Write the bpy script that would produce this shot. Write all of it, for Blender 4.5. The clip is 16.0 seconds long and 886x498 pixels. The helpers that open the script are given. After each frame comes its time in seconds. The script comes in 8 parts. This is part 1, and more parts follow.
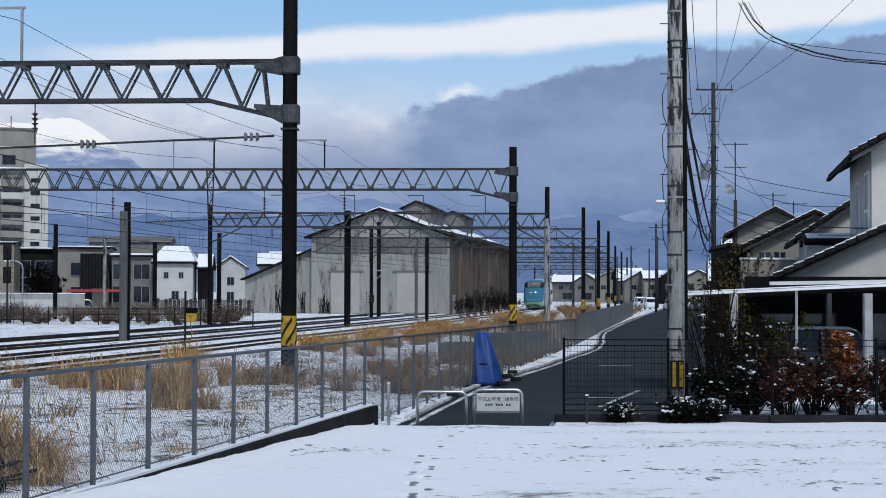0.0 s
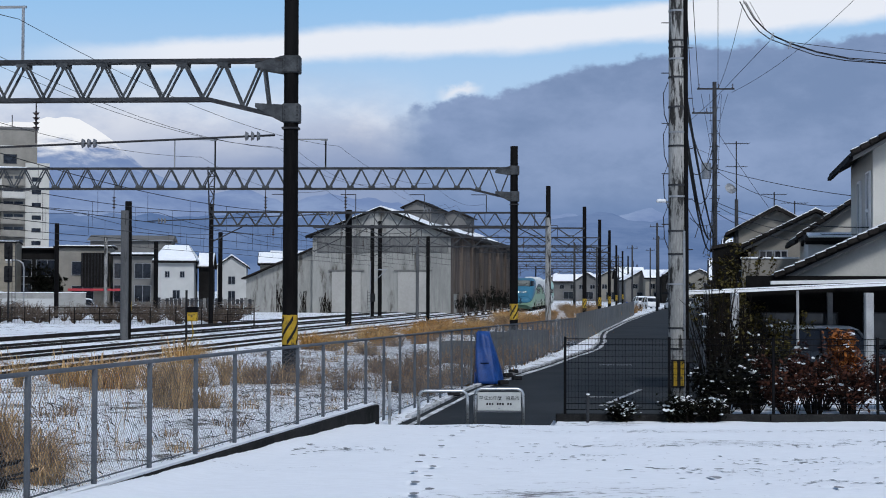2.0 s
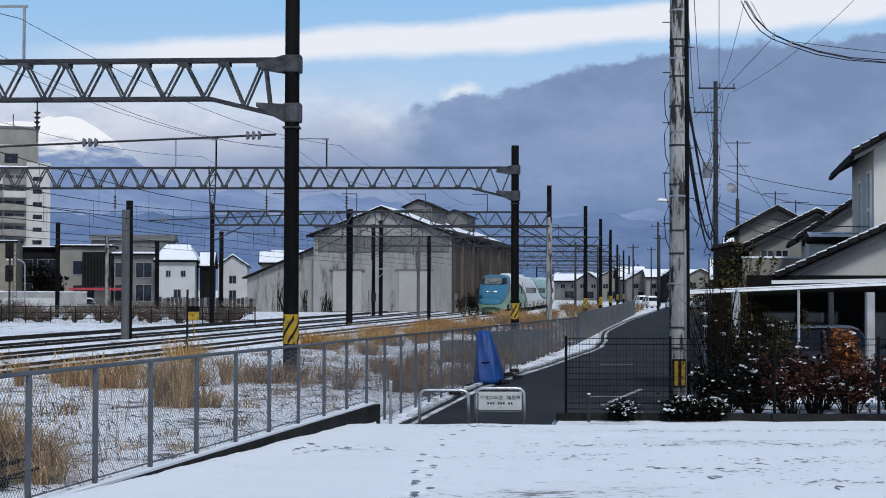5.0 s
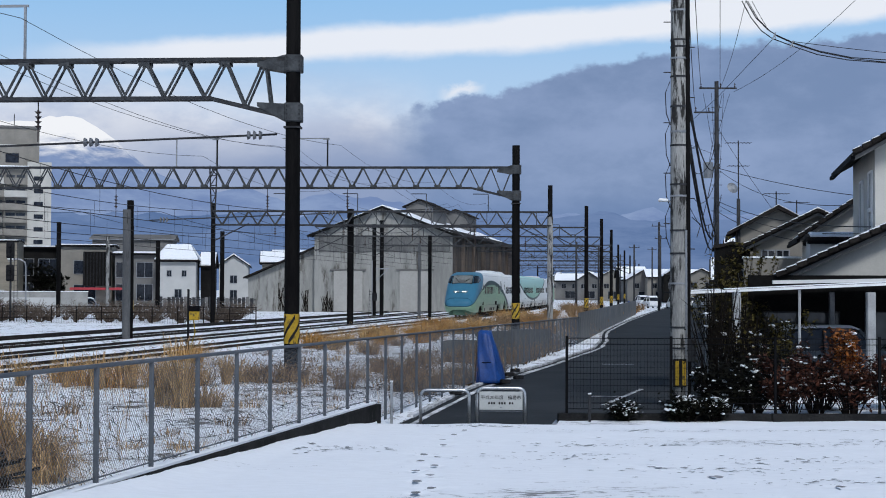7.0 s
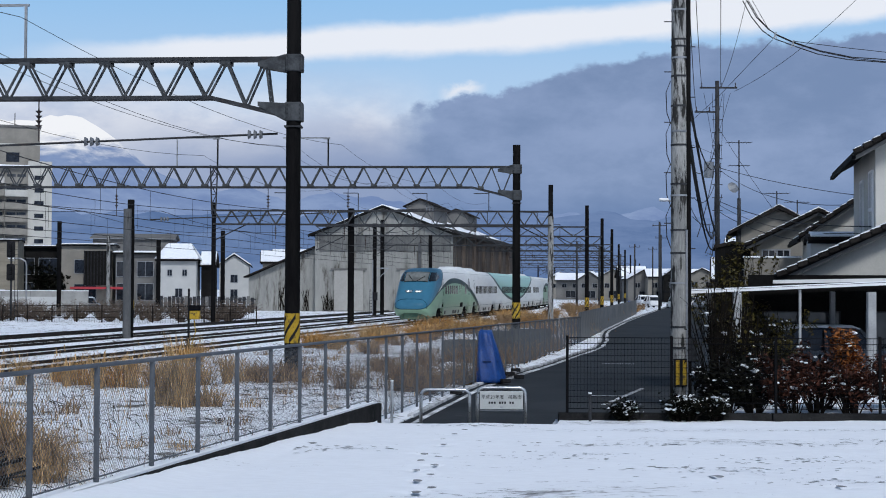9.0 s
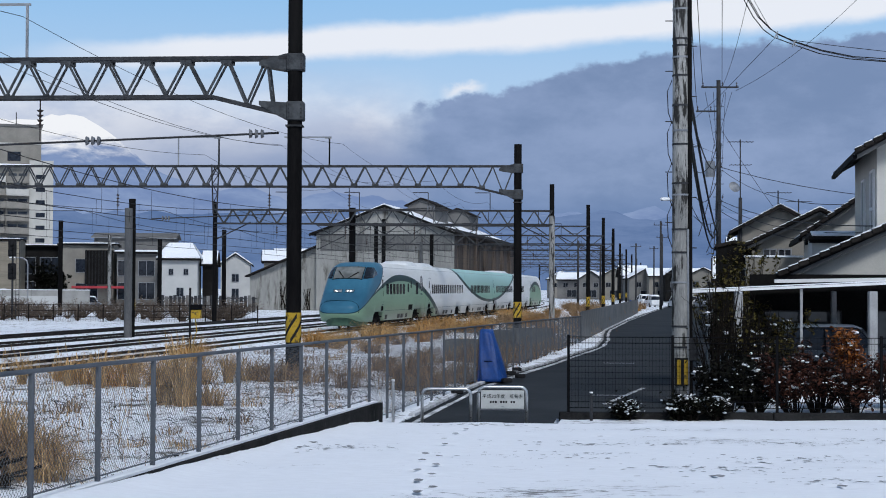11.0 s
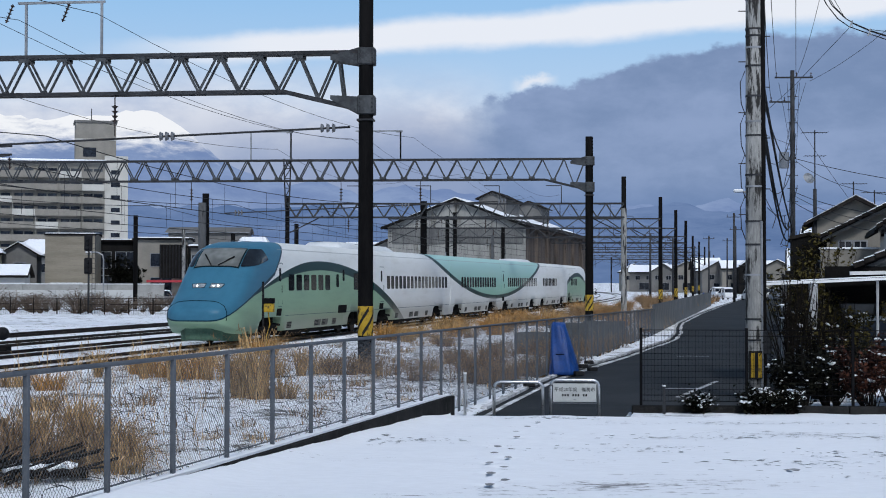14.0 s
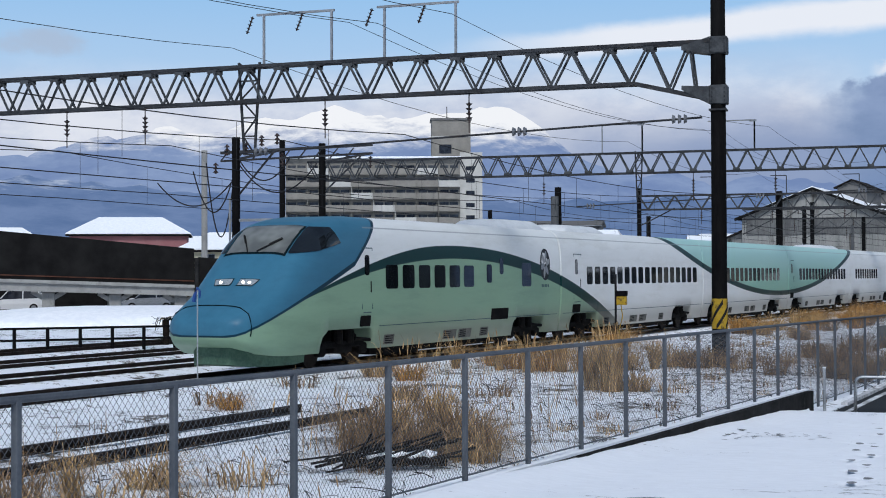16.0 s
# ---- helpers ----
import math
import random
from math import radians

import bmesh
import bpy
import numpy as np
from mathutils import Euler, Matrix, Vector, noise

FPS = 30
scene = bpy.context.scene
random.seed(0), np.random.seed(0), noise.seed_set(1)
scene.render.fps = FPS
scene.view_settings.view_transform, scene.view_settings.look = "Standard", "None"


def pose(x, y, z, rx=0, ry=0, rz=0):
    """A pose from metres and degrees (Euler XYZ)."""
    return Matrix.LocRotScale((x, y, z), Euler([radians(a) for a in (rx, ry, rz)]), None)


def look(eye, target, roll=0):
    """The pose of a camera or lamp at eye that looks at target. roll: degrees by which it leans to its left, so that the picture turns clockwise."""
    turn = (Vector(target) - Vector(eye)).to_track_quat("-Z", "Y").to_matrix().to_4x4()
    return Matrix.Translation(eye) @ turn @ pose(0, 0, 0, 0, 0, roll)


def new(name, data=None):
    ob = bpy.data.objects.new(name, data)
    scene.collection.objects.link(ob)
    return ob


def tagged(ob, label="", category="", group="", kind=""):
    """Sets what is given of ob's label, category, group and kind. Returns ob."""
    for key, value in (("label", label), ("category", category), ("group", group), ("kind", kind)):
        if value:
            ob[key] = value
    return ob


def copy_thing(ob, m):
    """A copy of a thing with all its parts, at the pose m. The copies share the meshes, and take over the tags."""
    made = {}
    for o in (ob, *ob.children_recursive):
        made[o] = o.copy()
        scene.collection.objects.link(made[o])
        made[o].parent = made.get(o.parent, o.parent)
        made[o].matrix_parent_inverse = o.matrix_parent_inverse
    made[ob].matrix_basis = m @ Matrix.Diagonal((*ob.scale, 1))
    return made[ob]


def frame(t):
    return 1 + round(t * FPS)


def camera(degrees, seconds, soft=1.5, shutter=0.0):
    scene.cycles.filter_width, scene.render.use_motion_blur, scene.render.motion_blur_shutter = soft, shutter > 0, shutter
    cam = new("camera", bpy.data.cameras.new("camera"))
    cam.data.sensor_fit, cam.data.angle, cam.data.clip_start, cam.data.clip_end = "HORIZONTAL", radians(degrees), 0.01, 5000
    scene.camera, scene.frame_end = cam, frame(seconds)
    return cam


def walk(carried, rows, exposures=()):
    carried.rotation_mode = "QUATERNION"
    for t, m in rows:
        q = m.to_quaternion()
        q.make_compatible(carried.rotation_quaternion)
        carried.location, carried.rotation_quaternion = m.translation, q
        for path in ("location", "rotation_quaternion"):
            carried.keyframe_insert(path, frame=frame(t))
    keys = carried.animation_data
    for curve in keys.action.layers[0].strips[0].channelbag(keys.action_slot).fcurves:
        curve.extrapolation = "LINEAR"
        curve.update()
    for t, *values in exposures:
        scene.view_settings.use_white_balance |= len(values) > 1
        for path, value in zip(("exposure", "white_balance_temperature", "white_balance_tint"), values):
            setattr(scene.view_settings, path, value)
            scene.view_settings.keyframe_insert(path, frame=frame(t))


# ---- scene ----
# eye of the standing viewer; heading, tilt and lean by time
EYE = Vector((0.0, 0.0, 2.1))
VIEW = [(0.0, 0.00, 1.58, 0.15), (0.5, -0.01, 1.58, 0.15), (1.0, -0.02, 1.57, 0.16), (1.5, -0.03, 1.56, 0.17), (2.0, -0.04, 1.55, 0.16), (2.5, -0.05, 1.55, 0.18), (3.0, -0.05, 1.54, 0.17), (3.5, -0.05, 1.53, 0.17), (4.0, -0.06, 1.53, 0.17), (6.5, -0.10, 1.52, 0.19), (7.0, -0.11, 1.52, 0.20), (7.5, -0.11, 1.51, 0.20), (8.0, -0.12, 1.50, 0.22), (8.5, -0.12, 1.50, 0.24), (9.0, -0.13, 1.50, 0.23), (11.5, -0.18, 1.46, 0.25), (12.0, -0.19, 1.45, 0.23), (12.5, -0.38, 1.45, 0.23), (13.0, -0.82, 1.43, 0.25), (13.5, -1.51, 1.39, 0.22), (14.0, -2.85, 1.21, 0.09), (14.5, -4.48, 1.04, -0.09), (15.0, -7.01, 1.02, -0.16), (15.5, -11.56, 1.01, -0.22), (16.0, -16.00, 0.95, -0.20)]
cam = camera(32.34, 16.0, soft=1.0)


def gaze(yaw, tilt, lean):
    a, b = radians(yaw), radians(tilt)
    way = Vector((math.sin(a) * math.cos(b), math.cos(a) * math.cos(b), math.sin(b)))
    return look(EYE, EYE + way * 50, lean)


walk(cam, [(t, gaze(y, p, r)) for t, y, p, r in VIEW])

# ---- light: pale winter daylight under broken cloud, sun low behind a veil ----
world = bpy.data.worlds.new("sky")
scene.world = world
world.use_nodes = True
wn = world.node_tree.nodes
sky = wn.new("ShaderNodeTexSky")
sky.sky_type, sky.sun_disc = "NISHITA", False
sky.sun_elevation, sky.sun_rotation = radians(46), radians(165)
sky.air_density, sky.dust_density = 1.2, 0.6
world.node_tree.links.new(sky.outputs[0], wn["Background"].inputs[0])
wn["Background"].inputs[1].default_value = 0.098
sun_data = bpy.data.lights.new("sun", "SUN")
sun_data.energy, sun_data.angle, sun_data.color = 2.3, radians(12), (0.955, 0.98, 1.0)
sun = new("sun", sun_data)
SUN_AZ = radians(165)
sun.matrix_world = look((60 * math.sin(SUN_AZ), 60 * math.cos(SUN_AZ), 62), (0, 0, 0))
scene.view_settings.exposure = 0.0


# ---- materials ----
def nodes(name):
    m = bpy.data.materials.new(name)
    m.use_nodes = True
    nt = m.node_tree
    return m, nt, nt.nodes["Principled BSDF"]


def math_node(nt, op, a, b=None, c=None, clamp=False):
    n = nt.nodes.new("ShaderNodeMath")
    n.operation, n.use_clamp = op, clamp
    for i, v in enumerate((a, b, c)):
        if v is None:
            continue
        if isinstance(v, (int, float)):
            n.inputs[i].default_value = v
        else:
            nt.links.new(v, n.inputs[i])
    return n.outputs[0]


def mix(nt, fac, a, b):
    n = nt.nodes.new("ShaderNodeMix")
    n.data_type = "RGBA"
    if isinstance(fac, (int, float)):
        n.inputs[0].default_value = fac
    else:
        nt.links.new(fac, n.inputs[0])
    for i, v in ((6, a), (7, b)):
        if isinstance(v, tuple):
            n.inputs[i].default_value = (*v[:3], 1)
        else:
            nt.links.new(v, n.inputs[i])
    return n.outputs[2]


def noise_tex(nt, scale, detail=4.0, rough=0.6, stretch=None, coord="Object", distort=0.0):
    tc = nt.nodes.new("ShaderNodeTexCoord")
    v = tc.outputs[coord]
    if stretch:
        mp = nt.nodes.new("ShaderNodeMapping")
        mp.inputs["Scale"].default_value = stretch
        nt.links.new(v, mp.inputs[0])
        v = mp.outputs[0]
    n = nt.nodes.new("ShaderNodeTexNoise")
    n.inputs["Scale"].default_value, n.inputs["Detail"].default_value = scale, detail
    n.inputs["Roughness"].default_value, n.inputs["Distortion"].default_value = rough, distort
    nt.links.new(v, n.inputs["Vector"])
    return n.outputs[0]


def ramp(nt, v, lo, hi):
    n = nt.nodes.new("ShaderNodeMapRange")
    n.interpolation_type = "SMOOTHSTEP"
    nt.links.new(v, n.inputs[0])
    n.inputs[1].default_value, n.inputs[2].default_value = lo, hi
    return n.outputs[0]


def bump(nt, bsdf, height, strength=0.3, dist=0.02):
    n = nt.nodes.new("ShaderNodeBump")
    n.inputs["Strength"].default_value, n.inputs["Distance"].default_value = strength, dist
    nt.links.new(height, n.inputs["Height"])
    nt.links.new(n.outputs[0], bsdf.inputs["Normal"])


def surf(name, c1, c2, big=1.5, small=14.0, rough=0.7, metal=0.0, relief=0.15, dist=0.01, stretch=None, dirt=None, dirt_at=(0.55, 0.75), island=0.0):
    """Two tones at two scales with fine relief, and stains where asked."""
    m, nt, b = nodes(name)
    n1, n2 = noise_tex(nt, big, 5, 0.65, stretch), noise_tex(nt, small, 6, 0.7, stretch)
    f = math_node(nt, "MULTIPLY_ADD", n1, 0.6, math_node(nt, "MULTIPLY", n2, 0.4))
    col = mix(nt, ramp(nt, f, 0.36, 0.64), c1, c2)
    if dirt:
        col = mix(nt, ramp(nt, noise_tex(nt, big * 2.3, 7, 0.72, stretch), *dirt_at), col, dirt)
    if island:
        g = nt.nodes.new("ShaderNodeNewGeometry")
        k = math_node(nt, "MULTIPLY_ADD", g.outputs["Random Per Island"], 2 * island, 1 - island)
        h = nt.nodes.new("ShaderNodeHueSaturation")
        nt.links.new(k, h.inputs["Value"])
        nt.links.new(col, h.inputs["Color"])
        col = h.outputs[0]
    nt.links.new(col, b.inputs["Base Color"])
    rr = math_node(nt, "MULTIPLY_ADD", n2, 0.3, rough - 0.15)
    nt.links.new(rr, b.inputs["Roughness"])
    b.inputs["Metallic"].default_value = metal
    b.inputs["Specular IOR Level"].default_value = 0.03 if max(c2) < 0.06 and rough > 0.55 else 0.12 if rough > 0.55 and metal < 0.3 else 0.4
    if relief:
        bump(nt, b, n2, relief, dist)
    return m


def glass_dark(name, c=(0.01, 0.012, 0.016), rough=0.08):
    m, nt, b = nodes(name)
    n = noise_tex(nt, 0.7, 3)
    nt.links.new(mix(nt, ramp(nt, n, 0.4, 0.7), c, tuple(min(1, v * 2.2 + 0.004) for v in c)), b.inputs["Base Color"])
    b.inputs["Roughness"].default_value = rough
    return m


def glow(name, c, power):
    m, nt, b = nodes(name)
    b.inputs["Base Color"].default_value = (*c, 1)
    b.inputs["Emission Color"].default_value = (*c, 1)
    b.inputs["Emission Strength"].default_value = power
    return m


def snow_ground(name, cover, patch, grass1, grass2, snow=(0.88, 0.90, 0.94), fine=9.0, stretch=None):
    """Thin snow through which the ground shows in ragged patches."""
    m, nt, b = nodes(name)
    n1 = noise_tex(nt, patch, 6, 0.7, stretch, distort=0.4)
    n2 = noise_tex(nt, fine, 8, 0.75, stretch)
    n3 = noise_tex(nt, patch * 0.22, 3, 0.5)
    f = math_node(nt, "ADD", math_node(nt, "MULTIPLY", n1, 0.45), math_node(nt, "ADD", math_node(nt, "MULTIPLY", n2, 0.35), math_node(nt, "MULTIPLY", n3, 0.2)))
    g = mix(nt, ramp(nt, noise_tex(nt, fine * 2.5, 6, 0.7), 0.35, 0.65), grass1, grass2)
    s = mix(nt, ramp(nt, n2, 0.3, 0.7), tuple(v * 0.93 for v in snow), snow)
    bare = ramp(nt, f, cover, cover + 0.045)
    nt.links.new(mix(nt, bare, s, g), b.inputs["Base Color"])
    b.inputs["Roughness"].default_value = 0.75
    bump(nt, b, math_node(nt, "SUBTRACT", n2, bare), 0.5, 0.03)
    return m


SNOW = surf("snow", (0.82, 0.84, 0.88), (0.92, 0.93, 0.95), 3, 40, 0.7, 0, 0.35, 0.02)
LOT_SNOW = snow_ground("lot_snow", 0.560, 0.5, (0.36, 0.36, 0.38), (0.09, 0.085, 0.08), fine=9, stretch=(0.45, 1, 1))
YARD = snow_ground("yard_snow", 0.527, 1.5, (0.13, 0.095, 0.06), (0.035, 0.028, 0.022), fine=15)
BALLAST = snow_ground("ballast", 0.534, 2.2, (0.11, 0.075, 0.05), (0.05, 0.04, 0.035), fine=10)
ASPHALT = surf("asphalt", (0.019, 0.0205, 0.023), (0.038, 0.04, 0.043), 0.35, 60, 0.65, 0, 0.25, 0.004, dirt=(0.055, 0.057, 0.061), dirt_at=(0.6, 0.8))
CONCRETE = surf("concrete", (0.24, 0.237, 0.228), (0.33, 0.325, 0.31), 1.2, 22, 0.85, 0, 0.2, 0.005, dirt=(0.16, 0.155, 0.145))
POLE_CONCRETE = surf("pole_concrete", (0.20, 0.20, 0.195), (0.38, 0.375, 0.36), 1.0, 16, 0.85, 0, 0.2, 0.004, (2, 2, 0.35), (0.03, 0.029, 0.028), (0.49, 0.58))
POLE_DARK = surf("pole_dark_concrete", (0.07, 0.072, 0.075), (0.12, 0.122, 0.125), 1.0, 16, 0.85, 0, 0.2, 0.004, (2, 2, 0.35), (0.03, 0.03, 0.03), (0.55, 0.7))
DARK_CONCRETE = surf("kerb_concrete", (0.012, 0.012, 0.0125), (0.028, 0.0275, 0.027), 1.5, 20, 0.9, 0, 0.3, 0.006, dirt=(0.05, 0.05, 0.05))
BLACK_STEEL = surf("tarred_steel", (0.004, 0.004, 0.0045), (0.011, 0.0105, 0.0105), 0.9, 12, 0.75, 0.0, 0.12, 0.003, (2, 2, 0.4))
GREY_STEEL = surf("galvanised_steel", (0.20, 0.21, 0.225), (0.31, 0.32, 0.335), 1.2, 18, 0.5, 0.5, 0.1, 0.002, dirt=(0.13, 0.11, 0.095), dirt_at=(0.6, 0.8))
DARK_STEEL = surf("weathered_steel", (0.022, 0.023, 0.026), (0.055, 0.057, 0.062), 1.4, 16, 0.65, 0.2, 0.1, 0.003, dirt=(0.06, 0.045, 0.035))
WEB_STEEL = surf("aged_galvanised", (0.035, 0.038, 0.042), (0.085, 0.09, 0.095), 1.8, 14, 0.65, 0.2, 0.1, 0.002, dirt=(0.07, 0.05, 0.035), dirt_at=(0.58, 0.75))
PANEL_GREY = surf("panel_fence_grey", (0.10, 0.11, 0.12), (0.17, 0.18, 0.19), 0.8, 12, 0.65, 0.1, 0.08, 0.002, dirt=(0.08, 0.07, 0.06))
FENCE_GREY = surf("fence_grey", (0.075, 0.085, 0.10), (0.12, 0.13, 0.145), 2, 25, 0.6, 0.2, 0.08, 0.002)
FENCE_DARK = surf("fence_dark", (0.004, 0.004, 0.005), (0.009, 0.009, 0.010), 2, 25, 0.7, 0.0, 0.05, 0.002)
PIPE = surf("barrier_pipe", (0.42, 0.43, 0.44), (0.55, 0.56, 0.57), 3, 40, 0.3, 0.8, 0.04, 0.001)
WHITE = surf("white_paint", (0.70, 0.71, 0.72), (0.80, 0.80, 0.80), 1.5, 30, 0.5, 0, 0.04, 0.001)
POST_PAINT = surf("grey_white_paint", (0.27, 0.275, 0.28), (0.36, 0.365, 0.37), 2, 20, 0.6, dirt=(0.25, 0.25, 0.25))
RAIL = surf("rail_steel", (0.014, 0.011, 0.010), (0.035, 0.027, 0.023), 2, 20, 0.6, 0.5, 0.1, 0.002)
SLEEPER = surf("sleeper", (0.05, 0.042, 0.036), (0.80, 0.81, 0.84), 1.2, 9, 0.9, 0, 0.3, 0.006)
YELLOW = surf("yellow_paint", (0.36, 0.225, 0.02), (0.46, 0.30, 0.035), 3, 25, 0.6, 0, 0.05, 0.002, dirt=(0.10, 0.07, 0.03), dirt_at=(0.5, 0.62))
BLACK = surf("black_paint", (0.012, 0.012, 0.013), (0.025, 0.025, 0.027), 2, 20, 0.6, 0, 0.05, 0.002)
WIRE = surf("wire", (0.02, 0.02, 0.022), (0.035, 0.035, 0.037), 2, 20, 0.6)
PORCELAIN = surf("porcelain", (0.10, 0.105, 0.115), (0.18, 0.185, 0.20), 3, 20, 0.25)
INSUL_DARK = surf("brown_porcelain", (0.03, 0.022, 0.02), (0.06, 0.04, 0.035), 3, 20, 0.25)
BLUE_SHEET = surf("blue_sheet", (0.005, 0.032, 0.15), (0.012, 0.065, 0.26), 2.5, 22, 0.4, 0, 0.5, 0.03)
DRY = surf("dry_grass", (0.30, 0.185, 0.085), (0.50, 0.335, 0.165), 2, 20, 0.85, 0, 0, island=0.6)
DRY_ORANGE = surf("dry_grass_orange", (0.33, 0.16, 0.045), (0.46, 0.25, 0.08), 2, 20, 0.85, 0, 0, island=0.6)
DRY_BROWN = surf("dry_grass_brown", (0.15, 0.092, 0.05), (0.30, 0.195, 0.11), 2, 20, 0.9, 0, 0, island=0.65)
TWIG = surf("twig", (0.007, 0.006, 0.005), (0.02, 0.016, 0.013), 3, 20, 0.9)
LEAF_RUST = surf("leaf_rust", (0.22, 0.07, 0.02), (0.36, 0.13, 0.03), 4, 30, 0.75, 0, 0, island=0.4)
LEAF_RED = surf("leaf_red", (0.030, 0.010, 0.007), (0.085, 0.030, 0.016), 4, 30, 0.7, 0, 0, island=0.4)
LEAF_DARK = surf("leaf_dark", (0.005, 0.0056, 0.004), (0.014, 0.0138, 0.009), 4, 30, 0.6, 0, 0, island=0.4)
LEAF_OLIVE = surf("leaf_olive", (0.045, 0.037, 0.010), (0.09, 0.072, 0.018), 4, 30, 0.7, 0, 0, island=0.4)
WALL_CREAM = surf("cream_wall", (0.42, 0.41, 0.38), (0.50, 0.485, 0.45), 0.6, 25, 0.9, 0, 0.1, 0.004, dirt=(0.33, 0.315, 0.29), dirt_at=(0.62, 0.85))
WALL_YELLOW = surf("yellow_wall", (0.40, 0.365, 0.26), (0.47, 0.43, 0.31), 0.6, 25, 0.9, 0, 0.1, 0.004)
WALL_SIDING = surf("board_siding", (0.21, 0.185, 0.145), (0.30, 0.265, 0.21), 0.5, 9, 0.85, 0, 0.1, 0.004, (0.3, 1, 3), island=0.2)
WALL_GREY = surf("grey_wall", (0.115, 0.112, 0.11), (0.17, 0.166, 0.16), 0.5, 25, 0.9, 0, 0.1, 0.004)
WALL_BEIGE = surf("beige_wall", (0.20, 0.187, 0.165), (0.26, 0.243, 0.215), 0.5, 25, 0.9, 0, 0.1, 0.004)
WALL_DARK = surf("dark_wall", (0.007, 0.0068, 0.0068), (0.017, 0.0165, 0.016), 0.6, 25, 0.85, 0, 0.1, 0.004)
WALL_PINK = surf("pink_wall", (0.26, 0.11, 0.115), (0.32, 0.15, 0.15), 0.6, 25, 0.9, 0, 0.1, 0.004)
WALL_WHITE = surf("white_wall", (0.40, 0.40, 0.395), (0.47, 0.47, 0.46), 0.5, 25, 0.85, 0, 0.1, 0.004, dirt=(0.5, 0.5, 0.49), dirt_at=(0.6, 0.85))
ROOF_TILE = surf("roof_tile", (0.013, 0.0115, 0.011), (0.033, 0.029, 0.027), 1.5, 18, 0.75, 0, 0.3, 0.01)
SHED_WALL = surf("shed_slate", (0.20, 0.20, 0.19), (0.31, 0.305, 0.285), 0.25, 3.0, 0.9, 0, 0.2, 0.01, (1.2, 1.2, 0.22), (0.085, 0.078, 0.068), (0.53, 0.66))
SHED_SIDE = surf("shed_rust", (0.055, 0.043, 0.037), (0.14, 0.115, 0.10), 0.5, 3.0, 0.9, 0, 0.2, 0.01, (1.6, 1.6, 0.12), (0.28, 0.26, 0.24), (0.6, 0.75))
SHED_DOOR = surf("shed_door", (0.31, 0.30, 0.28), (0.37, 0.36, 0.34), 0.3, 4, 0.85, 0, 0.1, 0.004)
LATTICE = surf("louvre", (0.085, 0.085, 0.085), (0.17, 0.17, 0.165), 0.4, 6, 0.9, 0, 0.2, 0.01, (1.5, 1.5, 0.3))
PANE = glass_dark("window_glass")
PANE_GREY = glass_dark("window_glass_grey", (0.05, 0.055, 0.062))
RUBBER = surf("rubber", (0.01, 0.01, 0.01), (0.022, 0.022, 0.022), 4, 30, 0.8)
UNDER = surf("underframe", (0.005, 0.005, 0.005), (0.016, 0.0145, 0.0135), 1.5, 14, 0.8, 0.1)
CAR_WHITE = surf("car_white", (0.66, 0.67, 0.69), (0.72, 0.73, 0.75), 1, 30, 0.3)
CAR_DARK = surf("car_dark", (0.025, 0.032, 0.042), (0.045, 0.055, 0.07), 1, 30, 0.3)
CAR_SILVER = surf("car_silver", (0.22, 0.24, 0.27), (0.28, 0.30, 0.33), 1, 30, 0.3, 0.4)


# ---- building helpers ----
def part(name, bm, material, parent=None, label="", smooth=False, m=None):
    me = bpy.data.meshes.new(name)
    if isinstance(bm, tuple):
        me.from_pydata(*bm)
    else:
        bm.to_mesh(me)
        bm.free()
    for k in (material if isinstance(material, (list, tuple)) else [material]):
        me.materials.append(k)
    if smooth:
        me.polygons.foreach_set("use_smooth", [True] * len(me.polygons))
    ob = new(name, me)
    ob.parent = parent
    if m is not None:
        ob.matrix_basis = m
    if label:
        ob["label"] = label
    return ob


def piece(name, me, parent, m):
    ob = new(name, me)
    ob.parent, ob.matrix_basis = parent, m
    return ob


def thing(name, m, label, category, group="", kind=""):
    ob = new(name)
    ob.empty_display_size = 0.2
    ob.matrix_basis = m
    return tagged(ob, label, category, group, kind)


def box(bm, x0, x1, y0, y1, z0, z1, bevel=0.0, m=None, slot=0):
    v = [bm.verts.new(((m @ Vector(p)) if m is not None else p)) for p in ((x0, y0, z0), (x1, y0, z0), (x1, y1, z0), (x0, y1, z0), (x0, y0, z1), (x1, y0, z1), (x1, y1, z1), (x0, y1, z1))]
    fs = [bm.faces.new([v[i] for i in f]) for f in ((3, 2, 1, 0), (4, 5, 6, 7), (0, 1, 5, 4), (1, 2, 6, 5), (2, 3, 7, 6), (3, 0, 4, 7))]
    for f in fs:
        f.material_index = slot
    if bevel:
        es = list({e for f in fs for e in f.edges})
        bmesh.ops.bevel(bm, geom=es, offset=bevel, segments=1, affect="EDGES", profile=0.5)
    return fs


def boxes(*rows, bevel=0.0):
    bm = bmesh.new()
    for r in rows:
        box(bm, *r, bevel=bevel)
    return bm


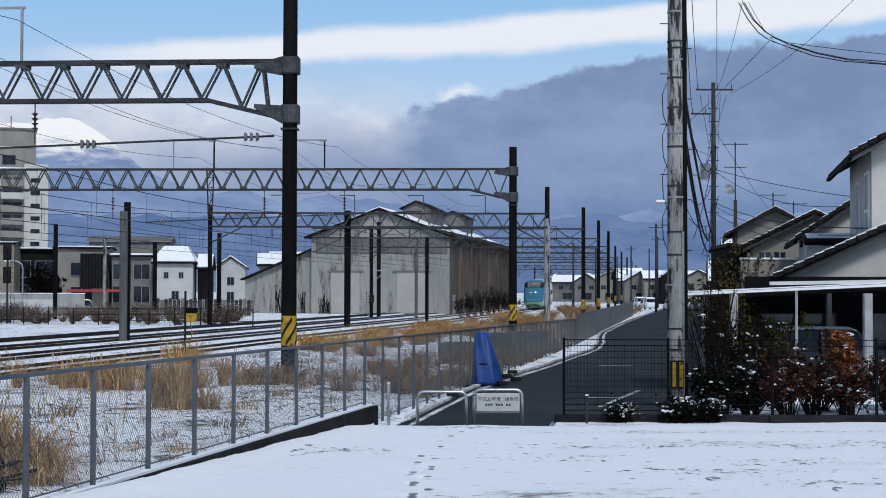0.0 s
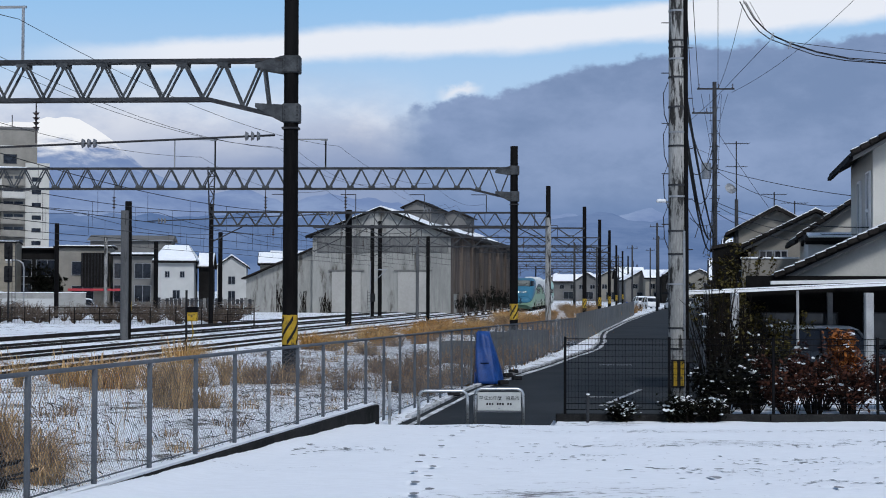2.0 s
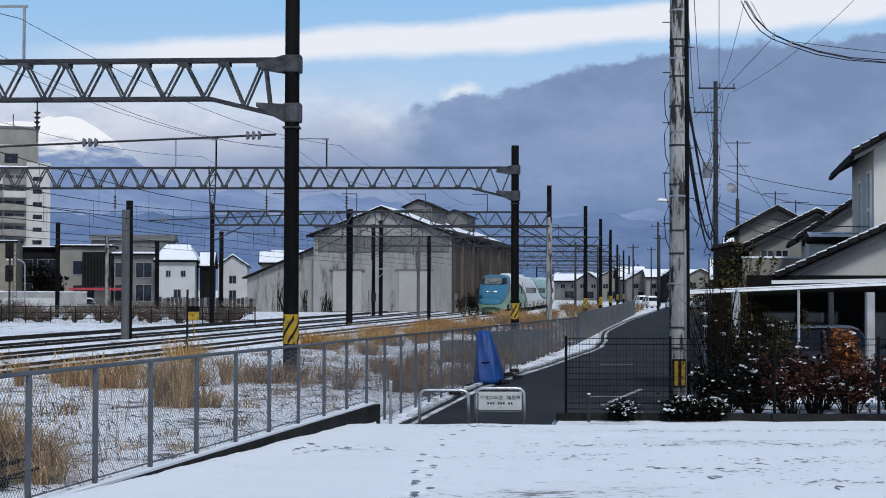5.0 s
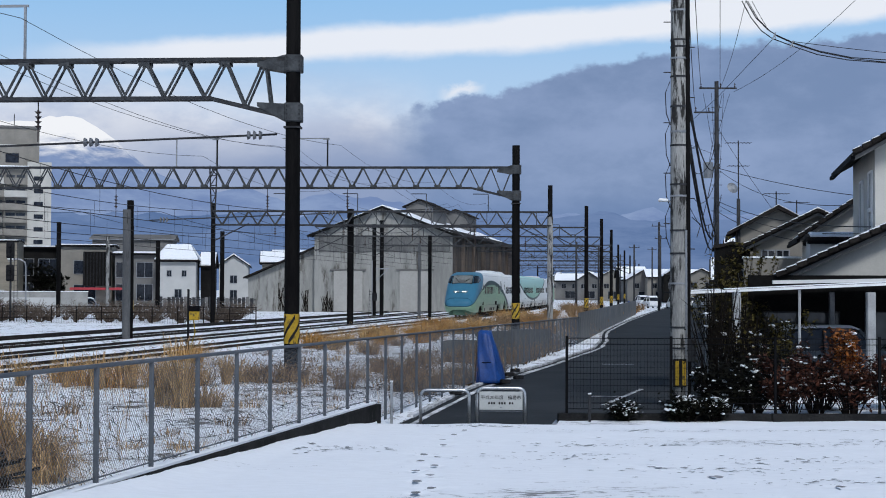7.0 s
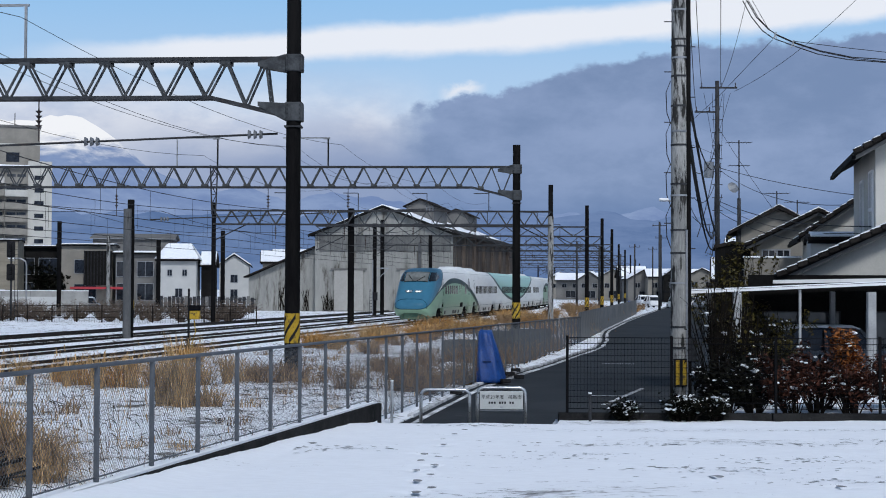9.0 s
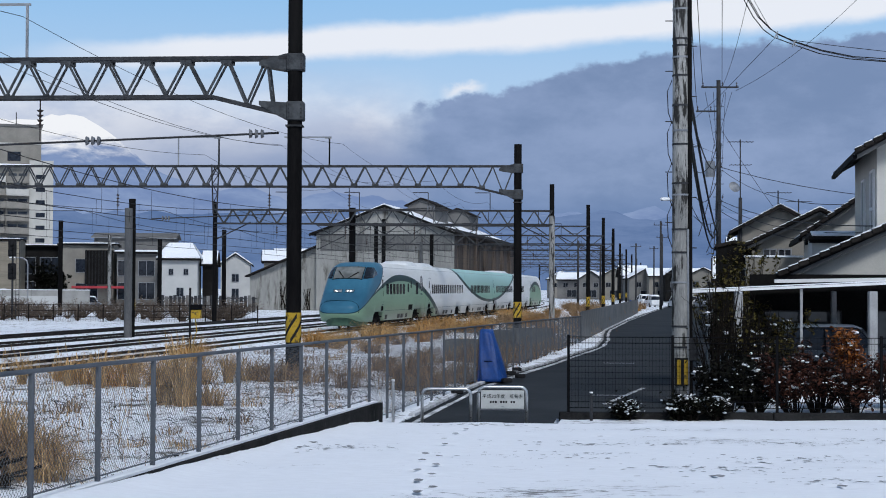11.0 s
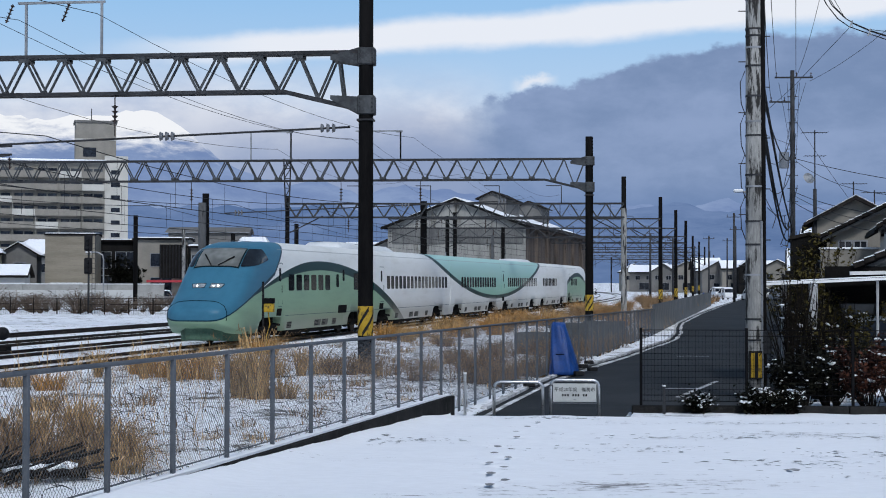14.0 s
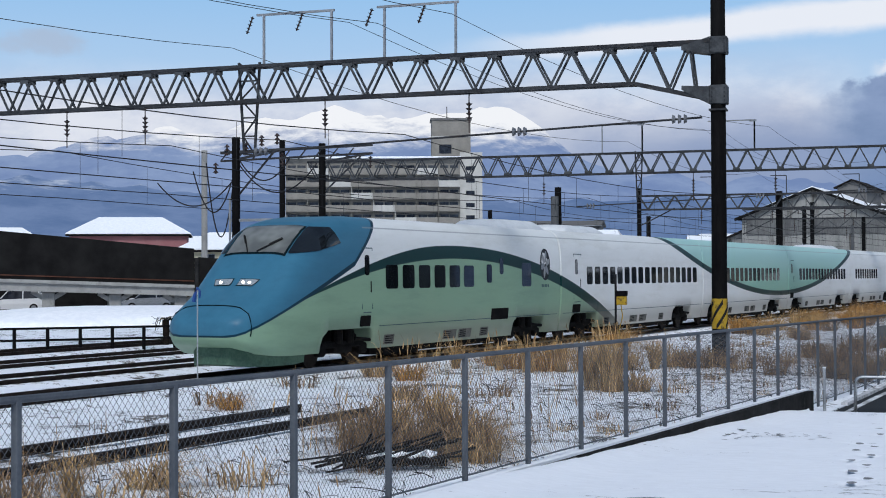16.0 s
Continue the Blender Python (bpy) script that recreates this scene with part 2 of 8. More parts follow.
def tube(bm, pts, r, n=6, r2=None, cap=True):
    """A pipe along points, tapering from r to r2."""
    pts = [Vector(p) for p in pts]
    rings, k = [], len(pts) - 1
    for i, p in enumerate(pts):
        d = (pts[min(i + 1, k)] - pts[max(i - 1, 0)]).normalized()
        a = d.cross(Vector((0, 0, 1)) if abs(d.z) < 0.95 else Vector((1, 0, 0))).normalized()
        b = d.cross(a)
        rr = r if r2 is None else r + (r2 - r) * i / k
        rings.append([bm.verts.new(p + (a * math.cos(q) + b * math.sin(q)) * rr) for q in (2 * math.pi * j / n for j in range(n))])
    for s, e in zip(rings, rings[1:]):
        for j in range(n):
            bm.faces.new((s[j], s[(j + 1) % n], e[(j + 1) % n], e[j]))
    if cap:
        bm.faces.new(rings[0][::-1])
        bm.faces.new(rings[-1])


def tubes(*paths, r=0.02, n=6):
    bm = bmesh.new()
    for p in paths:
        tube(bm, p, r, n)
    return bm


def bar(bm, a, b, w, h):
    """A straight bar of w across and h upright from a to b."""
    a, b = Vector(a), Vector(b)
    d = b - a
    q = d.to_track_quat("X", "Z").to_matrix().to_4x4()
    box(bm, 0, d.length, -w / 2, w / 2, -h / 2, h / 2, m=Matrix.Translation(a) @ q)


def bars(*rows):
    bm = bmesh.new()
    for r in rows:
        bar(bm, *r)
    return bm


def disc_stack(bm, base, top, r, count):
    """Insulator: a rod with sheds."""
    base, top = Vector(base), Vector(top)
    tube(bm, (base, top), r * 0.3, 6)
    d = (top - base)
    for i in range(count):
        c = base + d * ((i + 0.5) / count)
        tube(bm, (c - d.normalized() * r * 0.28, c + d.normalized() * r * 0.28), r, 8, r * 0.45)


def sag(a, b, drop, n=10):
    a, b = Vector(a), Vector(b)
    return [a.lerp(b, i / n) - Vector((0, 0, drop * 4 * (i / n) * (1 - i / n))) for i in range(n + 1)]


def rows_mesh(verts, w, h):
    """Faces of a w by h grid."""
    return verts, [], [(j * w + i, j * w + i + 1, (j + 1) * w + i + 1, (j + 1) * w + i) for j in range(h - 1) for i in range(w - 1)]


# ---- plan: the line of the running track, the near fence, the levels ----
YARD_Z, RAIL_Z, ROAD_Z = -0.52, -0.33, -0.42


def track_x(y):
    return -21.4 + 0.17 * y - 0.00022 * max(0.0, y - 120) ** 2 - 0.00035 * max(0.0, y - 200) ** 2


def track_slope(y):
    return 0.17 - 0.00044 * max(0.0, y - 120) - 0.0007 * max(0.0, y - 200)


def track_at(y, off=0.0, z=0.0):
    s = track_slope(y)
    c = 1 / math.hypot(1, s)
    return Vector((track_x(y) + off * c, y - off * s * c, z))


def fence_x(y):
    return -6.36 + 0.175 * y


def lot_z(y):
    return 0.44 - 0.027 * y


# ---- ground ----
def axis(lo, hi, near_lo, near_hi, step, grow=1.25):
    a = list(np.arange(near_lo, near_hi + 1e-6, step))
    s = step
    while a[-1] < hi:
        s *= grow
        a.append(a[-1] + s)
    s = step
    while a[0] > lo:
        s *= grow
        a.insert(0, a[0] - s)
    return a


def build_ground():
    xs, ys = axis(-4200, 4200, -30, 12, 0.35), axis(-4200, 4200, 6, 62, 0.35)
    vs = [(x, y, YARD_Z + (0.05 * noise.fractal(Vector((x * 0.5, y * 0.5, 0)), 1.0, 2.0, 4) if -40 < x < 20 and 0 < y < 80 else 0)) for y in ys for x in xs]
    g = part("ground", rows_mesh(vs, len(xs), len(ys)), YARD, smooth=True)
    tagged(g, "flat rail-yard ground under thin patchy snow with dead grass", "ground", kind="structure")
    # the lot the viewer stands on, sloping gently away
    prints = [(-0.03, 22.1), (-0.29, 20.6), (-0.10, 20.2), (-0.31, 19.3), (-0.13, 18.8), (-0.34, 18.0), (-0.17, 17.5), (-0.31, 16.8), (-0.15, 16.2), (-0.05, 23.4), (0.14, 24.4), (0.32, 25.4), (0.5, 26.3), (-0.30, 15.6), (3.1, 17.4), (5.6, 19.0), (4.2, 16.3), (2.4, 24.0)]
    def lot(x, y, dents=True):
        # cleared apron at the head of the lane
        if -1.25 < x < 2.05 and y > 27.45:
            return ROAD_Z - 0.08
        z = lot_z(y) + 0.022 * noise.fractal(Vector((x * 0.7, y * 0.7, 5)), 1.0, 2.0, 3) + 0.007 * noise.noise(Vector((x * 6, y * 6, 1)))
        z += 0.075 * math.exp(-((x - fence_x(y) - 0.16) / 0.40) ** 2) * min(1.0, max(0.0, (27.4 - y) / 1.5))
        for px, py in prints if dents else ():
            dx, dy = (x - px) / 0.075, (y - py) / 0.16
            d = dx * dx + dy * dy
            if d < 6:
                z -= 0.075 * math.exp(-d) - 0.018 * math.exp(-(d - 2.4) ** 2)
        return z
    ys2 = list(np.arange(12.0, 28.9, 0.11))
    n = 190
    vs = []
    for y in ys2:
        x0 = fence_x(y) + 0.16
        for i in range(n):
            x = x0 + (22 - x0) * (i / (n - 1)) ** 1.25
            vs.append((x, y, lot(x, y)))
    k = len(ys2)
    v, _, f = rows_mesh(vs, n, k)
    base = len(v)
    # skirts down to the ground on the far side
    v = v + [(x, y + 0.03, YARD_Z - 0.1) for x, y, z in v[(k - 1) * n:]]
    f = f + [((k - 1) * n + i, (k - 1) * n + i + 1, base + i + 1, base + i) for i in range(n - 1)]
    lot_ob = part("snow_lot", (v, [], f), LOT_SNOW, smooth=True)
    tagged(lot_ob, "open gravel lot under trodden fresh snow with footprints", "snow lot", kind="structure")
    slush = surf("slush", (0.12, 0.12, 0.125), (0.36, 0.37, 0.39), 8, 30, 0.8)
    for i, (px, py) in enumerate(prints):
        vs = []
        for k in range(14):
            t = 2 * math.pi * k / 14
            x, y = px + 0.05 * math.cos(t) * (1 + 0.2 * math.sin(3 * t + i)), py + 0.115 * math.sin(t)
            vs.append((x, y, lot(x, y, False) + 0.010))
        part("footprint", (vs, [], [tuple(range(14))]), slush, lot_ob)
    # wind-bared scraps of gravel, in drifts across the lot
    mr = random.Random(21)
    vs, fs = [], []
    drifts = [(1.6, 20.4, 1.3, 0.5), (3.4, 25.6, 1.6, 0.35), (6.0, 25.8, 1.8, 0.3), (5.2, 22.5, 1.6, 0.6), (3.3, 18.4, 1.4, 0.5), (4.6, 17.0, 1.5, 0.4), (0.6, 26.6, 0.8, 0.3), (7.0, 23.2, 1.2, 0.5), (2.4, 22.4, 1.5, 0.4), (-1.6, 21.5, 0.8, 0.6), (5.0, 19.8, 1.8, 0.5)]
    for i in range(950):
        dx, dy, sx, sy = mr.choice(drifts)
        cx, cy = mr.gauss(dx, sx * 0.6), mr.gauss(dy, sy * 0.6)
        if cx < fence_x(cy) + 0.5 or cy > 27.2 or cy < 14:
            continue
        r = mr.uniform(0.008, 0.034) * (1.6 if mr.random() < 0.12 else 1)
        k = len(vs)
        for t in range(7):
            q = 2 * math.pi * t / 7
            x, y = cx + r * 1.4 * math.cos(q) * mr.uniform(0.5, 1.3), cy + r * math.sin(q) * mr.uniform(0.5, 1.3)
            vs.append((x, y, lot(x, y, False) + 0.006))
        fs.append(tuple(range(k, k + 7)))
    tagged(part("bare_scraps", (vs, [], fs), slush, lot_ob), kind="stuff")
    bm = bmesh.new()
    q = [bm.verts.new(p) for p in ((-9, -30, lot_z(-30)), (60, -30, lot_z(-30)), (60, 12, lot_z(12)), (fence_x(12) + 0.16, 12, lot_z(12)), (fence_x(-14), -14, lot_z(-14)))]
    bm.faces.new(q)
    tagged(part("snow_lot_behind", bm, LOT_SNOW), "snow-covered gravel lot around the viewer", "snow lot", kind="structure")
    bm = boxes((22, 60, 12, 28.8, YARD_Z, -0.25))
    tagged(part("snow_lot_side", bm, LOT_SNOW), "snow-covered gravel beside the lot", "snow lot", kind="structure")


def ribbon(name, left, right, z, mat, ys, thick=0.12):
    vs, fs = [], []
    for y in ys:
        a, b = left(y), right(y)
        vs += [(a, y, z - thick), (a, y, z), (b, y, z), (b, y, z - thick)]
    for i in range(len(ys) - 1):
        k = 4 * i
        fs += [(k + j, k + j + 1, k + j + 5, k + j + 4) for j in range(3)]
    fs += [(0, 3, 2, 1), tuple(len(vs) - 4 + j for j in range(4))]
    return part(name, (vs, [], fs), mat)


def jog(y):
    """Beyond the chain-link the lane's west side bends a little to the west."""
    return -0.022 * max(0.0, min(y, 165) - 71)


def edge_x(y):
    """West edge of the asphalt: it swings out past the end of the chain-link and back."""
    return fence_x(y) + float(np.interp(y, (24, 31, 39, 45, 52, 58, 66, 75, 84, 93, 117, 165, 500), (0.60, 0.42, 0.18, 0.36, 0.74, 0.92, 1.22, 0.86, 0.2, -0.3, -0.72, -0.9, -0.9)))


def build_road():
    ys = [24.5 + 2.5 * i for i in range(14)] + [59 + 2 * i for i in range(24)] + [110, 120, 130, 145, 160, 200, 260, 340, 500]
    r = ribbon("road", edge_x, lambda y: fence_x(y) + 6.6, ROAD_Z, ASPHALT, ys)
    tagged(r, "narrow dark asphalt lane, damp, cleared of snow", "road", kind="structure")
    v = ribbon("verge", lambda y: fence_x(y) + 0.06 + jog(y) * 0.9, edge_x, ROAD_Z + 0.02, YARD_SNOWY, ys)
    tagged(v, "snowy gutter strip between lane and fence", "verge", kind="structure")
    v = ribbon("verge_east", lambda y: fence_x(y) + 6.6, lambda y: fence_x(y) + 26, ROAD_Z + 0.04, YARD_SNOWY, [31] + ys[3:])
    tagged(v, "snowy yard ground beside the lane", "verge", kind="structure")
    p = ribbon("gutter_snow", lambda y: edge_x(y) + 0.20 + 0.03 * math.sin(y * 1.7), lambda y: edge_x(y) + 0.34 + 0.04 * math.sin(y * 2.3), ROAD_Z + 0.012, CONCRETE_SNOW, ys, 0.010)
    tagged(p, "thin broken line of snow along the lane's gutter", "snow line", kind="structure")
    for (x0, y0, x1, y1, w) in ((3.45, 33.5, 5.0, 39.0, 0.11), (3.4, 36.3, 4.2, 36.3, 0.09), (5.3, 52.0, 6.4, 52.0, 0.12), (3.5, 33.7, 4.3, 33.7, 0.08)):
        tagged(part("road_marking", bars(((x0, y0, ROAD_Z + 0.006), (x1, y1, ROAD_Z + 0.006), w, 0.004)), CONCRETE_SNOW), "worn white line painted on asphalt", "road marking", kind="structure")
    # kerb stones of the step
    k = thing("kerb", pose(0, 0, 0), "pale concrete kerb stones edged with snow along the lane", "kerb", kind="structure")
    for i in range(64):
        y = 30 + i * 2.0
        a = Vector((edge_x(y) - 0.03, y, ROAD_Z + 0.01))
        b = Vector((edge_x(y + 1.94) - 0.03, y + 1.94, ROAD_Z + 0.01))
        part("kerb_stone", bars((a, b, 0.12, 0.10)), CONCRETE_SNOW, k)


YARD_SNOWY = snow_ground("verge_snow", 0.53, 1.0, (0.10, 0.085, 0.07), (0.05, 0.05, 0.045), fine=7)
CONCRETE_SNOW = surf("kerb_snowy", (0.20, 0.20, 0.20), (0.80, 0.81, 0.84), 1.4, 12, 0.85)
build_ground()
build_road()


# ---- sky and distance ----
def emit_mat(name):
    m = bpy.data.materials.new(name)
    m.use_nodes = True
    nt = m.node_tree
    nt.nodes.remove(nt.nodes["Principled BSDF"])
    e = nt.nodes.new("ShaderNodeEmission")
    nt.links.new(e.outputs[0], nt.nodes["Material Output"].inputs[0])
    return m, nt, e


def build_sky():
    m, nt, e = emit_mat("winter_sky")
    tc = nt.nodes.new("ShaderNodeTexCoord")
    sep = nt.nodes.new("ShaderNodeSeparateXYZ")
    nt.links.new(tc.outputs["UV"], sep.inputs[0])
    u, v = sep.outputs[0], sep.outputs[1]

    def n(scale, sx, sy, detail=6, rough=0.6, dx=0.0):
        mp = nt.nodes.new("ShaderNodeMapping")
        mp.inputs["Scale"].default_value = (sx, sy, 1)
        mp.inputs["Location"].default_value = (dx, dx * 0.7, 0)
        nt.links.new(tc.outputs["UV"], mp.inputs[0])
        t = nt.nodes.new("ShaderNodeTexNoise")
        t.inputs["Scale"].default_value, t.inputs["Detail"].default_value, t.inputs["Roughness"].default_value = scale, detail, rough
        nt.links.new(mp.outputs[0], t.inputs["Vector"])
        return t.outputs[0]

    A = lambda op, a, b=None, c=None: math_node(nt, op, a, b, c)
    big, fine, soft = n(5, 1, 2.2), n(16, 1, 1.8, 8, 0.62, 3.1), n(2.2, 1, 2.0, 3, 0.5, 7.7)
    puffs = n(34, 1, 1.3, 9, 0.6, 5.2)
    blue = mix(nt, ramp(nt, v, 0.10, 0.22), (0.45, 0.625, 0.85), (0.27, 0.52, 0.84))
    # long bright streak rising to the east
    mid = A("MULTIPLY_ADD", u, 0.075, 0.166)
    off = A("ADD", A("SUBTRACT", v, mid), A("MULTIPLY_ADD", fine, 0.012, -0.006))
    wide = A("MULTIPLY_ADD", u, 0.012, 0.0105)
    streak = ramp(nt, A("SUBTRACT", A("ABSOLUTE", off), wide), 0.0045, -0.0045)
    streak = A("MULTIPLY", streak, ramp(nt, u, -0.30, -0.16))
    col = mix(nt, streak, blue, (0.80, 0.84, 0.92))
    # pale haze low in the west
    haze = A("MULTIPLY", ramp(nt, A("ADD", v, A("MULTIPLY_ADD", big, 0.06, -0.03)), 0.150, 0.100), ramp(nt, u, 0.02, -0.06))
    col = mix(nt, haze, col, mix(nt, ramp(nt, fine, 0.35, 0.65), (0.52, 0.585, 0.735), (0.74, 0.775, 0.86)))
    low = A("MULTIPLY", ramp(nt, A("ADD", v, A("MULTIPLY_ADD", big, 0.05, -0.025)), 0.118, 0.078), ramp(nt, u, -0.40, -0.08))
    col = mix(nt, low, col, (0.27, 0.345, 0.53))
    # heavy slate cloud bank
    edge = A("ADD", A("MULTIPLY_ADD", ramp(nt, u, -0.05, -0.012), 0.022, 0.102), A("ADD", A("MULTIPLY", ramp(nt, u, -0.005, 0.15), 0.032), A("MULTIPLY", ramp(nt, u, 0.14, 0.32), 0.009)))
    d = A("SUBTRACT", A("ADD", edge, A("ADD", A("MULTIPLY_ADD", puffs, 0.030, -0.015), A("MULTIPLY_ADD", soft, 0.012, -0.006))), v)
    bank = A("MULTIPLY", ramp(nt, d, -0.001, 0.005), ramp(nt, A("ADD", u, A("ADD", A("MULTIPLY_ADD", puffs, 0.05, -0.025), A("MULTIPLY_ADD", big, 0.05, -0.025))), -0.045, -0.008))
    tone = mix(nt, ramp(nt, A("ADD", A("MULTIPLY", big, 0.5), A("MULTIPLY", fine, 0.5)), 0.38, 0.62), (0.185, 0.268, 0.45), (0.265, 0.355, 0.56))
    tone = mix(nt, ramp(nt, v, 0.075, 0.03), tone, (0.12, 0.205, 0.40))
    rim = ramp(nt, A("ABSOLUTE", A("SUBTRACT", d, -0.003)), 0.007, 0.0)
    rim = A("MULTIPLY", rim, ramp(nt, A("ABSOLUTE", A("SUBTRACT", u, 0.010)), 0.018, 0.004))
    col = mix(nt, bank, col, tone)
    col = mix(nt, A("MULTIPLY", rim, 0.8), col, (0.82, 0.84, 0.90))
    # small dark puff over the western peaks
    pu = A("ADD", A("POWER", A("DIVIDE", A("SUBTRACT", u, -0.537), 0.030), 2.0), A("POWER", A("DIVIDE", A("SUBTRACT", v, 0.148), 0.010), 2.0))
    col = mix(nt, A("MULTIPLY", ramp(nt, A("ADD", pu, A("MULTIPLY_ADD", fine, 4.0, -2.0)), 1.3, 0.0), 0.6), col, (0.42, 0.48, 0.60))
    nt.links.new(col, e.inputs[0])
    e.inputs[1].default_value = 1.0
    # a ring of sky; u is the azimuth, v the elevation, both in radians
    R, N = 4500.0, 240
    vs, fs = [], []
    els = [-0.03, 0.05, 0.12, 0.19, 0.26]
    for i in range(N + 1):
        a = -math.pi + 2 * math.pi * i / N
        vs += [(R * math.sin(a), R * math.cos(a), R * t) for t in els]
    k = len(els)
    for i in range(N):
        fs += [(i * k + j, (i + 1) * k + j, (i + 1) * k + j + 1, i * k + j + 1) for j in range(k - 1)]
    ob = part("backdrop_sky", (vs, [], fs), m)
    uv = ob.data.uv_layers.new(name="UVMap")
    for lp in ob.data.loops:
        i, j = divmod(lp.vertex_index, k)
        uv.data[lp.index].uv = (-math.pi + 2 * math.pi * i / N, els[j])
    tagged(ob, "winter sky with slate cloud bank, blue gap and white streak", "sky", kind="structure")


def build_hills():
    def range_mesh(name, R, top, rough, mat, label, seed):
        vs, N, K = [], 420, 14
        for i in range(N + 1):
            a = -1.25 + 2.1 * i / N
            h = top(a) * R
            for j in range(K + 1):
                t = j / K
                r = R - 700 * (1 - t)
                z = h * t ** 1.15 + R * rough * t * noise.fractal(Vector((a * 34, t * 5, seed)), 0.9, 2.1, 7)
                vs.append((r * math.sin(a), r * math.cos(a), -6 + z))
        k = K + 1
        fs = [(i * k + j, (i + 1) * k + j, (i + 1) * k + j + 1, i * k + j + 1) for i in range(N) for j in range(K)]
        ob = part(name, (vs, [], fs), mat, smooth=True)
        tagged(ob, label, "mountain", kind="structure")

    # slopes and snow emit their own colour, with blue air haze mixed in
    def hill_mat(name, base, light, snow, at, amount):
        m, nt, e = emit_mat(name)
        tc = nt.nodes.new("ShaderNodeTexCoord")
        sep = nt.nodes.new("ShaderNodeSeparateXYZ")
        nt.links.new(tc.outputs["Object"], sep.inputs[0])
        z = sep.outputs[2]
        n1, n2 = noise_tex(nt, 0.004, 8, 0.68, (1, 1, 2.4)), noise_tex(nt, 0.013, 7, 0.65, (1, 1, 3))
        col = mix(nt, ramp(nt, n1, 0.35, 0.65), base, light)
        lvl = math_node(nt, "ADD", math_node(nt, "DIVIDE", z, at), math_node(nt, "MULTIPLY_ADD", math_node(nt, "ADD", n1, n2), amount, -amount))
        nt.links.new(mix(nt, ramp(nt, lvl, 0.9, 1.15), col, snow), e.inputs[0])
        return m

    def bell(a, c, w, h):
        return h * math.exp(-((a - c) / w) ** 2)

    peaks = lambda a: 0.052 + bell(a, -0.246, 0.055, 0.056) + bell(a, -0.345, 0.034, 0.046) + bell(a, -0.30, 0.03, 0.022) + bell(a, -0.395, 0.04, 0.034) + bell(a, -0.47, 0.06, 0.030) + bell(a, -0.60, 0.16, 0.022) + bell(a, -0.12, 0.1, 0.012)
    range_mesh("mountain_range", 4100, peaks, 0.0065, hill_mat("snowy_peaks", (0.17, 0.25, 0.46), (0.25, 0.34, 0.55), (0.88, 0.90, 0.94), 352, 0.42), "distant snow-capped volcanic peaks above slopes coloured with blue haze", 3)
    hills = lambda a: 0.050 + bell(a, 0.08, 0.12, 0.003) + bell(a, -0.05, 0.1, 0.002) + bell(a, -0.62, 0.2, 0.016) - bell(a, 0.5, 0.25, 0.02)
    range_mesh("foothills", 3200, hills, 0.004, hill_mat("haze_tinted_hills", (0.10, 0.17, 0.34), (0.16, 0.24, 0.43), (0.40, 0.48, 0.64), 205, 0.9), "hazy blue wooded foothills with snowy clearings", 11)


build_sky()
build_hills()


# ---- tracks ----
def build_track(name, off, y0, y1, label, sleepers_to=0.0, bed=True):
    t = thing(name, pose(0, 0, 0), label, "railway track", "yard tracks", kind="structure")
    ys = [y0 + (y1 - y0) * i / 40 for i in range(41)]
    if bed:
        vs, fs = [], []
        for y in ys:
            for o, z in ((-2.0, YARD_Z - 0.1), (-1.35, RAIL_Z - 0.115), (1.35, RAIL_Z - 0.115), (2.0, YARD_Z - 0.1)):
                vs.append(track_at(y, off + o, z))
        fs = [(4 * i + j, 4 * i + j + 1, 4 * i + j + 5, 4 * i + j + 4) for i in range(40) for j in range(3)]
        part("ballast_bed", (vs, [], fs), BALLAST, t)
    for side in (-0.755, 0.755):
        bm = bmesh.new()
        for a, b in zip(ys, ys[1:]):
            p, q = track_at(a, off + side, RAIL_Z), track_at(b, off + side, RAIL_Z)
            bar(bm, p - Vector((0, 0, 0.03)), q - Vector((0, 0, 0.03)), 0.07, 0.055)
            bar(bm, p - Vector((0, 0, 0.09)), q - Vector((0, 0, 0.09)), 0.02, 0.07)
            bar(bm, p - Vector((0, 0, 0.135)), q - Vector((0, 0, 0.135)), 0.13, 0.02)
        part("rail", bm, RAIL, t)
    if sleepers_to > y0:
        me = bpy.data.meshes.new("sleeper")
        bm = boxes((-1.1, 1.1, -0.1, 0.1, -0.12, 0.0), bevel=0.015)
        bm.to_mesh(me)
        bm.free()
        me.materials.append(SLEEPER)
        y = y0
        while y < sleepers_to:
            p = track_at(y, off, RAIL_Z - 0.108)
            piece("sleeper", me, t, Matrix.Translation(p) @ pose(0, 0, 0, 0, 0, -9.6))
            y += 0.62


build_track("track_main", 0.0, 4, 420, "main running track, rusty rails on snow-dusted ballast", 62)
build_track("track_second", -4.3, 10, 400, "second running track with snow between dark rails", 70)
build_track("track_third", -8.6, 14, 380, "yard track with snow between dark rails", 0)
build_track("track_fourth", -13.2, 18, 300, "far yard track half buried in snow", 0)
build_track("track_siding", 6.95, 6, 28, "disused siding with dark rails ending in dead grass", 0, bed=False)

# ---- the train ----
CARS = ((0.0, 22.95), (22.95, 40.95), (40.95, 58.1), (58.1, 76.0), (76.0, 93.7), (93.7, 116.2))


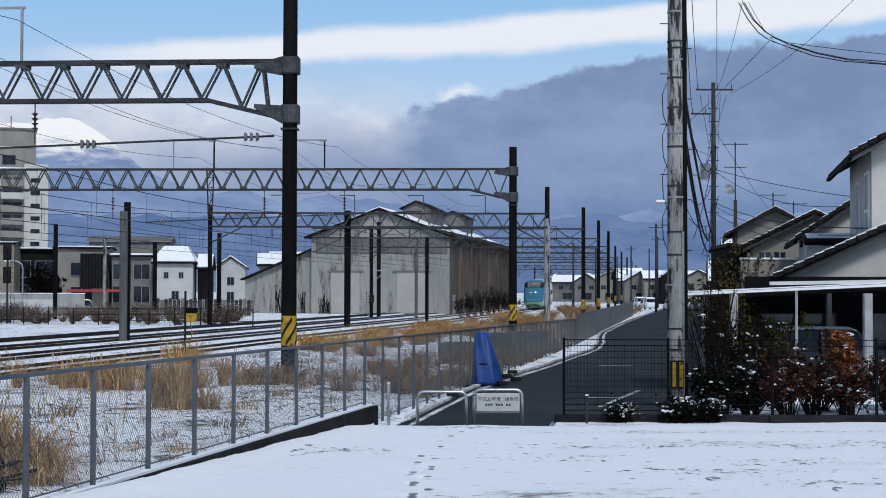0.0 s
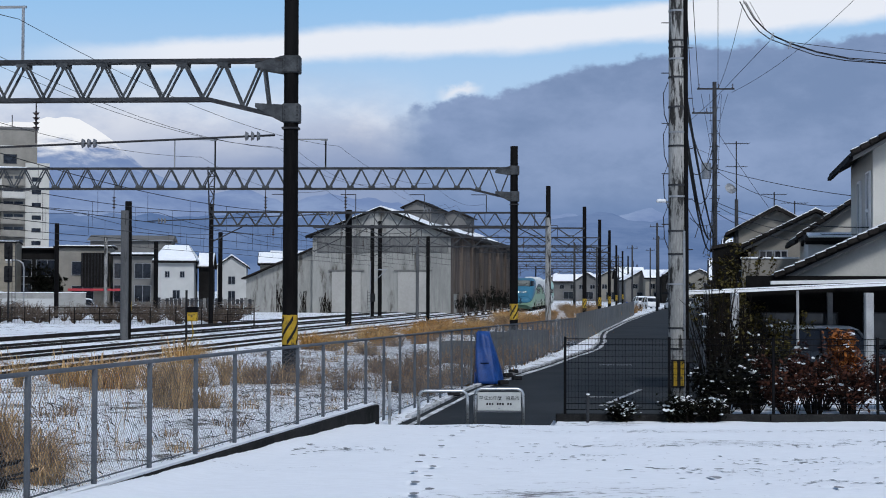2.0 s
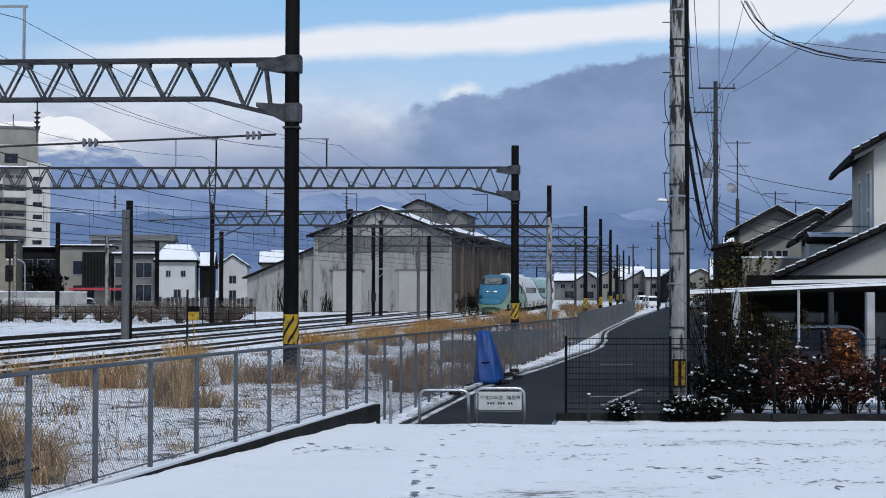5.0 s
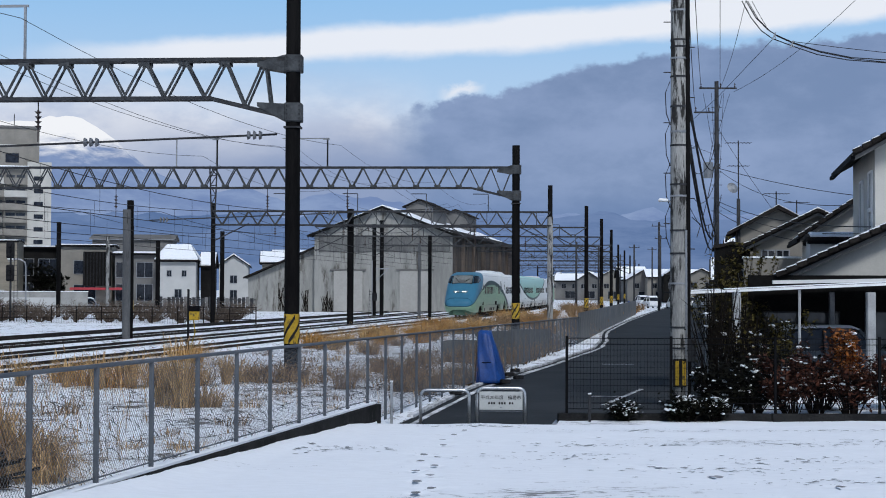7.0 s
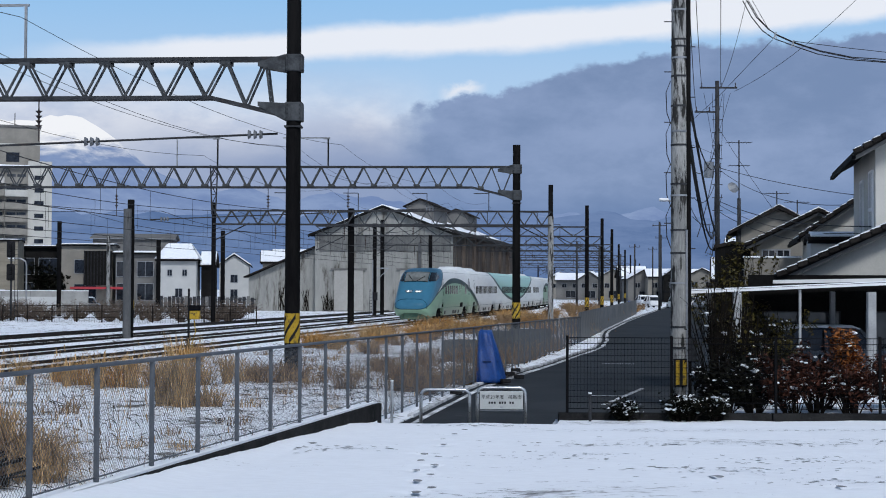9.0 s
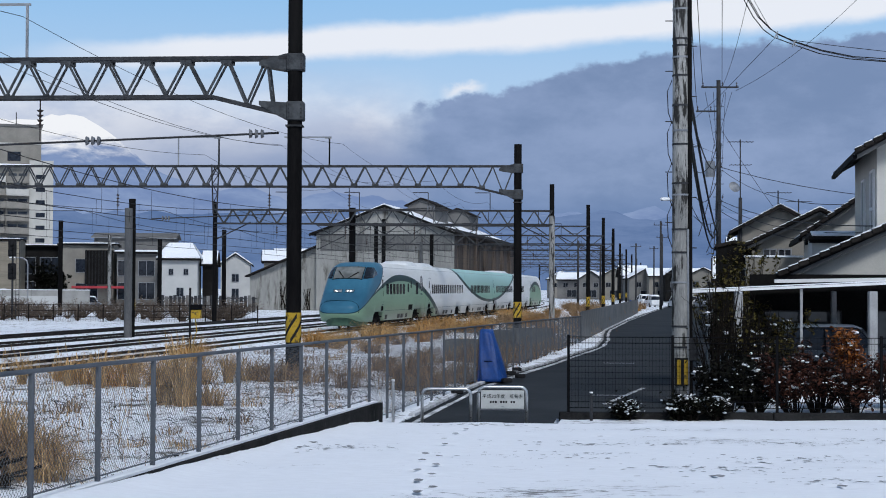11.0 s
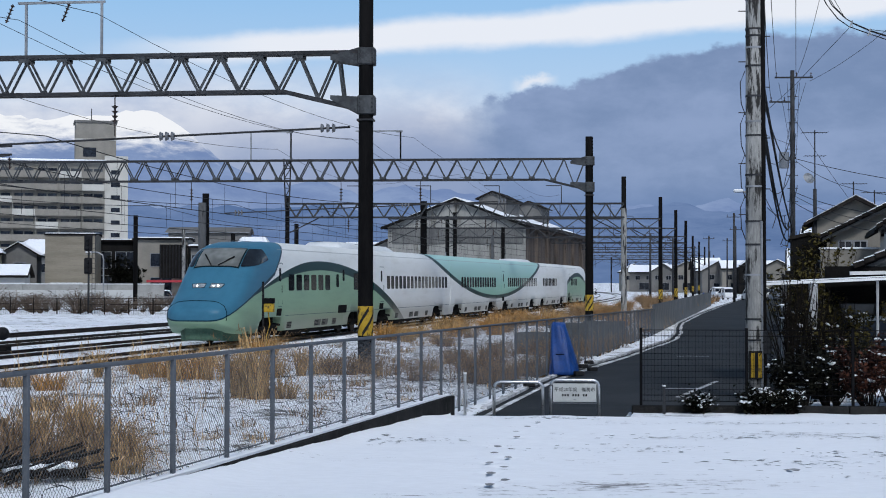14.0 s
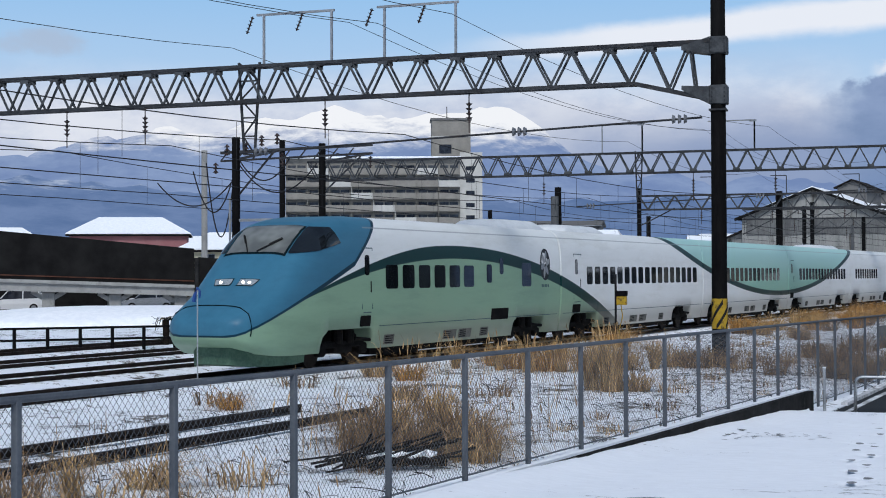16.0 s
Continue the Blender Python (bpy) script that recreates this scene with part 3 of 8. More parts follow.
def livery(name, start, rear=False):
    """Painted car side: blue nose, white body, dark-edged green arc and bowl; x runs back along the train."""
    m, nt, b = nodes(name)
    tc = nt.nodes.new("ShaderNodeTexCoord")
    sep = nt.nodes.new("ShaderNodeSeparateXYZ")
    nt.links.new(tc.outputs["Object"], sep.inputs[0])
    A = lambda op, a, c=None, d=None: math_node(nt, op, a, c, d)
    s, z = A("ADD", sep.outputs[0], start), sep.outputs[2]
    if rear:
        s = A("SUBTRACT", 116.2, s)
    step = lambda v: ramp(nt, v, -0.012, 0.012)
    both = lambda a, c: A("MULTIPLY", a, c)
    soil = noise_tex(nt, 1.3, 6, 0.7, (0.25, 1, 1.4))
    white = mix(nt, ramp(nt, soil, 0.42, 0.75), (0.74, 0.745, 0.73), (0.63, 0.63, 0.60))
    green = mix(nt, ramp(nt, soil, 0.4, 0.75), (0.235, 0.365, 0.245), (0.195, 0.305, 0.21))
    dark = (0.002, 0.030, 0.028)
    blue = mix(nt, ramp(nt, soil, 0.35, 0.75), (0.042, 0.155, 0.24), (0.032, 0.125, 0.20))
    col = white
    # the blue nose's lower edge, rising to the roof
    dl = A("SUBTRACT", s, 3.38)
    line = A("ADD", A("MULTIPLY_ADD", A("MAXIMUM", dl, 0.0), 0.355, 1.165), A("MULTIPLY", A("MINIMUM", dl, 0.0), 0.49))
    line = A("ADD", line, A("MULTIPLY", A("MAXIMUM", A("SUBTRACT", s, 7.95), 0.0), 0.46))
    # arc over the first car and into the second
    ds = A("SUBTRACT", s, 14.3)
    left, right = A("MINIMUM", ds, 0.0), A("MAXIMUM", ds, 0.0)
    thick = A("MULTIPLY", ramp(nt, s, 3.5, 13.0), 0.39)
    top = A("SUBTRACT", A("ADD", 2.90, thick), A("ADD", A("MULTIPLY", A("MULTIPLY", left, left), 0.0138), A("MULTIPLY", A("MULTIPLY", right, right), 0.0120)))
    top = A("MAXIMUM", top, A("MULTIPLY", ramp(nt, s, 4.5, 4.2), A("SUBTRACT", line, 0.03)))
    under = step(A("SUBTRACT", top, z))
    arc_zone = step(A("SUBTRACT", 40.0, s))
    inner = step(A("SUBTRACT", A("SUBTRACT", top, thick), z))
    col = mix(nt, both(under, arc_zone), col, dark)
    col = mix(nt, both(inner, arc_zone), col, green)
    # bowl across the third and fourth cars
    if not rear:
        db = A("SUBTRACT", s, 56.5)
        rimz = A("MULTIPLY_ADD", A("MULTIPLY", db, db), 0.0060, 1.22)
        inb = step(A("SUBTRACT", z, rimz))
        inb2 = step(A("SUBTRACT", z, A("ADD", rimz, 0.26)))
        zone = both(step(A("SUBTRACT", s, 33.0)), step(A("SUBTRACT", 78.0, s)))
        aqua = mix(nt, ramp(nt, z, 1.6, 3.6), (0.26, 0.46, 0.36), (0.36, 0.58, 0.54))
        col = mix(nt, both(inb, zone), col, dark)
        col = mix(nt, both(inb2, zone), col, aqua)
    # blue nose: everything above a rising line
    over = both(step(A("SUBTRACT", z, line)), step(A("SUBTRACT", 10.2, s)))
    edge = both(step(A("SUBTRACT", z, A("SUBTRACT", line, A("MULTIPLY_ADD", ramp(nt, s, 4.0, 7.5), 0.07, 0.06)))), step(A("SUBTRACT", 10.2, s)))
    if rear:
        over = edge = A("MULTIPLY", over, 0.0)
    col = mix(nt, edge, col, (0.003, 0.028, 0.05))
    col = mix(nt, over, col, blue)
    # thin dark roof rain line, road dirt towards the skirt
    rl = A("MULTIPLY", step(A("SUBTRACT", 0.018, A("ABSOLUTE", A("SUBTRACT", z, 3.70)))), step(A("SUBTRACT", s, 8.6)))
    col = mix(nt, A("MULTIPLY", rl, 0.7), col, (0.25, 0.26, 0.27))
    grime = A("MULTIPLY", ramp(nt, A("ADD", z, A("MULTIPLY", soil, 0.5)), 1.75, 0.85), A("MULTIPLY", ramp(nt, s, 7.0, 11.0), 0.6))
    col = mix(nt, grime, col, (0.27, 0.24, 0.18))
    nt.links.new(col, b.inputs["Base Color"])
    b.inputs["Roughness"].default_value = 0.40
    b.inputs["Coat Weight"].default_value = 0.0
    b.inputs["Specular IOR Level"].default_value = 0.18
    bump(nt, b, noise_tex(nt, 1.1, 2, 0.5), 0.05, 0.02)
    return m


def ring(x, half, top, bot, n=30, belly=0.0, shoulder=0.5):
    """A car's cross-section at x: flat sides leaning in, a round roof."""
    pts = []
    h = top - bot
    for i in range(n + 1):
        a = math.pi * i / n
        c, s = math.cos(a), math.sin(a)
        e = shoulder
        y = half * math.copysign(abs(c) ** e, c)
        z = bot + h * (0.42 + 0.58 * abs(s) ** e) if s > 1e-6 else bot + h * 0.42
        pts.append((x, y * (1 - 0.03 * max(0, (z - bot) / h - 0.4)), z))
    left = [(x, -half * (1 - 0.10 * t * t), bot + h * 0.42 * (1 - t)) for t in (0.33, 0.66, 1.0)]
    right = [(x, half * (1 - 0.10 * t * t), bot + h * 0.42 * (1 - t)) for t in (1.0, 0.66, 0.33)]
    return right + pts + left


def loft(rings, cap0=True, cap1=True):
    bm = bmesh.new()
    vr = [[bm.verts.new(p) for p in r] for r in rings]
    n = len(vr[0])
    for a, b in zip(vr, vr[1:]):
        for j in range(n):
            bm.faces.new((a[j], a[(j + 1) % n], b[(j + 1) % n], b[j]))
    if cap0:
        bm.faces.new(vr[0][::-1])
    if cap1:
        bm.faces.new(vr[-1])
    bmesh.ops.recalc_face_normals(bm, faces=bm.faces)
    return bm


NOSE = ((0.0, 0.62, 1.30, 0.98), (0.12, 0.92, 1.42, 0.86), (0.35, 1.10, 1.55, 0.76), (0.8, 1.24, 1.72, 0.66), (1.5, 1.34, 1.95, 0.50), (2.2, 1.39, 2.22, 0.44), (3.0, 1.42, 2.68, 0.42), (3.7, 1.44, 3.05, 0.42), (4.3, 1.45, 3.37, 0.42), (4.9, 1.46, 3.63, 0.42), (5.6, 1.465, 3.81, 0.42), (6.4, 1.47, 3.91, 0.42), (7.4, 1.47, 3.99, 0.42), (8.6, 1.47, 4.02, 0.42))


NOSE0, NK = 3.0, 5.6 / 8.6
NOSE = tuple((NOSE0 + x * NK, w, t, b) for x, w, t, b in NOSE)


def nx(x):
    return NOSE0 + x * NK


def nose_at(x):
    for a, b in zip(NOSE, NOSE[1:]):
        if a[0] <= x <= b[0]:
            t = (x - a[0]) / (b[0] - a[0])
            return [p + (q - p) * t for p, q in zip(a, b)]
    return list(NOSE[-1]) if x > 8 else list(NOSE[0])


def side_y(z, half=1.47, top=4.02, bot=0.42, shoulder=0.36):
    """Half width of the car body at height z."""
    h = top - bot
    k = (z - bot) / h
    if k <= 0.42:
        t = 1 - k / 0.42
        return half * (1 - 0.10 * t * t)
    s = min(1.0, ((k - 0.42) / 0.58)) ** (1 / shoulder)
    c = math.sqrt(max(0.0, 1 - s * s))
    return half * c ** shoulder * (1 - 0.03 * max(0, k - 0.4))


def side_panel(bm, x0, x1, z0, z1, out, round_by=0.08, side=-1, n=4):
    """A thin plate that follows the car's side, proud by out, with cut corners."""
    r = min(round_by, (x1 - x0) / 2.2, (z1 - z0) / 2.2)
    outline = []
    for cx, cz, a0 in ((x1 - r, z1 - r, 0), (x0 + r, z1 - r, 90), (x0 + r, z0 + r, 180), (x1 - r, z0 + r, 270)):
        for k in range(n):
            a = radians(a0 + 90 * k / (n - 1))
            outline.append((cx + r * math.cos(a), cz + r * math.sin(a)))
    front = [bm.verts.new((x, side * (side_y(z) + out), z)) for x, z in outline]
    back = [bm.verts.new((x, side * (side_y(z) - 0.03), z)) for x, z in outline]
    f = bm.faces.new(front if side < 0 else front[::-1])
    k = len(front)
    for i in range(k):
        bm.faces.new((front[i], back[i], back[(i + 1) % k], front[(i + 1) % k]))
    return f


LAMP = glow("headlamp_glow", (1.0, 0.97, 0.92), 9.0)
TRAIN_GLASS = glass_dark("train_glass", (0.006, 0.008, 0.010), 0.05)
# grey base colour stands for the sky mirrored in the windscreen
WINDSCREEN = glass_dark("windscreen_glass", (0.10, 0.105, 0.10), 0.05)
# lens grey imitates what the lamp glass reflects
LENS = surf("lamp_lens", (0.20, 0.23, 0.25), (0.30, 0.33, 0.35), 3, 20, 0.12)
# body green darkened in colour for the shade below the nose, plus stains
PLOUGH = surf("plough_shade_green", (0.055, 0.105, 0.075), (0.10, 0.17, 0.12), 1.5, 12, 0.6, dirt=(0.06, 0.05, 0.04))
SEAM = surf("seam_rubber", (0.003, 0.010, 0.014), (0.008, 0.018, 0.022), 3, 20, 0.7)
LINE_DARK = surf("panel_line", (0.05, 0.09, 0.10), (0.07, 0.11, 0.12), 3, 20, 0.6)
SKIRT_DIRTY = surf("grimy_box", (0.10, 0.10, 0.09), (0.18, 0.17, 0.15), 3, 20, 0.8)
GANGWAY = surf("gangway_rubber", (0.02, 0.025, 0.025), (0.045, 0.05, 0.05), 3, 20, 0.8)
ROOF_GEAR = surf("roof_gear", (0.62, 0.64, 0.65), (0.74, 0.75, 0.76), 1.5, 20, 0.5)


def windows(car, rows, z0=2.04, z1=2.70):
    for x0, x1, a, c in rows:
        for side in (-1, 1):
            bm = bmesh.new()
            side_panel(bm, x0, x1, z0 if a is None else a, z1 if c is None else c, 0.006, 0.09, side)
            part("window", bm, TRAIN_GLASS, car)


def door(car, x0, x1, z0=1.40, z1=3.16):
    for side in (-1, 1):
        d = bmesh.new()
        t = 0.028
        for a, b, c, e in ((x0, x0 + t, z0 + 0.1, z1), (x1 - t, x1, z0 + 0.1, z1), (x0 + 0.08, x1 - 0.08, z0, z0 + t), (x0, x1, z1 - t, z1)):
            side_panel(d, a, b, c, e, 0.004, 0.008, side, 2)
        dd = part("door", d, LINE_DARK, car)
        bm = bmesh.new()
        side_panel(bm, x0 + 0.14, x0 + 0.40, 2.41, 2.96, 0.007, 0.09, side)
        part("door_window", bm, TRAIN_GLASS, dd)
        bm = bmesh.new()
        side_panel(bm, x1 - 0.14, x1 - 0.10, 1.95, 2.25, 0.012, 0.015, side)
        part("door_handle", bm, UNDER, dd)
        bm = bmesh.new()
        side_panel(bm, x0 - 0.06, x1 - 0.1, z0 - 0.36, z0 - 0.07, 0.012, 0.03, side)
        part("door_step", bm, UNDER, dd)


def bogie(car, x):
    bm = bmesh.new()
    for sd in (-1, 1):
        y0, y1 = sorted((sd * 1.02, sd * 1.20))
        box(bm, x - 1.15, x + 1.15, y0, y1, 0.50, 0.68, 0.03)
        box(bm, x - 0.45, x + 0.45, y0, y1, 0.36, 0.60, 0.03)
        for dx in (-1.12, 1.12):
            box(bm, x + dx - 0.2, x + dx + 0.2, y0, y1 + 0.06 * (sd > 0), 0.30, 0.60, 0.05)
        tube(bm, ((x - 0.3, sd * 1.16, 0.62), (x - 0.3, sd * 1.16, 0.98)), 0.16, 12)
        tube(bm, ((x + 0.3, sd * 1.16, 0.62), (x + 0.3, sd * 1.16, 0.98)), 0.16, 12)
        tube(bm, ((x + 0.5, sd * 1.24, 0.72), (x + 1.35, sd * 1.24, 0.66)), 0.05, 8)
    box(bm, x - 1.3, x + 1.3, -0.55, 0.55, 0.34, 0.98)
    b = part("bogie", bm, UNDER, car)
    for dx in (-1.12, 1.12):
        w = bmesh.new()
        for s in (-0.76, 0.76):
            tube(w, ((x + dx, s - 0.065, 0.43), (x + dx, s + 0.065, 0.43)), 0.43, 24)
        tube(w, ((x + dx, -0.95, 0.43), (x + dx, 0.95, 0.43)), 0.09, 10)
        part("wheelset", w, RAIL, b)


def bogie_places(i, L):
    return (7.8, 20.25) if i == 0 else (2.6, L - 6.0) if i == 5 else (2.6, L - 3.0)


def hull(rings_at, L, spots):
    """Rings along a car, with the skirt cut away round each bogie."""
    def foot(x):
        for c in spots:
            q = abs(x - c)
            if q < 1.5:
                return 1.0 if q < 1.18 else 1.0 - 0.58 * ((q - 1.18) / 0.32) ** 1.6
        return 0.0
    xs = set()
    for c in spots:
        xs |= {c + d for d in (-1.5, -1.42, -1.34, -1.26, -1.18, 0.0, 1.18, 1.26, 1.34, 1.42, 1.5)}
    out = []
    for x, r in rings_at(xs):
        z0 = foot(x)
        out.append([(p[0], p[1], max(p[2], z0)) for p in r])
    return out


def roof_unit(car, x0, x1, h=0.22, w=1.0):
    bm = bmesh.new()
    rs = []
    for x, k in ((x0, 0.05), (x0 + 0.5, 0.8), (x0 + 0.9, 1.0), (x1 - 0.9, 1.0), (x1 - 0.5, 0.8), (x1, 0.05)):
        rs.append([(x, -w, 3.80), (x, -w * 0.95, 3.92 + h * 0.6 * k), (x, -w * 0.7, 4.0 + h * k), (x, 0, 4.03 + h * k), (x, w * 0.7, 4.0 + h * k), (x, w * 0.95, 3.92 + h * 0.6 * k), (x, w, 3.80)])
    bm.free()
    part("roof_unit", loft(rs), ROOF_GEAR, car, smooth=True)


def end_nose(car, mat, L, flip):
    """Shared streamlined end: the lead car's nose, or the tail's, turned about."""
    fx = (lambda x: L - x) if flip else (lambda x: x)
    xs = sorted({r[0] for r in NOSE} | {nx(v) for v in (0.05, 0.2, 0.55, 1.1, 1.85, 2.6, 3.35, 4.0, 4.6, 5.2, 6.0, 6.9, 8.0)})
    spots = bogie_places(5 if flip else 0, L)
    spots = [fx(c) for c in spots]

    def rings_at(extra):
        every = {x for x in xs} | {8.8 + i * 1.0 for i in range(int(L - 9.8))} | {L - 0.12, L - 0.09, L - 0.06} | extra
        for x in sorted(every):
            _, hw, tp, bt = nose_at(x) if x < 8.6 else (0, 1.47, 4.02, 0.42)
            e = 0.36 + 0.30 * max(0, 1 - (x - NOSE0) / NK / 6.5)
            yield x, [(fx(p[0]), p[1], p[2]) for p in ring(x, hw, tp, bt, 30, 0, e)]
    rs = hull(rings_at, L, spots)
    part("body", loft(rs), mat, car, smooth=True)
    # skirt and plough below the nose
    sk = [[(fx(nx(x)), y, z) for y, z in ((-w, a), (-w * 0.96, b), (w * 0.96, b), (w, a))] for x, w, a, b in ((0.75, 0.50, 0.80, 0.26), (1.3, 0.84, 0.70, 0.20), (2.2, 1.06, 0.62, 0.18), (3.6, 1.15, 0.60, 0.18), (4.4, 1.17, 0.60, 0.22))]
    part("plough_skirt", loft(sk), PLOUGH, car, "green snow plough, darkened for shade below the nose")


def skin(x, y_frac):
    """A point on the nose's upper skin at x, y_frac of the half width."""
    _, hw, tp, bt = nose_at(x)
    e = 0.36 + 0.30 * max(0, 1 - (x - NOSE0) / NK / 6.5)
    h = tp - bt
    c = min(0.999, abs(y_frac)) ** (1 / e)
    s = math.sqrt(1 - c * c)
    z = bt + h * (0.42 + 0.58 * s ** e)
    y = hw * math.copysign(abs(y_frac), y_frac) * (1 - 0.03 * max(0, (z - bt) / h - 0.4))
    return Vector((x, y, z))


def frac_at(x, z):
    """The fraction of the half width at which the nose's skin lies at height z."""
    _, hw, tp, bt = nose_at(x)
    e = 0.36 + 0.30 * max(0, 1 - (x - NOSE0) / NK / 6.5)
    k = min(0.999, max(0.001, ((z - bt) / (tp - bt) - 0.42) / 0.58))
    s = k ** (1 / e)
    return math.sqrt(max(0.0, 1 - s * s)) ** e


def skin_patch(xs, f0, f1, out, n=8):
    """A plate draped on the nose between fractions f0(x) and f1(x), proud by out."""
    vs, fs = [], []
    for x in xs:
        for j in range(n + 1):
            f = f0(x) + (f1(x) - f0(x)) * j / n
            p = skin(x, f)
            q = skin(x + 0.02, f) - p
            r = skin(x, min(0.995, f + 0.01)) - skin(x, max(-0.995, f - 0.01))
            nn = q.cross(r).normalized()
            if nn.z < 0:
                nn = -nn
            vs.append(p + nn * out)
    k = n + 1
    fs = [(i * k + j, i * k + j + 1, (i + 1) * k + j + 1, (i + 1) * k + j) for i in range(len(xs) - 1) for j in range(n)]
    return vs, [], fs


def on_skin(x, y, out=0.0):
    """A point on the nose's upper skin at x and lateral offset y."""
    return skin(x, y / nose_at(x)[1]) + Vector((-out * 0.5, 0, out))


def front_details(car):
    wide = lambda x, w: w / nose_at(x)[1]
    xs = [5.30 + i * 1.10 / 14 for i in range(15)]
    part("windscreen_frame", skin_patch(xs, lambda x: -wide(x, 0.93), lambda x: wide(x, 0.93), 0.010, 18), SEAM, car, "dark rubber windscreen surround", smooth=True)
    xs = [5.35 + i * 1.0 / 13 for i in range(14)]
    ws = part("windscreen", skin_patch(xs, lambda x: -wide(x, 0.875), lambda x: wide(x, 0.875), 0.022, 18), WINDSCREEN, car, "sloped windscreen, greyed for the reflected sky", smooth=True)
    for a, b in (((5.33, 0.20), (5.85, 0.62)), ((5.33, -0.08), (5.74, -0.62))):
        pts = [on_skin(a[0] + (b[0] - a[0]) * t, a[1] + (b[1] - a[1]) * t, 0.05) for t in (0, 0.25, 0.5, 0.75, 1.0)]
        part("wiper", tubes(pts, r=0.020, n=5), RUBBER, ws)
        part("wiper_blade", tubes([p + Vector((0.02, 0.03, 0.01)) for p in pts[2:]], r=0.026, n=5), RUBBER, ws)
    for sgn in (-1, 1):
        xs2 = [5.42 + i * 1.80 / 22 for i in range(23)]

        def lo(x):
            if x < 6.41:
                return sgn * wide(x, 0.955)
            return sgn * frac_at(x, 3.66 if x < 6.97 else 3.66 - (x - 6.97) * 1.55)

        def hi(x):
            zz = 2.96 + (x - 5.4) * 0.103 if x < 6.18 else 3.04 + (x - 6.18) * 0.205
            return sgn * max(frac_at(x, zz), abs(lo(x)) + 0.002)
        part("side_screen", skin_patch(xs2, lo, hi, 0.018, 10), TRAIN_GLASS, car, "black side cab window", smooth=True)
        for nm, mat, g, out in (("headlight", SEAM, 0.0, 0.010), ("lens", LENS, 0.022, 0.018)):
            x0, x1 = 4.325 + g, 4.565 - g
            xs3 = [x0 + (x1 - x0) * i / 5 for i in range(6)]
            patch = skin_patch(xs3, lambda x: sgn * wide(x, 0.09 + g), lambda x: sgn * wide(x, 0.56 - g + 0.5 * (x - 4.33)), out, 8)
            hl = part(nm, patch, mat, car if nm == "headlight" else hl, "slanted dark headlight housing" if nm == "headlight" else "clear lens, greyed for its reflection")
        for y in (0.24, 0.43):
            bm = bmesh.new()
            bmesh.ops.create_icosphere(bm, subdivisions=2, radius=0.037, matrix=Matrix.Translation(on_skin(4.45, sgn * y, 0.012)))
            lit = sgn < 0 or y > 0.3
            part("lamp", bm, LAMP if lit else LENS, hl, "lit white headlamp" if lit else "unlit headlamp", smooth=True)
    # seam of the coupler cover, and the edge of the blue paint round the tip
    arc = [on_skin(3.47, y, 0.006) for y in (-0.8, -0.6, -0.3, 0, 0.3, 0.6, 0.8)]
    part("coupler_seam", tubes(arc, r=0.016, n=5), SEAM, car)
    for sgn in (-1, 1):
        pts = [on_skin(3.47, sgn * 0.8, 0.006)]
        for x, z in ((3.42, 1.50), (3.37, 1.34), (3.37, 1.17), (3.36, 1.05), (3.35, 0.96)):
            _, hw, tp, bt = nose_at(x)
            k = (z - bt) / (tp - bt)
            y = hw * frac_at(x, z) if k > 0.42 else hw * (1 - 0.10 * (1 - k / 0.42) ** 2)
            pts.append(Vector((x, sgn * (y + 0.006), z)))
        part("coupler_seam", tubes(pts, r=0.016, n=5), SEAM, car)


CAR_OBS = []


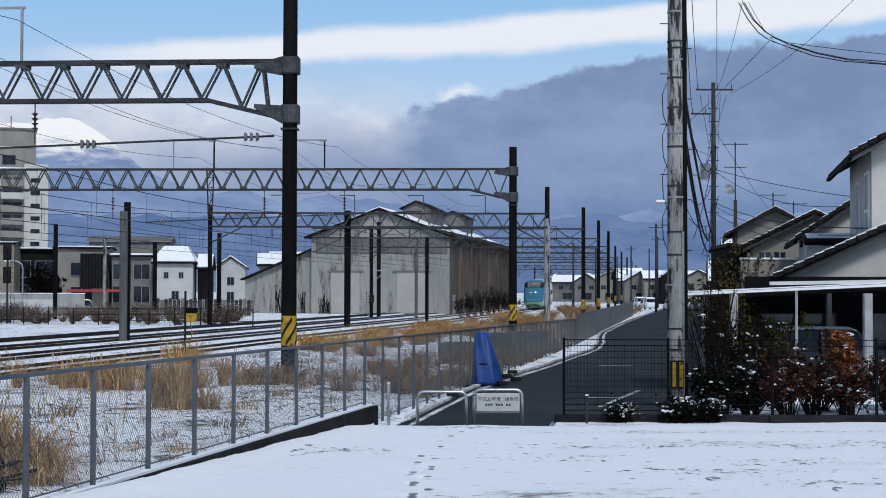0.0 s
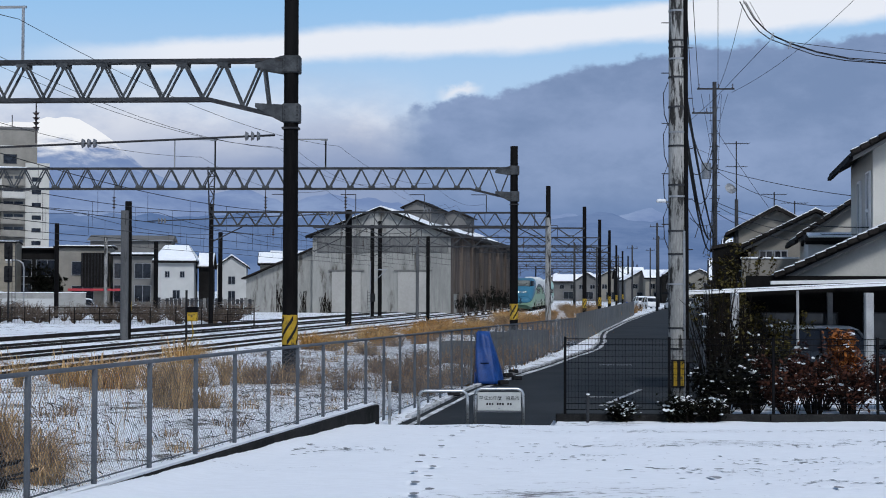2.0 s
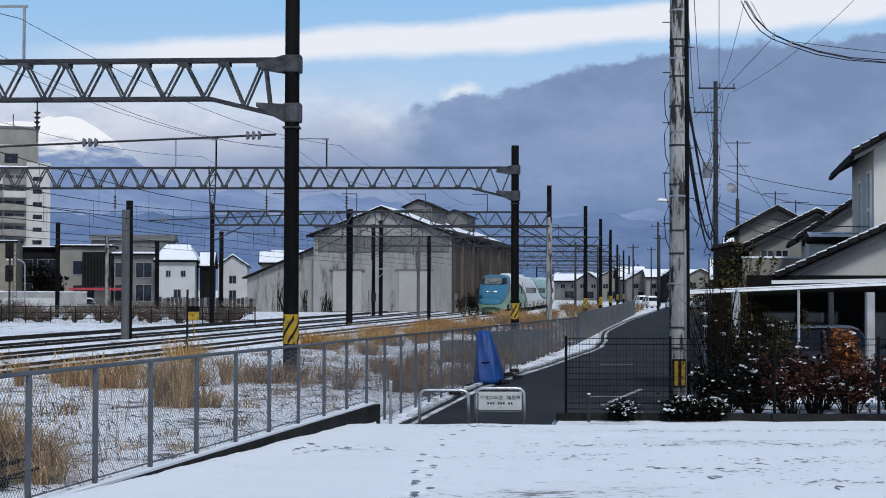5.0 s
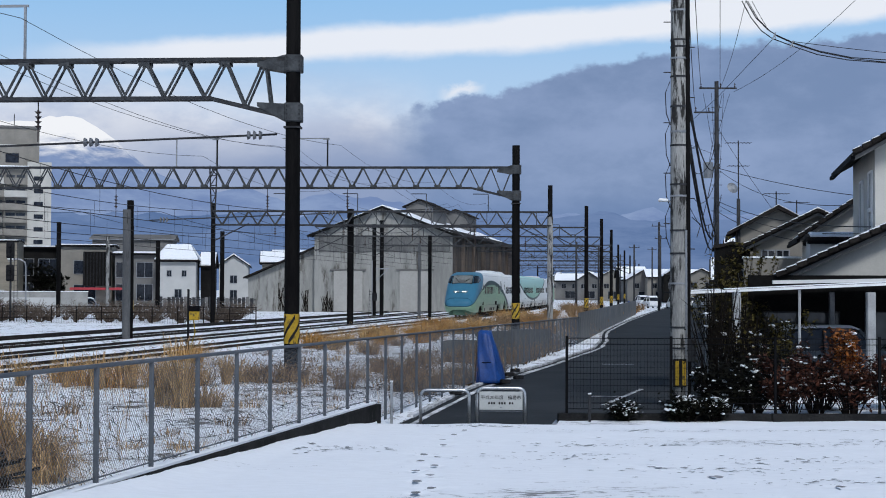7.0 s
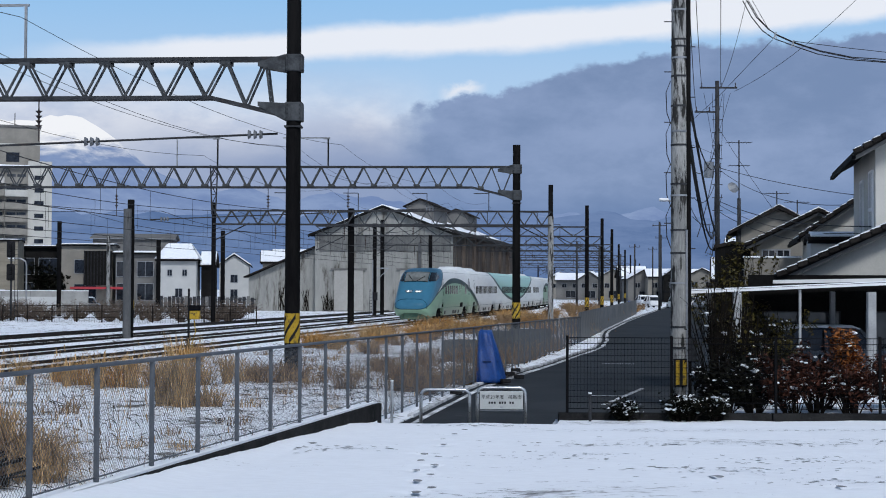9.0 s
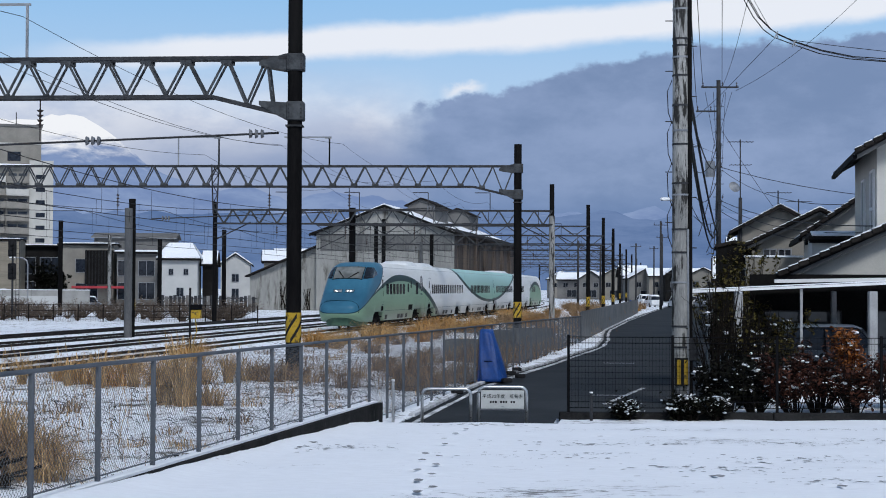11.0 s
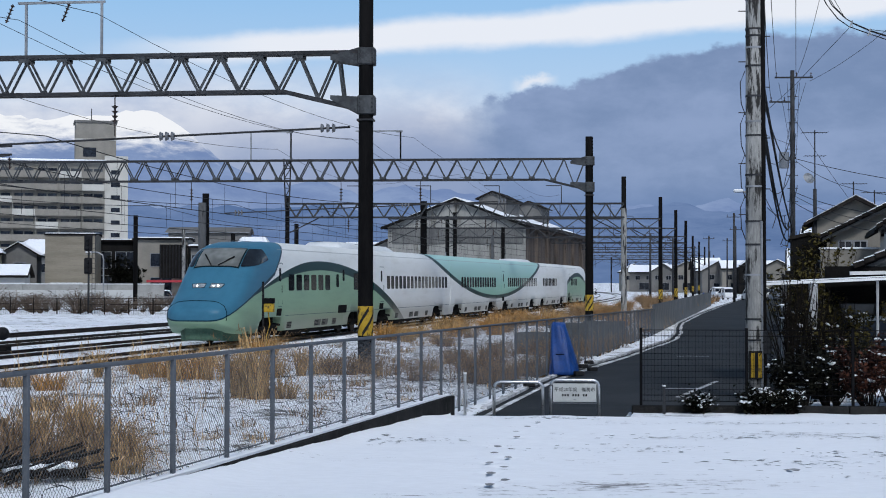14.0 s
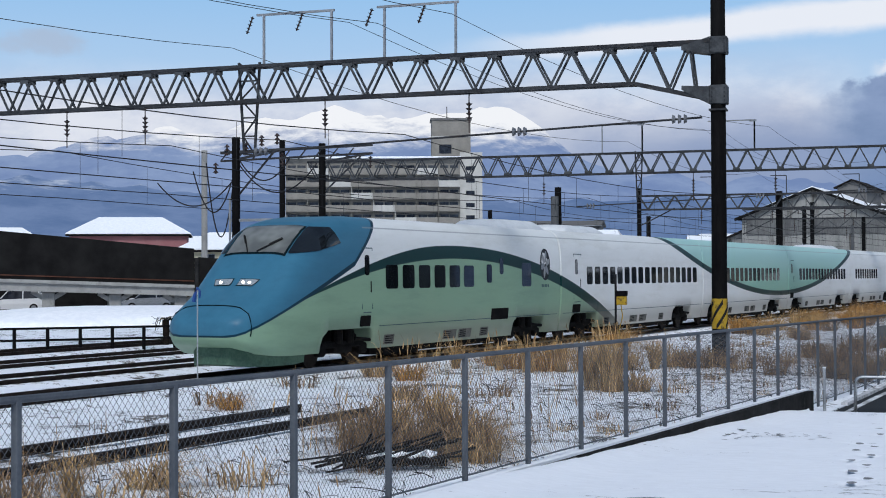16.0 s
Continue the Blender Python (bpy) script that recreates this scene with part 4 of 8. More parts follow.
def build_train():
    specs = ("lead car with blue streamlined nose, white and green body", "white passenger car with dark green arc", "white passenger car with pale green bowl", "white passenger car with pale green bowl", "white passenger car of the express train", "tail car with white streamlined end and green arc")
    for i, (a, b) in enumerate(CARS):
        L = b - a
        car = thing("train_car", pose(0, 0, 0), specs[i], "train car", "cars of the express train")
        mat = livery("livery", a, rear=(i == 5))
        if i in (0, 5):
            end_nose(car, mat, L, i == 5)
        else:
            n = 18

            def rings_at(extra):
                for x in sorted({0.06 + (L - 0.12) * k / n for k in range(n + 1)} | {0.09, 0.12, L - 0.12, L - 0.09} | extra):
                    yield x, ring(x, 1.47, 4.02, 0.42, 30, 0, 0.36)
            part("body", loft(hull(rings_at, L, bogie_places(i, L))), mat, car, smooth=True)
        if i < 5:
            g = loft([ring(x, 1.36, 3.86, 0.62, 30, 0, 0.36) for x in (L - 0.07, L, L + 0.07)])
            part("gangway", g, GANGWAY, car)
        if i == 0:
            front_details(car)
            xs = [9.69 + k * 1.024 for k in range(6)]
            windows(car, [(x, x + 0.73, 2.04, 2.70) for x in xs])
            windows(car, [(16.52, 16.92, 2.16, 2.74), (17.55, 17.85, 2.43, 2.95), (19.4, 20.2, 2.02, 2.80)])
            door(car, 8.35, 8.95)
            for side in (-1, 1):
                bm = bmesh.new()
                e = [(21.46 + 0.46 * math.cos(radians(q * 15)), 2.76 + 0.55 * math.sin(radians(q * 15))) for q in range(24)]
                vs = [bm.verts.new((x, side * (side_y(z) + 0.006), z)) for x, z in e]
                bm.faces.new(vs if side < 0 else vs[::-1])
                em = part("emblem", bm, DARK_STEEL, car, "oval emblem of leaf shapes")
                for q in range(6):
                    t = bmesh.new()
                    c = radians(75 + 60 * q)
                    ux, uz = math.cos(c), math.sin(c)
                    vs = []
                    for h in range(12):
                        w = radians(30 * h)
                        along_, over_ = 0.25 + 0.19 * math.cos(w), 0.095 * math.sin(w)
                        x, z = 21.46 + 0.92 * (ux * along_ - uz * over_), 2.76 + 1.1 * (uz * along_ + ux * over_)
                        vs.append(t.verts.new((x, side * (side_y(z) + 0.010), z)))
                    t.faces.new(vs if side < 0 else vs[::-1])
                    part("emblem_leaf", t, POST_PAINT if q % 2 else GREY_STEEL, em)
                for q in range(5):
                    t = bmesh.new()
                    side_panel(t, 21.14 + q * 0.14, 21.22 + q * 0.14, 1.98, 2.08, 0.006, 0.01, side, 2)
                    part("bar", t, LINE_DARK, em)
                t = bmesh.new()
                side_panel(t, 16.94, 18.28, 0.98, 1.34, 0.012, 0.03, side)
                part("grille", t, UNDER, car, "dark grille panel")
            roof_unit(car, 18.6, 22.9, 0.27)
        elif i == 5:
            windows(car, [(3.0 + k * 1.0, 3.65 + k * 1.0, None, None) for k in range(5)])
            door(car, 1.2, 2.0)
        else:
            count, x0, pitch = ((17, 2.65, 0.856), (14, 3.2, 0.86), (16, 2.77, 0.86), (10, 1.9, 0.86))[i - 1]
            windows(car, [(x0 + k * pitch, x0 + k * pitch + 0.60, None, None) for k in range(count)])
            if i == 1:
                door(car, 1.3, 2.1)
                roof_unit(car, 1.5, 6.2, 0.24)
            if i == 3:
                roof_unit(car, 10.5, 17.0, 0.2)
                door(car, 0.6, 1.4)
        spots = bogie_places(i, L)
        for c in spots:
            bogie(car, c)
        # equipment hatches low on the skirt
        for k, x in enumerate((9.75, 13.53, 14.61, 16.2) if i == 0 else [spots[0] + q for q in (2.1, 5.2, 6.4, 9.0)]):
            for side in (-1, 1):
                bm = bmesh.new()
                side_panel(bm, x, x + (0.9 if k in (1, 2) else 0.6), 0.50, 0.77, 0.008, 0.03, side)
                hb = part("hatch", bm, SKIRT_DIRTY, car)
                bm = bmesh.new()
                for q in range(4):
                    side_panel(bm, x + 0.06, x + 0.5, 0.53 + q * 0.06, 0.555 + q * 0.06, 0.014, 0.005, side, 2)
                part("louvre", bm, UNDER, hb)
        for side in (-1, 1):
            bm = bmesh.new()
            side_panel(bm, 9.4 if i == 0 else 0.3, L - 0.3 if i < 5 else L - 9.0, 1.02, 1.04, 0.004, 0.006, side, 2)
            part("skirt_seam", bm, LINE_DARK, car)
        bm = boxes((spots[0] + 1.6, spots[1] - 1.6, -1.1, 1.1, 0.24, 0.62), (spots[0] + 2.2, spots[0] + 4.4, -1.2, 1.2, 0.2, 0.5))
        part("underframe", bm, UNDER, car)
        CAR_OBS.append((car, a, b))


build_train()


def along(y, dist):
    """The y on the track that lies dist further along the line."""
    for _ in range(40):
        s = track_slope(y)
        y += dist / 40 / math.hypot(1, s)
    return y


def motions():
    for car, a, b in CAR_OBS:
        rows = []
        for k in range(33):
            t = 0.5 * k
            y = 30.7 + 10.97 * (16 - t)
            ya, yb = along(y, a), along(y, b)
            p, q = track_at(ya, 0, RAIL_Z), track_at(yb, 0, RAIL_Z)
            rows.append((t, Matrix.Translation(p) @ pose(0, 0, 0, 0, 0, math.degrees(math.atan2(q.y - p.y, q.x - p.x)))))
        walk(car, rows)


# ---- chain-link fence along the lot and lane ----
FENCE_D = 1.57


def fence_top(y):
    return 1.30 - 0.0085 * (y - 15.5)


def build_fence():
    f = thing("chain_link_fence", pose(0, 0, 0), "grey chain-link fence with slim posts along lot and lane", "fence")
    c = math.hypot(1, 0.175)
    dy = FENCE_D / c
    ys = [8.05 + dy * i - 2 * dy for i in range(45)]
    for i, y in enumerate(ys):
        x = fence_x(y)
        zb = 0.08 - 0.0075 * (y - 15.5) if y < 28.6 else ROAD_Z + 0.02
        zt = fence_top(y)
        bm = bmesh.new()
        box(bm, -0.024, 0.024, -0.024, 0.024, zb - 0.05, zt, bevel=0.005)
        part("post", bm, FENCE_GREY, f, m=Matrix.Translation((x, y, 0)) @ pose(0, 0, 0, 0, 0, -9.9))
        if i + 1 == len(ys):
            break
        y2 = ys[i + 1]
        zt2 = fence_top(y2)
        zb2 = 0.08 - 0.0075 * (y2 - 15.5) if y < 28.0 else ROAD_Z + 0.02
        zb = zb if y < 28.0 else ROAD_Z + 0.02
        part("top_rail", tubes(((x, y, zt), (fence_x(y2), y2, zt2)), r=0.024, n=8), FENCE_GREY, f)
        part("bottom_rail", tubes(((x, y, zb + 0.07), (fence_x(y2), y2, zb2 + 0.07)), r=0.010, n=5), FENCE_GREY, f)
        # woven wire: two families of slanting wires
        bm = bmesh.new()
        H, W, cell = zt - zb - 0.10, FENCE_D - 0.05, 0.062
        for fam in (0, 1):
            k = -int(H / cell) - 1
            while k * cell < W:
                a, b = k * cell, k * cell + H * 0.9
                t0, t1 = max(0, -a / (b - a)), min(1, (W - a) / (b - a))
                if t1 > t0:
                    h0, h1 = H * t0, H * t1
                    if fam:
                        h0, h1 = H - h0, H - h1
                    u0, u1 = a + (b - a) * t0, a + (b - a) * t1
                    tube(bm, ((u0, 0, h0), (u1, 0, h1)), 0.0018, 3, cap=False)
                k += 1
        d = Vector((fence_x(y2) - x, y2 - y, zt2 - zt)).normalized()
        part("mesh_panel", bm, FENCE_GREY, f, m=Matrix.Translation((x, y, zb + 0.07)) @ (d.to_track_quat("X", "Z").to_matrix().to_4x4()) @ Matrix.Translation((0.025, 0, 0)))
    # low retaining kerb under the lot's part
    k = thing("retaining_kerb", pose(0, 0, 0), "low dark concrete retaining kerb topped with snow", "kerb", kind="structure")
    for y0, y1 in ((4, 12), (12, 20), (20, 28.5)):
        for name, mat, up, w in (("kerb_block", DARK_CONCRETE, 0.0, 0.30), ("kerb_snow", SNOW, 0.03, 0.15)):
            vs = []
            for y in (y0, y1 - 0.02):
                zt = 0.07 - 0.0075 * (y - 15.5) + up
                lowz = (YARD_Z - 0.1) if up == 0 else zt - 0.05
                x = fence_x(y) + 0.03
                vs += [(x - w / 2 - (0.04 if up else 0), y, lowz), (x - w / 2, y, zt), (x + w / 2 * (0.75 if up else 1), y, zt), (x + w / 2 * (0.75 if up else 1), y, lowz)]
            part(name, (vs, [], [(0, 1, 5, 4), (1, 2, 6, 5), (2, 3, 7, 6), (0, 3, 2, 1), (4, 5, 6, 7)]), mat, k)


build_fence()


def build_panel_fence():
    """Solid grey sheet fence that takes over further along the lane."""
    f = thing("panel_fence", pose(0, 0, 0), "solid grey sheet-metal fence beside the lane", "fence")
    pts = [(fence_x(y) + 0.02 + jog(y) * 0.9, y) for y in (72.2, 74, 76, 78, 80, 82, 84, 86.5, 89, 94, 100, 110, 120, 132, 146, 160)]
    for (xa, ya), (xb, yb) in zip(pts, pts[1:]):
        d = Vector((xb - xa, yb - ya, 0))
        L = d.length
        n = max(4, int(L / 0.12))
        n += n % 2
        vs, fs = [], []
        for i in range(n + 1):
            o = 0.02 if i % 2 else -0.02
            vs += [(L * i / n, o, ROAD_Z), (L * i / n, o, 1.02), (L * i / n, o + 0.012, 1.02), (L * i / n, o + 0.012, ROAD_Z)]
        for i in range(n):
            k = 4 * i
            fs += [(k, k + 4, k + 5, k + 1), (k + 1, k + 5, k + 6, k + 2), (k + 2, k + 6, k + 7, k + 3)]
        part("panel", (vs, [], fs), PANEL_GREY, f, m=Matrix.Translation((xa, ya, 0)) @ d.to_track_quat("X", "Z").to_matrix().to_4x4())


build_panel_fence()


# ---- overhead line portals ----
def pole(parent, x, y, z0, z1, r0, r1, mat, stripes=False):
    bm = bmesh.new()
    tube(bm, [(x, y, z0 + (z1 - z0) * k / 6) for k in range(7)], r0, 20, r1)
    p = part("pole", bm, mat, parent, smooth=False)
    if stripes:
        bm = bmesh.new()
        tube(bm, ((x, y, 0.52), (x, y, 1.38)), r0 + 0.004, 20, r0 + 0.004)
        s = part("warning_band", bm, YELLOW, p, "yellow band with black slanting stripes")
        for k in range(5):
            bm = bmesh.new()
            vs = []
            for i in range(13):
                a = math.pi * 2 * i / 36 + k * 1.256 + math.pi
                zc = 0.56 + 0.74 * i / 12
                for dz in (-0.07, 0.07):
                    vs.append((x + (r0 + 0.008) * math.cos(a), y + (r0 + 0.008) * math.sin(a), min(1.37, zc + dz)))
            bm.free()
            part("stripe", (vs, [], [(2 * i, 2 * i + 1, 2 * i + 3, 2 * i + 2) for i in range(12)]), BLACK, s)
    return p


def hoop(parent, p, across, w, h):
    """A square hoop of pipe standing on the truss that carries feeder insulators."""
    p, q = Vector(p), Vector(p) + across * w
    up = Vector((0, 0, h))
    part("feeder_hoop", bars((p, p + up, 0.07, 0.07), (q, q + up, 0.07, 0.07), (p + up - across * 0.1, q + up + across * 0.25, 0.07, 0.07)), GREY_STEEL, parent)


def truss(parent, a, b, zt, depth, width, pitch, r, taper_end=True, mat=None, flip=False):
    """Lattice beam from a to b (plan points): chords, zigzag webs in two faces, cross ties."""
    mat = mat or DARK_STEEL
    a, b = Vector((*a, 0)), Vector((*b, 0))
    d = (b - a).normalized()
    nrm = Vector((-d.y, d.x, 0))
    L = (b - a).length
    up = Vector((0, 0, 1))
    t0 = 2.2 if taper_end else 0.0
    for s in (-1, 1):
        o = nrm * (s * width / 2)
        part("top_chord", bars((a + o + up * zt, b + o + up * zt, r * 1.6, r * 1.6)), mat, parent)
        part("bottom_chord", bars((a + d * t0 + o + up * (zt - depth), b + o + up * (zt - depth), r * 1.6, r * 1.6)), mat, parent)
        if taper_end:
            part("haunch", bars((a + d * 0.35 + o + up * (zt - depth - 0.45), a + d * t0 + o + up * (zt - depth), r * 1.6, r * 1.6)), mat, parent)
        n = max(2, int(L / pitch))
        for i in range(n):
            x0, x1, x2 = L * i / n, L * (i + 0.5) / n, L * (i + 1) / n
            lowz = lambda x: zt - depth - (0.45 * (1 - (x - 0.35) / (t0 - 0.35)) if taper_end and 0.35 < x < t0 else (0.45 if taper_end and x <= 0.35 else 0))
            if flip:
                x0, x1, x2 = max(x0, 0.4), x1, x2
                bm = bars((a + d * x0 + o + up * lowz(x0), a + d * x1 + o + up * zt, r, r), (a + d * x1 + o + up * zt, a + d * x2 + o + up * lowz(x2), r, r))
            else:
                bm = bars((a + d * x0 + o + up * zt, a + d * x1 + o + up * lowz(x1), r, r), (a + d * x1 + o + up * lowz(x1), a + d * x2 + o + up * zt, r, r))
            part("web", bm, WEB_STEEL, parent)
            if taper_end:
                at = a + d * x1 + o * 1.12 + up * (zt - 0.07 if flip else lowz(x1) + 0.07)
                part("node_plate", bars((at - d * 0.16, at + d * 0.16, 0.014, 0.20)), WEB_STEEL, parent)
    n = int(L / (pitch * 2))
    for i in range(n + 1):
        for z in (zt, zt - depth):
            x = min(L, L * i / max(1, n))
            if z < zt and x < t0:
                continue
            part("cross_tie", bars((a + d * x - nrm * width / 2 + up * z, a + d * x + nrm * width / 2 + up * z, r, r)), mat, parent)
    return d, nrm


def hanger(parent, p, length, discs=4, r=0.11):
    p = Vector(p)
    bm = bmesh.new()
    tube(bm, (p, p - Vector((0, 0, length * 0.25))), 0.02, 5)
    disc_stack(bm, p - Vector((0, 0, length * 0.25)), p - Vector((0, 0, length * 0.7)), r, discs)
    tube(bm, (p - Vector((0, 0, length * 0.7)), p - Vector((0, 0, length))), 0.02, 5)
    part("insulator", bm, INSUL_DARK, parent, "string of dark porcelain discs")


def drop_arm(parent, p, length, w=0.42):
    """Latticed bracket hanging from the truss."""
    p = Vector(p)
    rows = []
    for sx in (-1, 1):
        rows.append((p + Vector((sx * w / 2, 0, 0)), p + Vector((sx * w / 4, 0, -length)), 0.07, 0.07))
    n = 5
    for i in range(n):
        z0, z1 = -length * i / n, -length * (i + 1) / n
        w0, w1 = w / 2 - w / 4 * i / n, w / 2 - w / 4 * (i + 1) / n
        s = 1 if i % 2 else -1
        rows.append((p + Vector((s * w0, 0, z0)), p + Vector((-s * w1, 0, z1)), 0.045, 0.045))
        rows.append((p + Vector((-w1, 0, z1)), p + Vector((w1, 0, z1)), 0.045, 0.045))
    part("drop_arm", bars(*rows), DARK_STEEL, parent)


def registration(parent, x0, x1, y, z):
    """Slim rod with white strain insulators that steadies the contact wires."""
    rise = lambda c: 0.17 - 0.68 * c
    part("steady_rod", tubes(((x0, y, z + rise(0)), (x1, y, z + rise(1))), r=0.035, n=6), DARK_STEEL, parent)
    for c in (0.045, 0.375, 0.95):
        xx = x0 + (x1 - x0) * c
        bm = bmesh.new()
        for k in range(3):
            tube(bm, ((xx + (k - 1) * 0.17 - 0.04, y, z + rise(c)), (xx + (k - 1) * 0.17 + 0.04, y, z + rise(c))), 0.14, 12, 0.10)
        part("strain_insulator", bm, PORCELAIN, parent, "grey porcelain strain insulator")


PORTALS = ((44.2, -4.45, 8.75, 1.12), (83.0, 3.8, 8.75, 1.12))


def build_portals():
    for k, (y, x, zt, depth) in enumerate(PORTALS):
        p = thing("overhead_portal", pose(0, 0, 0), "lattice overhead-line portal on a black tarred pole with yellow band", "overhead line portal", "portals over the tracks")
        pole(p, x, y, YARD_Z - 0.2, 12.0 if k == 0 else 9.95, 0.225, 0.205, BLACK_STEEL, True)
        a, b = (x - 0.2, y), (x - (44 if k == 0 else 36.3), y + (3.0 if k == 0 else 1.65))
        d, nrm = truss(p, a, b, zt, depth, 0.42, 1.16, 0.06, flip=(k == 0))
        for z, h in ((zt - 0.12, 0.5), (zt - depth - 0.42, 0.55)):
            part("bracket", boxes((x - 0.24, x + 0.28, y - 0.24, y + 0.24, z - h / 2, z + h / 2), bevel=0.03), WEB_STEEL, p, "galvanised clamp bracket")
            for sy in (-0.24, 0.24):
                tip = -0.12 if z > zt - 0.5 else 0.16
                tri = [(x - 0.23, y + sy, z + 0.24), (x - 1.02, y + sy, z + tip + 0.12), (x - 1.02, y + sy, z + tip + 0.0), (x - 0.23, y + sy, z - 0.25)]
                part("gusset", (tri + [(q[0], q[1] + 0.012, q[2]) for q in tri], [], [(0, 1, 2, 3), (7, 6, 5, 4), (0, 4, 5, 1), (1, 5, 6, 2), (2, 6, 7, 3), (3, 7, 4, 0)]), WEB_STEEL, p)
            for q in range(4):
                for sx in (-0.16, 0.2):
                    part("bolt", boxes((x + sx - 0.02, x + sx + 0.02, y - 0.265, y - 0.24, z - 0.2 + q * 0.12, z - 0.16 + q * 0.12)), DARK_STEEL, p)
        part("clamp_band", bars(((x - 0.25, y, zt - depth - 0.85), (x + 0.25, y, zt - depth - 0.85), 0.5, 0.05)), DARK_STEEL, p)
        at = lambda q: Vector((x, y, 0)) + d * q
        if k == 0:
            for q, w in ((7.97, 2.34), (12.1, 2.36)):
                hoop(p, at(q) + Vector((0, 0, zt)), d, w, 1.65)
                for e in (1.0, 2.75):
                    bm = bmesh.new()
                    c0 = at(q + e) + Vector((0, 0, zt + 1.62))
                    disc_stack(bm, c0, c0 + d * 0.22 + Vector((0, 0, -0.55)), 0.08, 5)
                    part("feeder_insulator", bm, INSUL_DARK, p)
            for q in (7.55, 12.33, 18.8, 21.8):
                hanger(p, at(q) + Vector((0, 0, zt - depth)), 1.25)
            drop_arm(p, at(14.98) + Vector((0, 0, zt + 0.15)), 2.95, 0.72)
            registration(p, at(0.5).x, at(15.0).x, at(5).y, 6.45)
        else:
            for q, w in ((10.3, 2.25), (16.4, 2.25)):
                hoop(p, at(q) + Vector((0, 0, zt)), d, w, 1.6)
                hoop(p, at(q + 4.2 - 4.2) + Vector((0, 0, zt)), d, 0.02, 1.55)
            for q in (9.2, 13.6, 22.0):
                hanger(p, at(q) + Vector((0, 0, zt - depth)), 1.6)
            drop_arm(p, at(16.6) + Vector((0, 0, zt + 0.1)), 2.7, 0.4)
            registration(p, at(4.0).x, at(20.0).x, at(5).y, zt - depth - 1.3)
    # further portals: slimmer frames, one after another
    for k, y in enumerate((111, 138, 163, 192, 222, 255, 292, 335, 385, 440)):
        x = track_at(y, 0).x + 10.7 - 0.6 * (k == 0) - 0.01 * max(0, y - 200)
        if y > 200:
            x = 20.5 + (y - 198) * 0.145
        p = thing("overhead_portal", pose(0, 0, 0), "slim overhead-line portal of angle steel on dark poles", "overhead line portal", "portals over the tracks")
        mat = BLACK_STEEL
        pole(p, x, y, YARD_Z - 0.2, 9.7, 0.19, 0.17, mat, k > 0)
        if k == 0:
            part("pole_sleeve", tubes(((x, y, YARD_Z - 0.2), (x, y, 7.4)), r=0.21, n=16), POLE_CONCRETE, p, "grey concrete lower shaft")
        xl = x - 24.5
        if k not in (1, 2):
            pole(p, xl, y, YARD_Z - 0.2, 8.3, 0.17, 0.16, mat)
        zt, r = 7.75, 0.07
        truss(p, (x, y), (xl, y), zt, 0.85 if k % 2 else 1.0, 0.5, 1.25 if k == 0 else 2.3, r, False, DARK_STEEL)
        # knee braces that give the frame its arched ends
        for sx, xx in ((-1, x), (1, xl)):
            part("knee_brace", bars(((xx, y, zt - 2.2), (xx + sx * 2.6, y, zt - 0.9), 0.08, 0.08)), DARK_STEEL, p)
        for q in (4.5, 9.0, 14.0, 19.0):
            part("hoop_arm", bars(((x - q, y, zt), (x - q, y, zt + 1.3), 0.06, 0.06), ((x - q, y, zt + 1.3), (x - q - 1.1, y, zt + 1.3), 0.06, 0.06)), DARK_STEEL, p)
            hanger(p, (x - q - 1.0, y, zt - 0.9), 1.2, 3)


build_portals()


def build_wires():
    """Feeders, messenger and contact wires, one object a wire run."""
    stations = (-20, 8, 44.2, 83, 111, 138, 163, 192, 222, 255, 292)
    for off in (0.0, -4.3, -8.6, -13.2):
        for name, z, drop, r in (("messenger_wire", 6.35, 0.55, 0.014), ("contact_wire", 4.75, 0.05, 0.014)):
            bm = bmesh.new()
            path = []
            for a, b in zip(stations, stations[1:]):
                path += sag(track_at(a, off, z), track_at(b, off, z), drop)[:-1]
            tube(bm, path, r, 4)
            for a, b in zip(stations, stations[1:]):
                if name == "messenger_wire":
                    for i in range(1, 8):
                        t = i / 8
                        p = track_at(a + (b - a) * t, off, z - drop * 4 * t * (1 - t))
                        tube(bm, (p, (p.x, p.y, 4.75)), 0.008, 3)
            tagged(part(name, bm, WIRE), "thin dark overhead wire strung above the track", "overhead wire", "overhead wires")
    for off, z, drop in ((1.6, 9.9, 0.7), (-0.9, 9.8, 0.9), (-1.9, 9.9, 0.8), (-6.2, 9.4, 0.8)):
        bm = bmesh.new()
        path = []
        for a, b in zip(stations, stations[1:]):
            path += sag(track_at(a, off, z), track_at(b, off, z), drop)[:-1]
        tube(bm, path, 0.010, 4)
        tagged(part("feeder_wire", bm, WIRE), "dark feeder cable sagging between portals", "overhead wire", "overhead wires")


build_wires()


